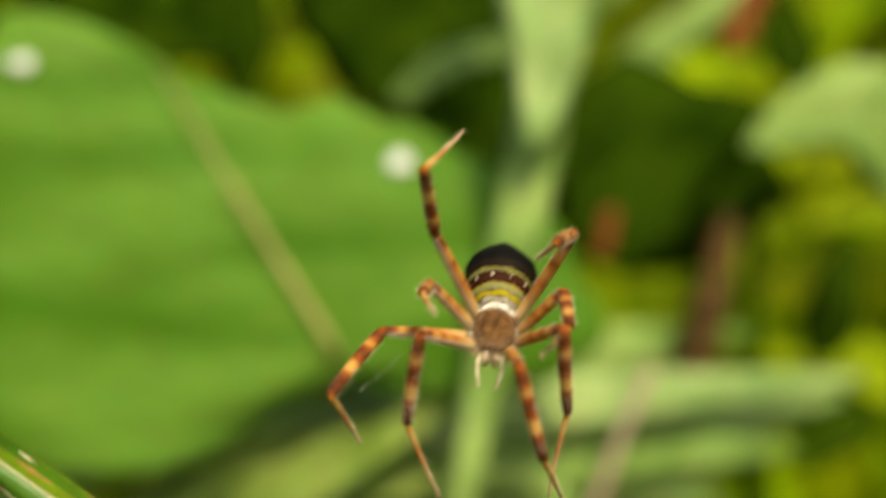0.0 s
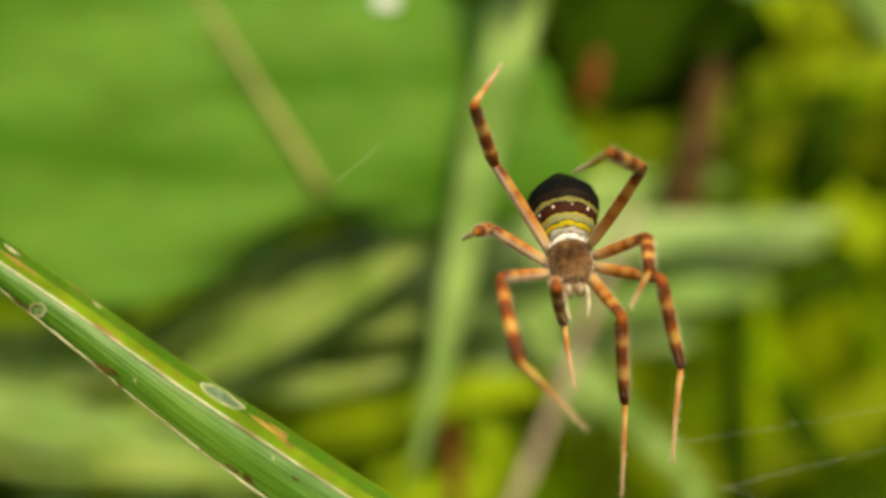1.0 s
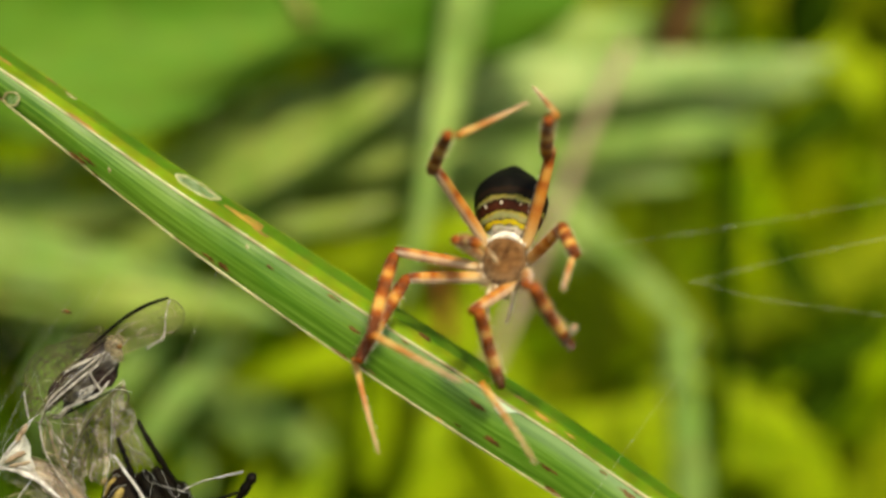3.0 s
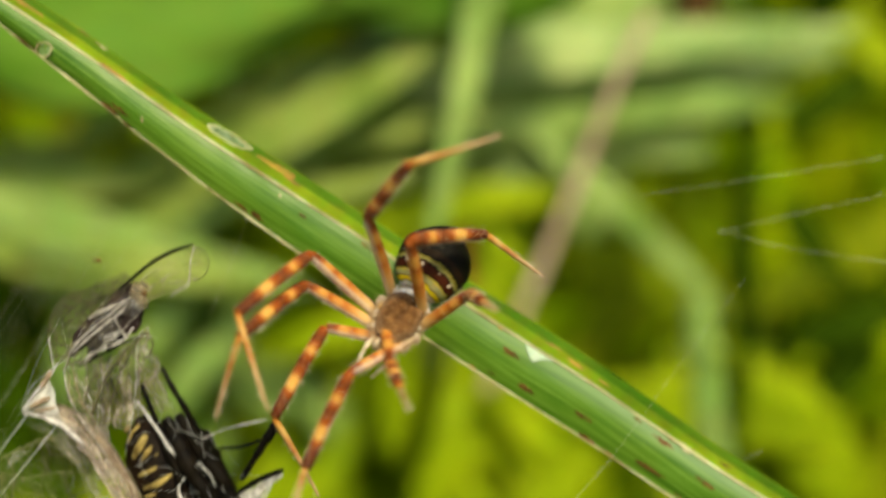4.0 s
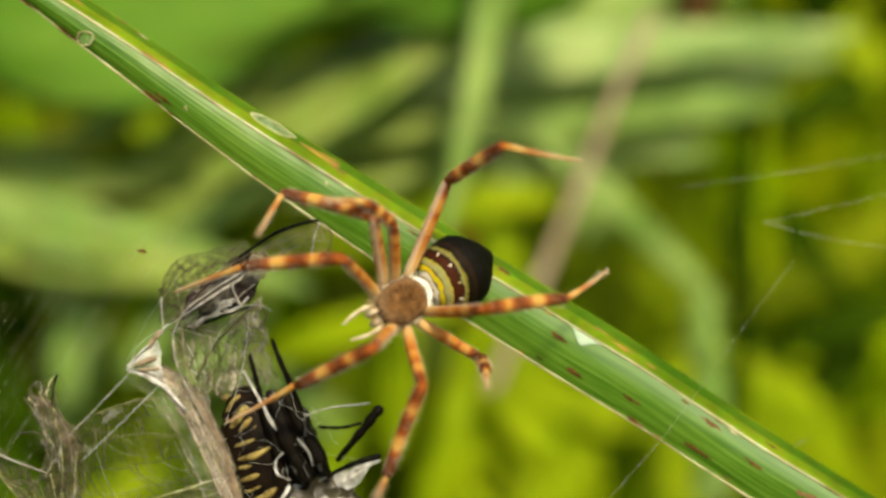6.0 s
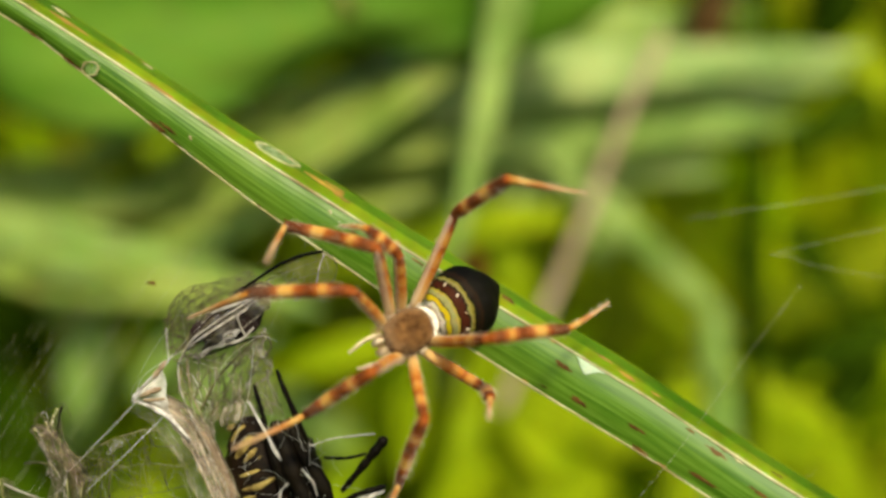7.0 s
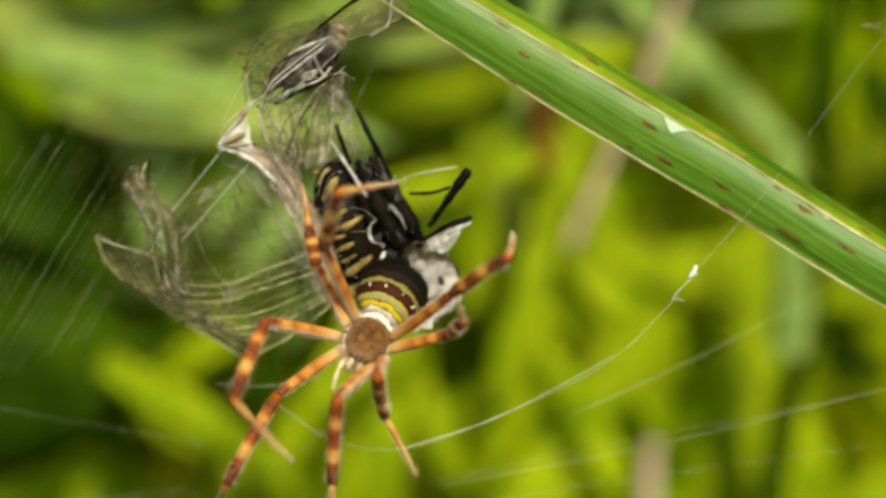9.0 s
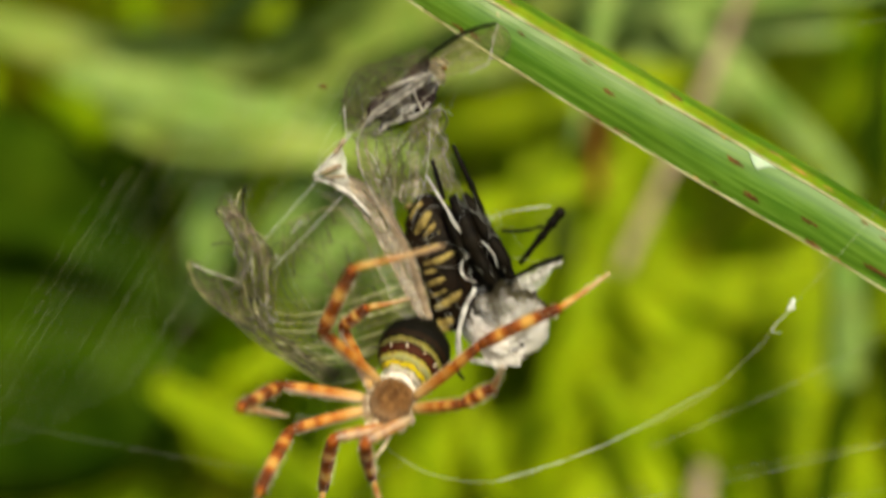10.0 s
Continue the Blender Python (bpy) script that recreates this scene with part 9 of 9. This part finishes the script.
    walk(legs["L3"][0], [
        (0, pose(-0.00195, -0.00075, -0.00045, -32.9, -0.0, 96.8)), (0.15, pose(-0.00195, -0.00075, -0.00045, -56.6, 27.0, 70.0)),
        (0.3, pose(-0.00195, -0.00075, -0.00045, -97.0, 36.0, 27.1)), (0.5, pose(-0.00195, -0.00075, -0.00045, -58.2, 32.2, 47.8)),
        (0.7, pose(-0.00195, -0.00075, -0.00045, -43.5, 5.6, 81.1)), (1, pose(-0.00195, -0.00075, -0.00045, -52.7, 12.1, 73.7)), (1.3, pose(-0.00195, -0.00075, -0.00045, -67.8, 28.4, 44.2)),
        (1.5, pose(-0.00195, -0.00075, -0.00045, -61.8, 34.8, 28.2)), (1.7, pose(-0.00195, -0.00075, -0.00045, -53.6, 27.7, 41.3)), (2, pose(-0.00195, -0.00075, -0.00045, -44.8, 9.4, 63.3)),
        (2.2, pose(-0.00195, -0.00075, -0.00045, -52.9, 20.9, 49.7)), (2.5, pose(-0.00195, -0.00075, -0.00045, -38.9, -10.0, 80.6)),
        (2.7, pose(-0.00195, -0.00075, -0.00045, -27.5, 0.4, 73.8)), (3.8, pose(-0.00195, -0.00075, -0.00045, -13.2, -20.1, 81.5)),
        (4, pose(-0.00195, -0.00075, -0.00045, -14.0, -24.7, 82.7)), (4.2, pose(-0.00195, -0.00075, -0.00045, -17.7, 6.0, 73.9)), (4.5, pose(-0.00195, -0.00075, -0.00045, -19.1, -9.2, 79.0)),
        (5, pose(-0.00195, -0.00075, -0.00045, -54.6, -32.1, 97.1)), (5.2, pose(-0.00195, -0.00075, -0.00045, -63.6, -34.0, 100.9)),
        (6.3, pose(-0.00195, -0.00075, -0.00045, -65.9, -33.6, 99.7)), (6.5, pose(-0.00195, -0.00075, -0.00045, -58.9, -30.4, 92.6)),
        (7, pose(-0.00195, -0.00075, -0.00045, -65.0, -33.5, 99.5)), (7.5, pose(-0.00195, -0.00075, -0.00045, -35.0, -19.3, 80.7)),
        (7.7, pose(-0.00195, -0.00075, -0.00045, -23.4, 8.1, 65.5)), (8, pose(-0.00195, -0.00075, -0.00045, -42.9, -23.7, 86.1)), (8.2, pose(-0.00195, -0.00075, -0.00045, -41.9, 2.2, 62.5)),
        (8.5, pose(-0.00195, -0.00075, -0.00045, -31.0, 3.1, 61.8)), (8.7, pose(-0.00195, -0.00075, -0.00045, -44.2, -28.9, 86.3)),
        (9, pose(-0.00195, -0.00075, -0.00045, -35.7, -14.7, 73.6)), (9.5, pose(-0.00195, -0.00075, -0.00045, -38.4, -15.5, 74.2)),
        (10, pose(-0.00195, -0.00075, -0.00045, -38.0, -2.4, 63.9))])
    walk(legs["L3"][1], [
        (0, pose(-0.00524, -0.00114, 0.00468, -110.8, 0.0, 15.8)), (0.3, pose(-0.00510, 0.00445, -0.00105, -125.6, -23.9, -27.1)),
        (0.5, pose(-0.00464, 0.00401, 0.00227, -163.9, -38.0, -38.7)), (0.7, pose(-0.00603, 0.00033, 0.00396, -129.1, -12.1, -20.1)),
        (1, pose(-0.00640, 0.00135, 0.00317, -103.5, -4.3, -4.2)), (1.3, pose(-0.00510, 0.00407, 0.00158, -59.1, 0.0, -31.6)), (1.5, pose(-0.00304, 0.00477, 0.00192, -50.2, -1.5, -29.5)),
        (1.7, pose(-0.00393, 0.00406, 0.00276, -60.8, 0.1, -31.9)), (2, pose(-0.00548, 0.00182, 0.00382, -63.5, -17.5, 0.9)), (2.2, pose(-0.00481, 0.00340, 0.00299, -41.9, -19.1, 3.1)),
        (2.5, pose(-0.00587, -0.00094, 0.00423, -59.8, -17.5, 0.9)), (2.7, pose(-0.00464, 0.00008, 0.00497, -109.7, -19.7, 25.8)),
        (3.25, pose(-0.00414, -0.00124, 0.00505, -68.3, -19.7, 25.4)), (3.8, pose(-0.00363, -0.00257, 0.00513, -26.9, -19.4, 25.1)),
        (4, pose(-0.00373, -0.00302, 0.00493, -31.5, -12.3, 21.0)), (4.2, pose(-0.00356, 0.00035, 0.00533, -55.5, -14.1, 22.8)), (4.5, pose(-0.00409, -0.00128, 0.00524, -44.3, -16.5, 25.7)),
        (5, pose(-0.00666, -0.00323, 0.00255, -41.8, -9.3, 18.8)), (5.2, pose(-0.00703, -0.00328, 0.00180, -39.3, -10.6, 19.9)), (6.3, pose(-0.00721, -0.00305, 0.00163, -40.6, -3.8, 14.2)),
        (6.5, pose(-0.00710, -0.00259, 0.00227, -42.4, -2.0, 12.6)), (7, pose(-0.00718, -0.00306, 0.00170, -36.8, -3.0, 13.4)), (7.5, pose(-0.00568, -0.00181, 0.00427, -29.1, -6.0, 15.4)),
        (7.7, pose(-0.00383, 0.00098, 0.00510, -21.5, -25.5, 24.9)), (8, pose(-0.00622, -0.00226, 0.00364, -18.7, -12.3, 19.8)), (8.2, pose(-0.00549, 0.00129, 0.00409, -68.6, 1.6, 6.6)),
        (8.5, pose(-0.00459, 0.00099, 0.00478, -30.6, -22.5, 34.6)), (8.7, pose(-0.00633, -0.00259, 0.00338, -15.3, 18.8, 17.6)), (9, pose(-0.00573, -0.00095, 0.00434, -19.7, 1.1, 23.3)),
        (9.5, pose(-0.00594, -0.00095, 0.00416, -12.0, -14.2, 27.6)), (10, pose(-0.00542, 0.00072, 0.00435, -7.2, -29.9, 30.5))])
    walk(legs["L3"][2], [
        (0, pose(-0.00609, 0.00182, 0.00350, -123.7, -0.0, -47.5)), (0.3, pose(-0.00318, 0.00648, -0.00281, -111.7, -4.7, -56.4)),
        (0.5, pose(-0.00254, 0.00350, -0.00023, -155.3, -31.1, -84.8)), (0.7, pose(-0.00474, 0.00258, 0.00192, -149.1, -13.0, -74.6)),
        (1, pose(-0.00611, 0.00455, 0.00240, -124.6, 11.2, -52.3)), (1.3, pose(-0.00362, 0.00648, 0.00327, -159.6, -39.7, -90.4)),
        (1.5, pose(-0.00185, 0.00701, 0.00403, -167.1, -34.8, -88.6)), (1.7, pose(-0.00240, 0.00650, 0.00437, -166.4, -32.7, -88.0)),
        (2, pose(-0.00597, 0.00476, 0.00523, 173.7, -34.9, -88.1)), (2.2, pose(-0.00574, 0.00556, 0.00531, 162.2, -58.6, -80.8)),
        (2.5, pose(-0.00642, 0.00191, 0.00581, -180.0, -37.0, -85.8)), (2.6, pose(-0.00604, 0.00247, 0.00486, -160.6, -2.0, -79.5)),
        (2.7, pose(-0.00566, 0.00304, 0.00392, -134.4, 28.2, -60.2)), (3.25, pose(-0.00541, 0.00070, 0.00591, -75.6, 46.5, 13.0)), (3.8, pose(-0.00515, -0.00163, 0.00791, -36.5, 10.5, 68.3)),
        (4, pose(-0.00491, -0.00162, 0.00768, -25.9, 16.4, 64.6)), (4.2, pose(-0.00504, 0.00268, 0.00715, -48.9, 29.6, 53.7)), (4.5, pose(-0.00570, 0.00051, 0.00751, -38.1, 25.5, 58.0)),
        (5, pose(-0.00774, -0.00127, 0.00497, -41.7, 28.1, 55.6)), (5.2, pose(-0.00819, -0.00147, 0.00431, -37.8, 28.2, 55.5)), (6.3, pose(-0.00790, -0.00100, 0.00413, -39.2, 29.7, 54.2)),
        (6.5, pose(-0.00767, -0.00044, 0.00471, -44.6, 30.8, 53.0)), (7, pose(-0.00777, -0.00117, 0.00434, -44.7, 31.8, 51.9)), (7.5, pose(-0.00640, -0.00034, 0.00713, -24.7, 25.2, 57.1)),
        (7.7, pose(-0.00554, 0.00152, 0.00787, -27.8, 11.1, 64.3)), (8, pose(-0.00721, -0.00149, 0.00670, -17.8, 1.9, 68.2)), (8.1, pose(-0.00651, 0.00143, 0.00599, -4.9, 39.2, 60.4)),
        (8.2, pose(-0.00581, 0.00434, 0.00529, 18.2, 76.9, 68.6)), (8.5, pose(-0.00644, 0.00175, 0.00740, -21.3, 36.1, 70.5)), (8.7, pose(-0.00562, -0.00144, 0.00640, 7.8, 45.8, 69.0)),
        (9, pose(-0.00611, 0.00010, 0.00745, 12.2, 27.8, 65.1)), (9.5, pose(-0.00696, -0.00071, 0.00729, 3.9, 14.8, 63.1)), (10, pose(-0.00703, 0.00025, 0.00719, -3.5, 16.4, 63.1))])
    walk(legs["L4"][0], [
        (0, pose(-0.00155, -0.00175, -0.00035, -45.6, -0.0, 141.2)), (0.3, pose(-0.00155, -0.00175, -0.00035, -30.8, 10.8, 132.6)),
        (0.5, pose(-0.00155, -0.00175, -0.00035, -29.1, 11.9, 132.0)), (0.7, pose(-0.00155, -0.00175, -0.00035, -29.1, 12.6, 131.6)),
        (1, pose(-0.00155, -0.00175, -0.00035, -30.3, 19.7, 127.4)), (1.3, pose(-0.00155, -0.00175, -0.00035, -25.1, 20.1, 127.1)),
        (1.5, pose(-0.00155, -0.00175, -0.00035, -27.1, 22.6, 125.9)), (1.7, pose(-0.00155, -0.00175, -0.00035, -28.4, 23.6, 125.3)),
        (2, pose(-0.00155, -0.00175, -0.00035, -23.7, 18.4, 128.0)), (2.2, pose(-0.00155, -0.00175, -0.00035, -20.6, 26.3, 124.5)),
        (2.5, pose(-0.00155, -0.00175, -0.00035, -43.2, -2.4, 142.4)), (2.7, pose(-0.00155, -0.00175, -0.00035, -42.5, -5.5, 145.3)),
        (3.8, pose(-0.00155, -0.00175, -0.00035, 9.9, -28.3, 152.2)), (4, pose(-0.00155, -0.00175, -0.00035, 6.6, -26.8, 152.5)),
        (4.2, pose(-0.00155, -0.00175, -0.00035, -3.6, -18.0, 152.7)), (4.5, pose(-0.00155, -0.00175, -0.00035, -6.6, -15.0, 152.4)),
        (5, pose(-0.00155, -0.00175, -0.00035, -1.2, 13.2, 150.6)), (5.2, pose(-0.00155, -0.00175, -0.00035, -1.3, 13.1, 150.6)), (6.3, pose(-0.00155, -0.00175, -0.00035, 0.3, 14.7, 150.5)),
        (6.5, pose(-0.00155, -0.00175, -0.00035, 2.8, 16.2, 150.6)), (7, pose(-0.00155, -0.00175, -0.00035, 1.1, 13.6, 150.5)), (7.5, pose(-0.00155, -0.00175, -0.00035, -9.3, 11.8, 150.6)),
        (7.7, pose(-0.00155, -0.00175, -0.00035, -5.7, 19.5, 149.6)), (8, pose(-0.00155, -0.00175, -0.00035, -3.2, 22.7, 149.3)),
        (8.2, pose(-0.00155, -0.00175, -0.00035, -16.2, 22.0, 149.4)), (8.5, pose(-0.00155, -0.00175, -0.00035, -20.2, 12.3, 152.8)),
        (8.7, pose(-0.00155, -0.00175, -0.00035, -31.0, 9.7, 154.0)), (9, pose(-0.00155, -0.00175, -0.00035, -5.1, 16.9, 151.6)),
        (9.5, pose(-0.00155, -0.00175, -0.00035, -18.9, 12.0, 152.7)), (10, pose(-0.00155, -0.00175, -0.00035, -12.6, 15.7, 151.6))])
    walk(legs["L4"][1], [
        (0, pose(-0.00567, -0.00687, 0.00608, -58.0, -0.0, -15.8)), (0.3, pose(-0.00602, -0.00385, 0.00741, -48.3, 2.2, -18.8)), (0.5, pose(-0.00598, -0.00351, 0.00752, -41.0, 2.9, -19.5)),
        (0.7, pose(-0.00607, -0.00341, 0.00749, -36.7, 6.7, -22.5)), (1, pose(-0.00686, -0.00244, 0.00713, -39.7, 9.1, -24.4)), (1.3, pose(-0.00639, -0.00183, 0.00747, -31.7, 11.7, -26.3)),
        (1.5, pose(-0.00678, -0.00166, 0.00721, -24.3, 14.0, -27.6)), (1.7, pose(-0.00700, -0.00163, 0.00706, -28.8, 7.5, -24.3)), (2, pose(-0.00609, -0.00193, 0.00765, -35.3, -9.8, -13.5)),
        (2.2, pose(-0.00638, -0.00044, 0.00737, -40.8, -12.6, -11.2)), (2.5, pose(-0.00517, -0.00691, 0.00635, -29.4, -6.2, -15.8)),
        (2.7, pose(-0.00456, -0.00723, 0.00640, -24.3, -4.8, -16.5)), (3.8, pose(0.00299, -0.00235, 0.00763, 32.8, -15.9, -17.4)), (4, pose(0.00259, -0.00272, 0.00781, 104.0, -28.6, -51.0)),
        (4.2, pose(0.00070, -0.00356, 0.00838, 101.8, -30.3, -42.4)), (4.5, pose(0.00005, -0.00377, 0.00848, 99.7, -31.7, -33.9)), (5, pose(-0.00347, -0.00088, 0.00861, 74.7, -30.9, -13.5)),
        (5.2, pose(-0.00347, -0.00091, 0.00861, 70.1, -30.3, -11.4)), (6.3, pose(-0.00355, -0.00056, 0.00855, 77.3, -30.9, -13.6)),
        (6.5, pose(-0.00355, -0.00010, 0.00848, 74.3, -30.3, -11.1)), (7, pose(-0.00334, -0.00053, 0.00859, 80.6, -31.0, -14.8)), (7.5, pose(-0.00389, -0.00214, 0.00854, 77.8, -31.7, -19.1)),
        (7.7, pose(-0.00464, -0.00100, 0.00828, 45.2, -29.2, -13.7)), (8, pose(-0.00487, -0.00038, 0.00812, -7.7, -28.4, -13.4)), (8.2, pose(-0.00570, -0.00228, 0.00784, 1.5, -26.8, -13.5)),
        (8.5, pose(-0.00464, -0.00374, 0.00809, 20.6, -18.5, -11.7)), (8.7, pose(-0.00482, -0.00542, 0.00742, 19.6, -16.2, -10.9)), (9, pose(-0.00428, -0.00120, 0.00842, -1.1, -19.4, -11.4)),
        (9.5, pose(-0.00453, -0.00356, 0.00816, 11.4, -28.7, -12.4)), (10, pose(-0.00464, -0.00235, 0.00829, 26.3, -35.0, -14.9))])
    walk(legs["L4"][2], [
        (0, pose(-0.00400, -0.00097, 0.00992, -143.1, -0.0, -162.6)), (0.3, pose(-0.00410, 0.00121, 0.01222, -141.6, 2.9, -160.3)),
        (0.5, pose(-0.00414, 0.00088, 0.01298, -142.1, 7.0, -157.1)), (0.7, pose(-0.00378, 0.00032, 0.01326, -137.7, 10.4, -154.2)),
        (1, pose(-0.00415, 0.00141, 0.01262, -136.9, 9.7, -154.9)), (1.3, pose(-0.00359, 0.00103, 0.01350, -136.2, 15.0, -149.7)),
        (1.5, pose(-0.00399, 0.00024, 0.01362, -98.5, 33.5, -112.2)), (1.7, pose(-0.00480, 0.00121, 0.01335, -103.3, 32.4, -118.7)),
        (2, pose(-0.00610, 0.00237, 0.01346, -123.6, 24.5, -139.0)), (2.2, pose(-0.00663, 0.00443, 0.01272, -123.7, 20.2, -146.1)),
        (2.5, pose(-0.00486, -0.00331, 0.01262, -137.9, 17.2, -149.8)), (2.7, pose(-0.00423, -0.00421, 0.01297, -125.3, 12.4, -155.4)),
        (3.8, pose(0.00023, -0.00560, 0.01348, -99.7, -14.9, 145.2)), (4, pose(-0.00234, -0.00779, 0.00627, -121.4, -24.7, 118.1)),
        (4.2, pose(-0.00352, -0.00930, 0.00711, -112.4, -18.0, 132.2)), (4.5, pose(-0.00338, -0.01005, 0.00744, -88.7, -16.7, 139.2)),
        (5, pose(-0.00605, -0.00744, 0.01025, -96.0, -15.0, -178.2)), (5.2, pose(-0.00604, -0.00733, 0.01074, -101.4, -14.8, -176.6)),
        (6.3, pose(-0.00601, -0.00723, 0.00992, -103.5, -14.5, -175.2)), (6.5, pose(-0.00587, -0.00674, 0.01017, -102.7, -14.6, -175.9)),
        (7, pose(-0.00575, -0.00728, 0.00960, -104.7, -14.6, -175.7)), (7.5, pose(-0.00697, -0.00856, 0.00984, -97.0, -17.7, 167.4)),
        (7.7, pose(-0.00827, -0.00540, 0.01274, -86.7, -18.1, 156.5)), (8, pose(-0.00796, 0.00136, 0.01443, -122.3, -13.2, 175.7)),
        (8.2, pose(-0.00891, -0.00171, 0.01430, -109.8, -16.0, 169.8)), (8.5, pose(-0.00726, -0.00579, 0.01451, -104.4, -12.7, -179.1)),
        (8.7, pose(-0.00716, -0.00745, 0.01397, -94.5, -13.5, 176.1)), (9, pose(-0.00660, -0.00059, 0.01524, -116.5, -10.8, -173.9)),
        (9.5, pose(-0.00816, -0.00423, 0.01439, -114.4, -15.7, 175.4)), (10, pose(-0.00906, -0.00449, 0.01361, -88.0, -19.8, 154.2))])
    walk(prey, [
        (0, pose(-0.03652, 0.00120, -0.02232, 0, -2.81, 0)), (1.5, pose(-0.03652, 0.00120, -0.02232, 0, -2.81, 0)), (2, pose(-0.03949, 0.00120, -0.01858, 0, -2.81, 0)),
        (2.5, pose(-0.03875, 0.00120, -0.01819, 0, -2.81, 0)), (2.7, pose(-0.03871, 0.00120, -0.01816, 0, -2.74, 0)), (3.8, pose(-0.03897, 0.00120, -0.01831, 0, -2.32, 0)),
        (4, pose(-0.03934, 0.00120, -0.01807, 0, -2.24, 0)), (4.2, pose(-0.03846, 0.00120, -0.01738, 0, -2.16, 0)), (4.5, pose(-0.03762, 0.00120, -0.01598, 0, -2.05, 0)),
        (5, pose(-0.03440, 0.00120, -0.01528, 0, 4.17, 0)), (5.2, pose(-0.03437, 0.00120, -0.01528, 0, 4.17, 0)), (6.3, pose(-0.03450, 0.00120, -0.01504, 0, 4.17, 0)),
        (6.5, pose(-0.03454, 0.00120, -0.01501, 0, 4.18, 0)), (7, pose(-0.03477, 0.00120, -0.01494, 0, 4.18, 0)), (7.5, pose(-0.03628, 0.00120, -0.01561, 0, 0.92, 0)),
        (7.7, pose(-0.03634, 0.00120, -0.01569, 0, 0.05, 0)), (8, pose(-0.03700, 0.00120, -0.01547, 0, -1.25, 0)), (8.2, pose(-0.03700, 0.00120, -0.01571, 0, -1.48, 0)),
        (8.5, pose(-0.03787, 0.00120, -0.01482, 0, -1.81, 0)), (8.7, pose(-0.03677, 0.00120, -0.01471, 0, -0.99, 0)), (9, pose(-0.03542, 0.00120, -0.01351, 0, 0.26, 0)),
        (9.5, pose(-0.03418, 0.00120, -0.01316, 0, 1.27, 0)), (10, pose(-0.03429, 0.00120, -0.01326, 0, 2.29, 0))])
    walk(knot, [(t, Matrix.Translation(KNOT_AT + Vector((x * mm, 0, z * mm)))) for t, x, z in ((0, -.1, -3.8), (4.5, -.1, -3.8), (7.5, -.9, -2.4), (8, -1.1, -1.9), (8.5, -.6, -.6), (9, -.6, -.7), (9.5, .1, .1), (10, .5, -.6))])
    walk(grass, [
        (0, pose(0, 0, 0)), (2.5, pose(-0.00016, 0, -0.00000, 0, 0.21, 0)), (2.7, pose(-0.00011, 0, -0.00007, 0, 0.34, 0)), (3.8, pose(-0.00007, 0, -0.00004, 0, 0.15, 0)),
        (4, pose(0.00010, 0, -0.00007, 0, -0.03, 0)), (4.5, pose(0.00016, 0, 0.00008, 0, -0.47, 0)), (5, pose(0.00000, 0, 0.00021, 0, -0.83, 0)),
        (6.5, pose(-0.00043, 0, 0.00048, 0, -0.75, 0)), (7, pose(-0.00064, 0, 0.00068, 0, -0.85, 0)), (7.5, pose(-0.00065, 0, 0.00081, 0, -1.08, 0)),
        (8, pose(-0.00079, 0, 0.00094, 0, -1.12, 0)), (8.5, pose(-0.00100, 0, 0.00109, 0, -1.51, 0)), (9, pose(-0.00114, 0, 0.00115, 0, -2.15, 0)),
        (9.5, pose(-0.00120, 0, 0.00120, 0, -2.52, 0)), (10, pose(-0.00101, 0, 0.00093, 0, -2.60, 0))])


motions()
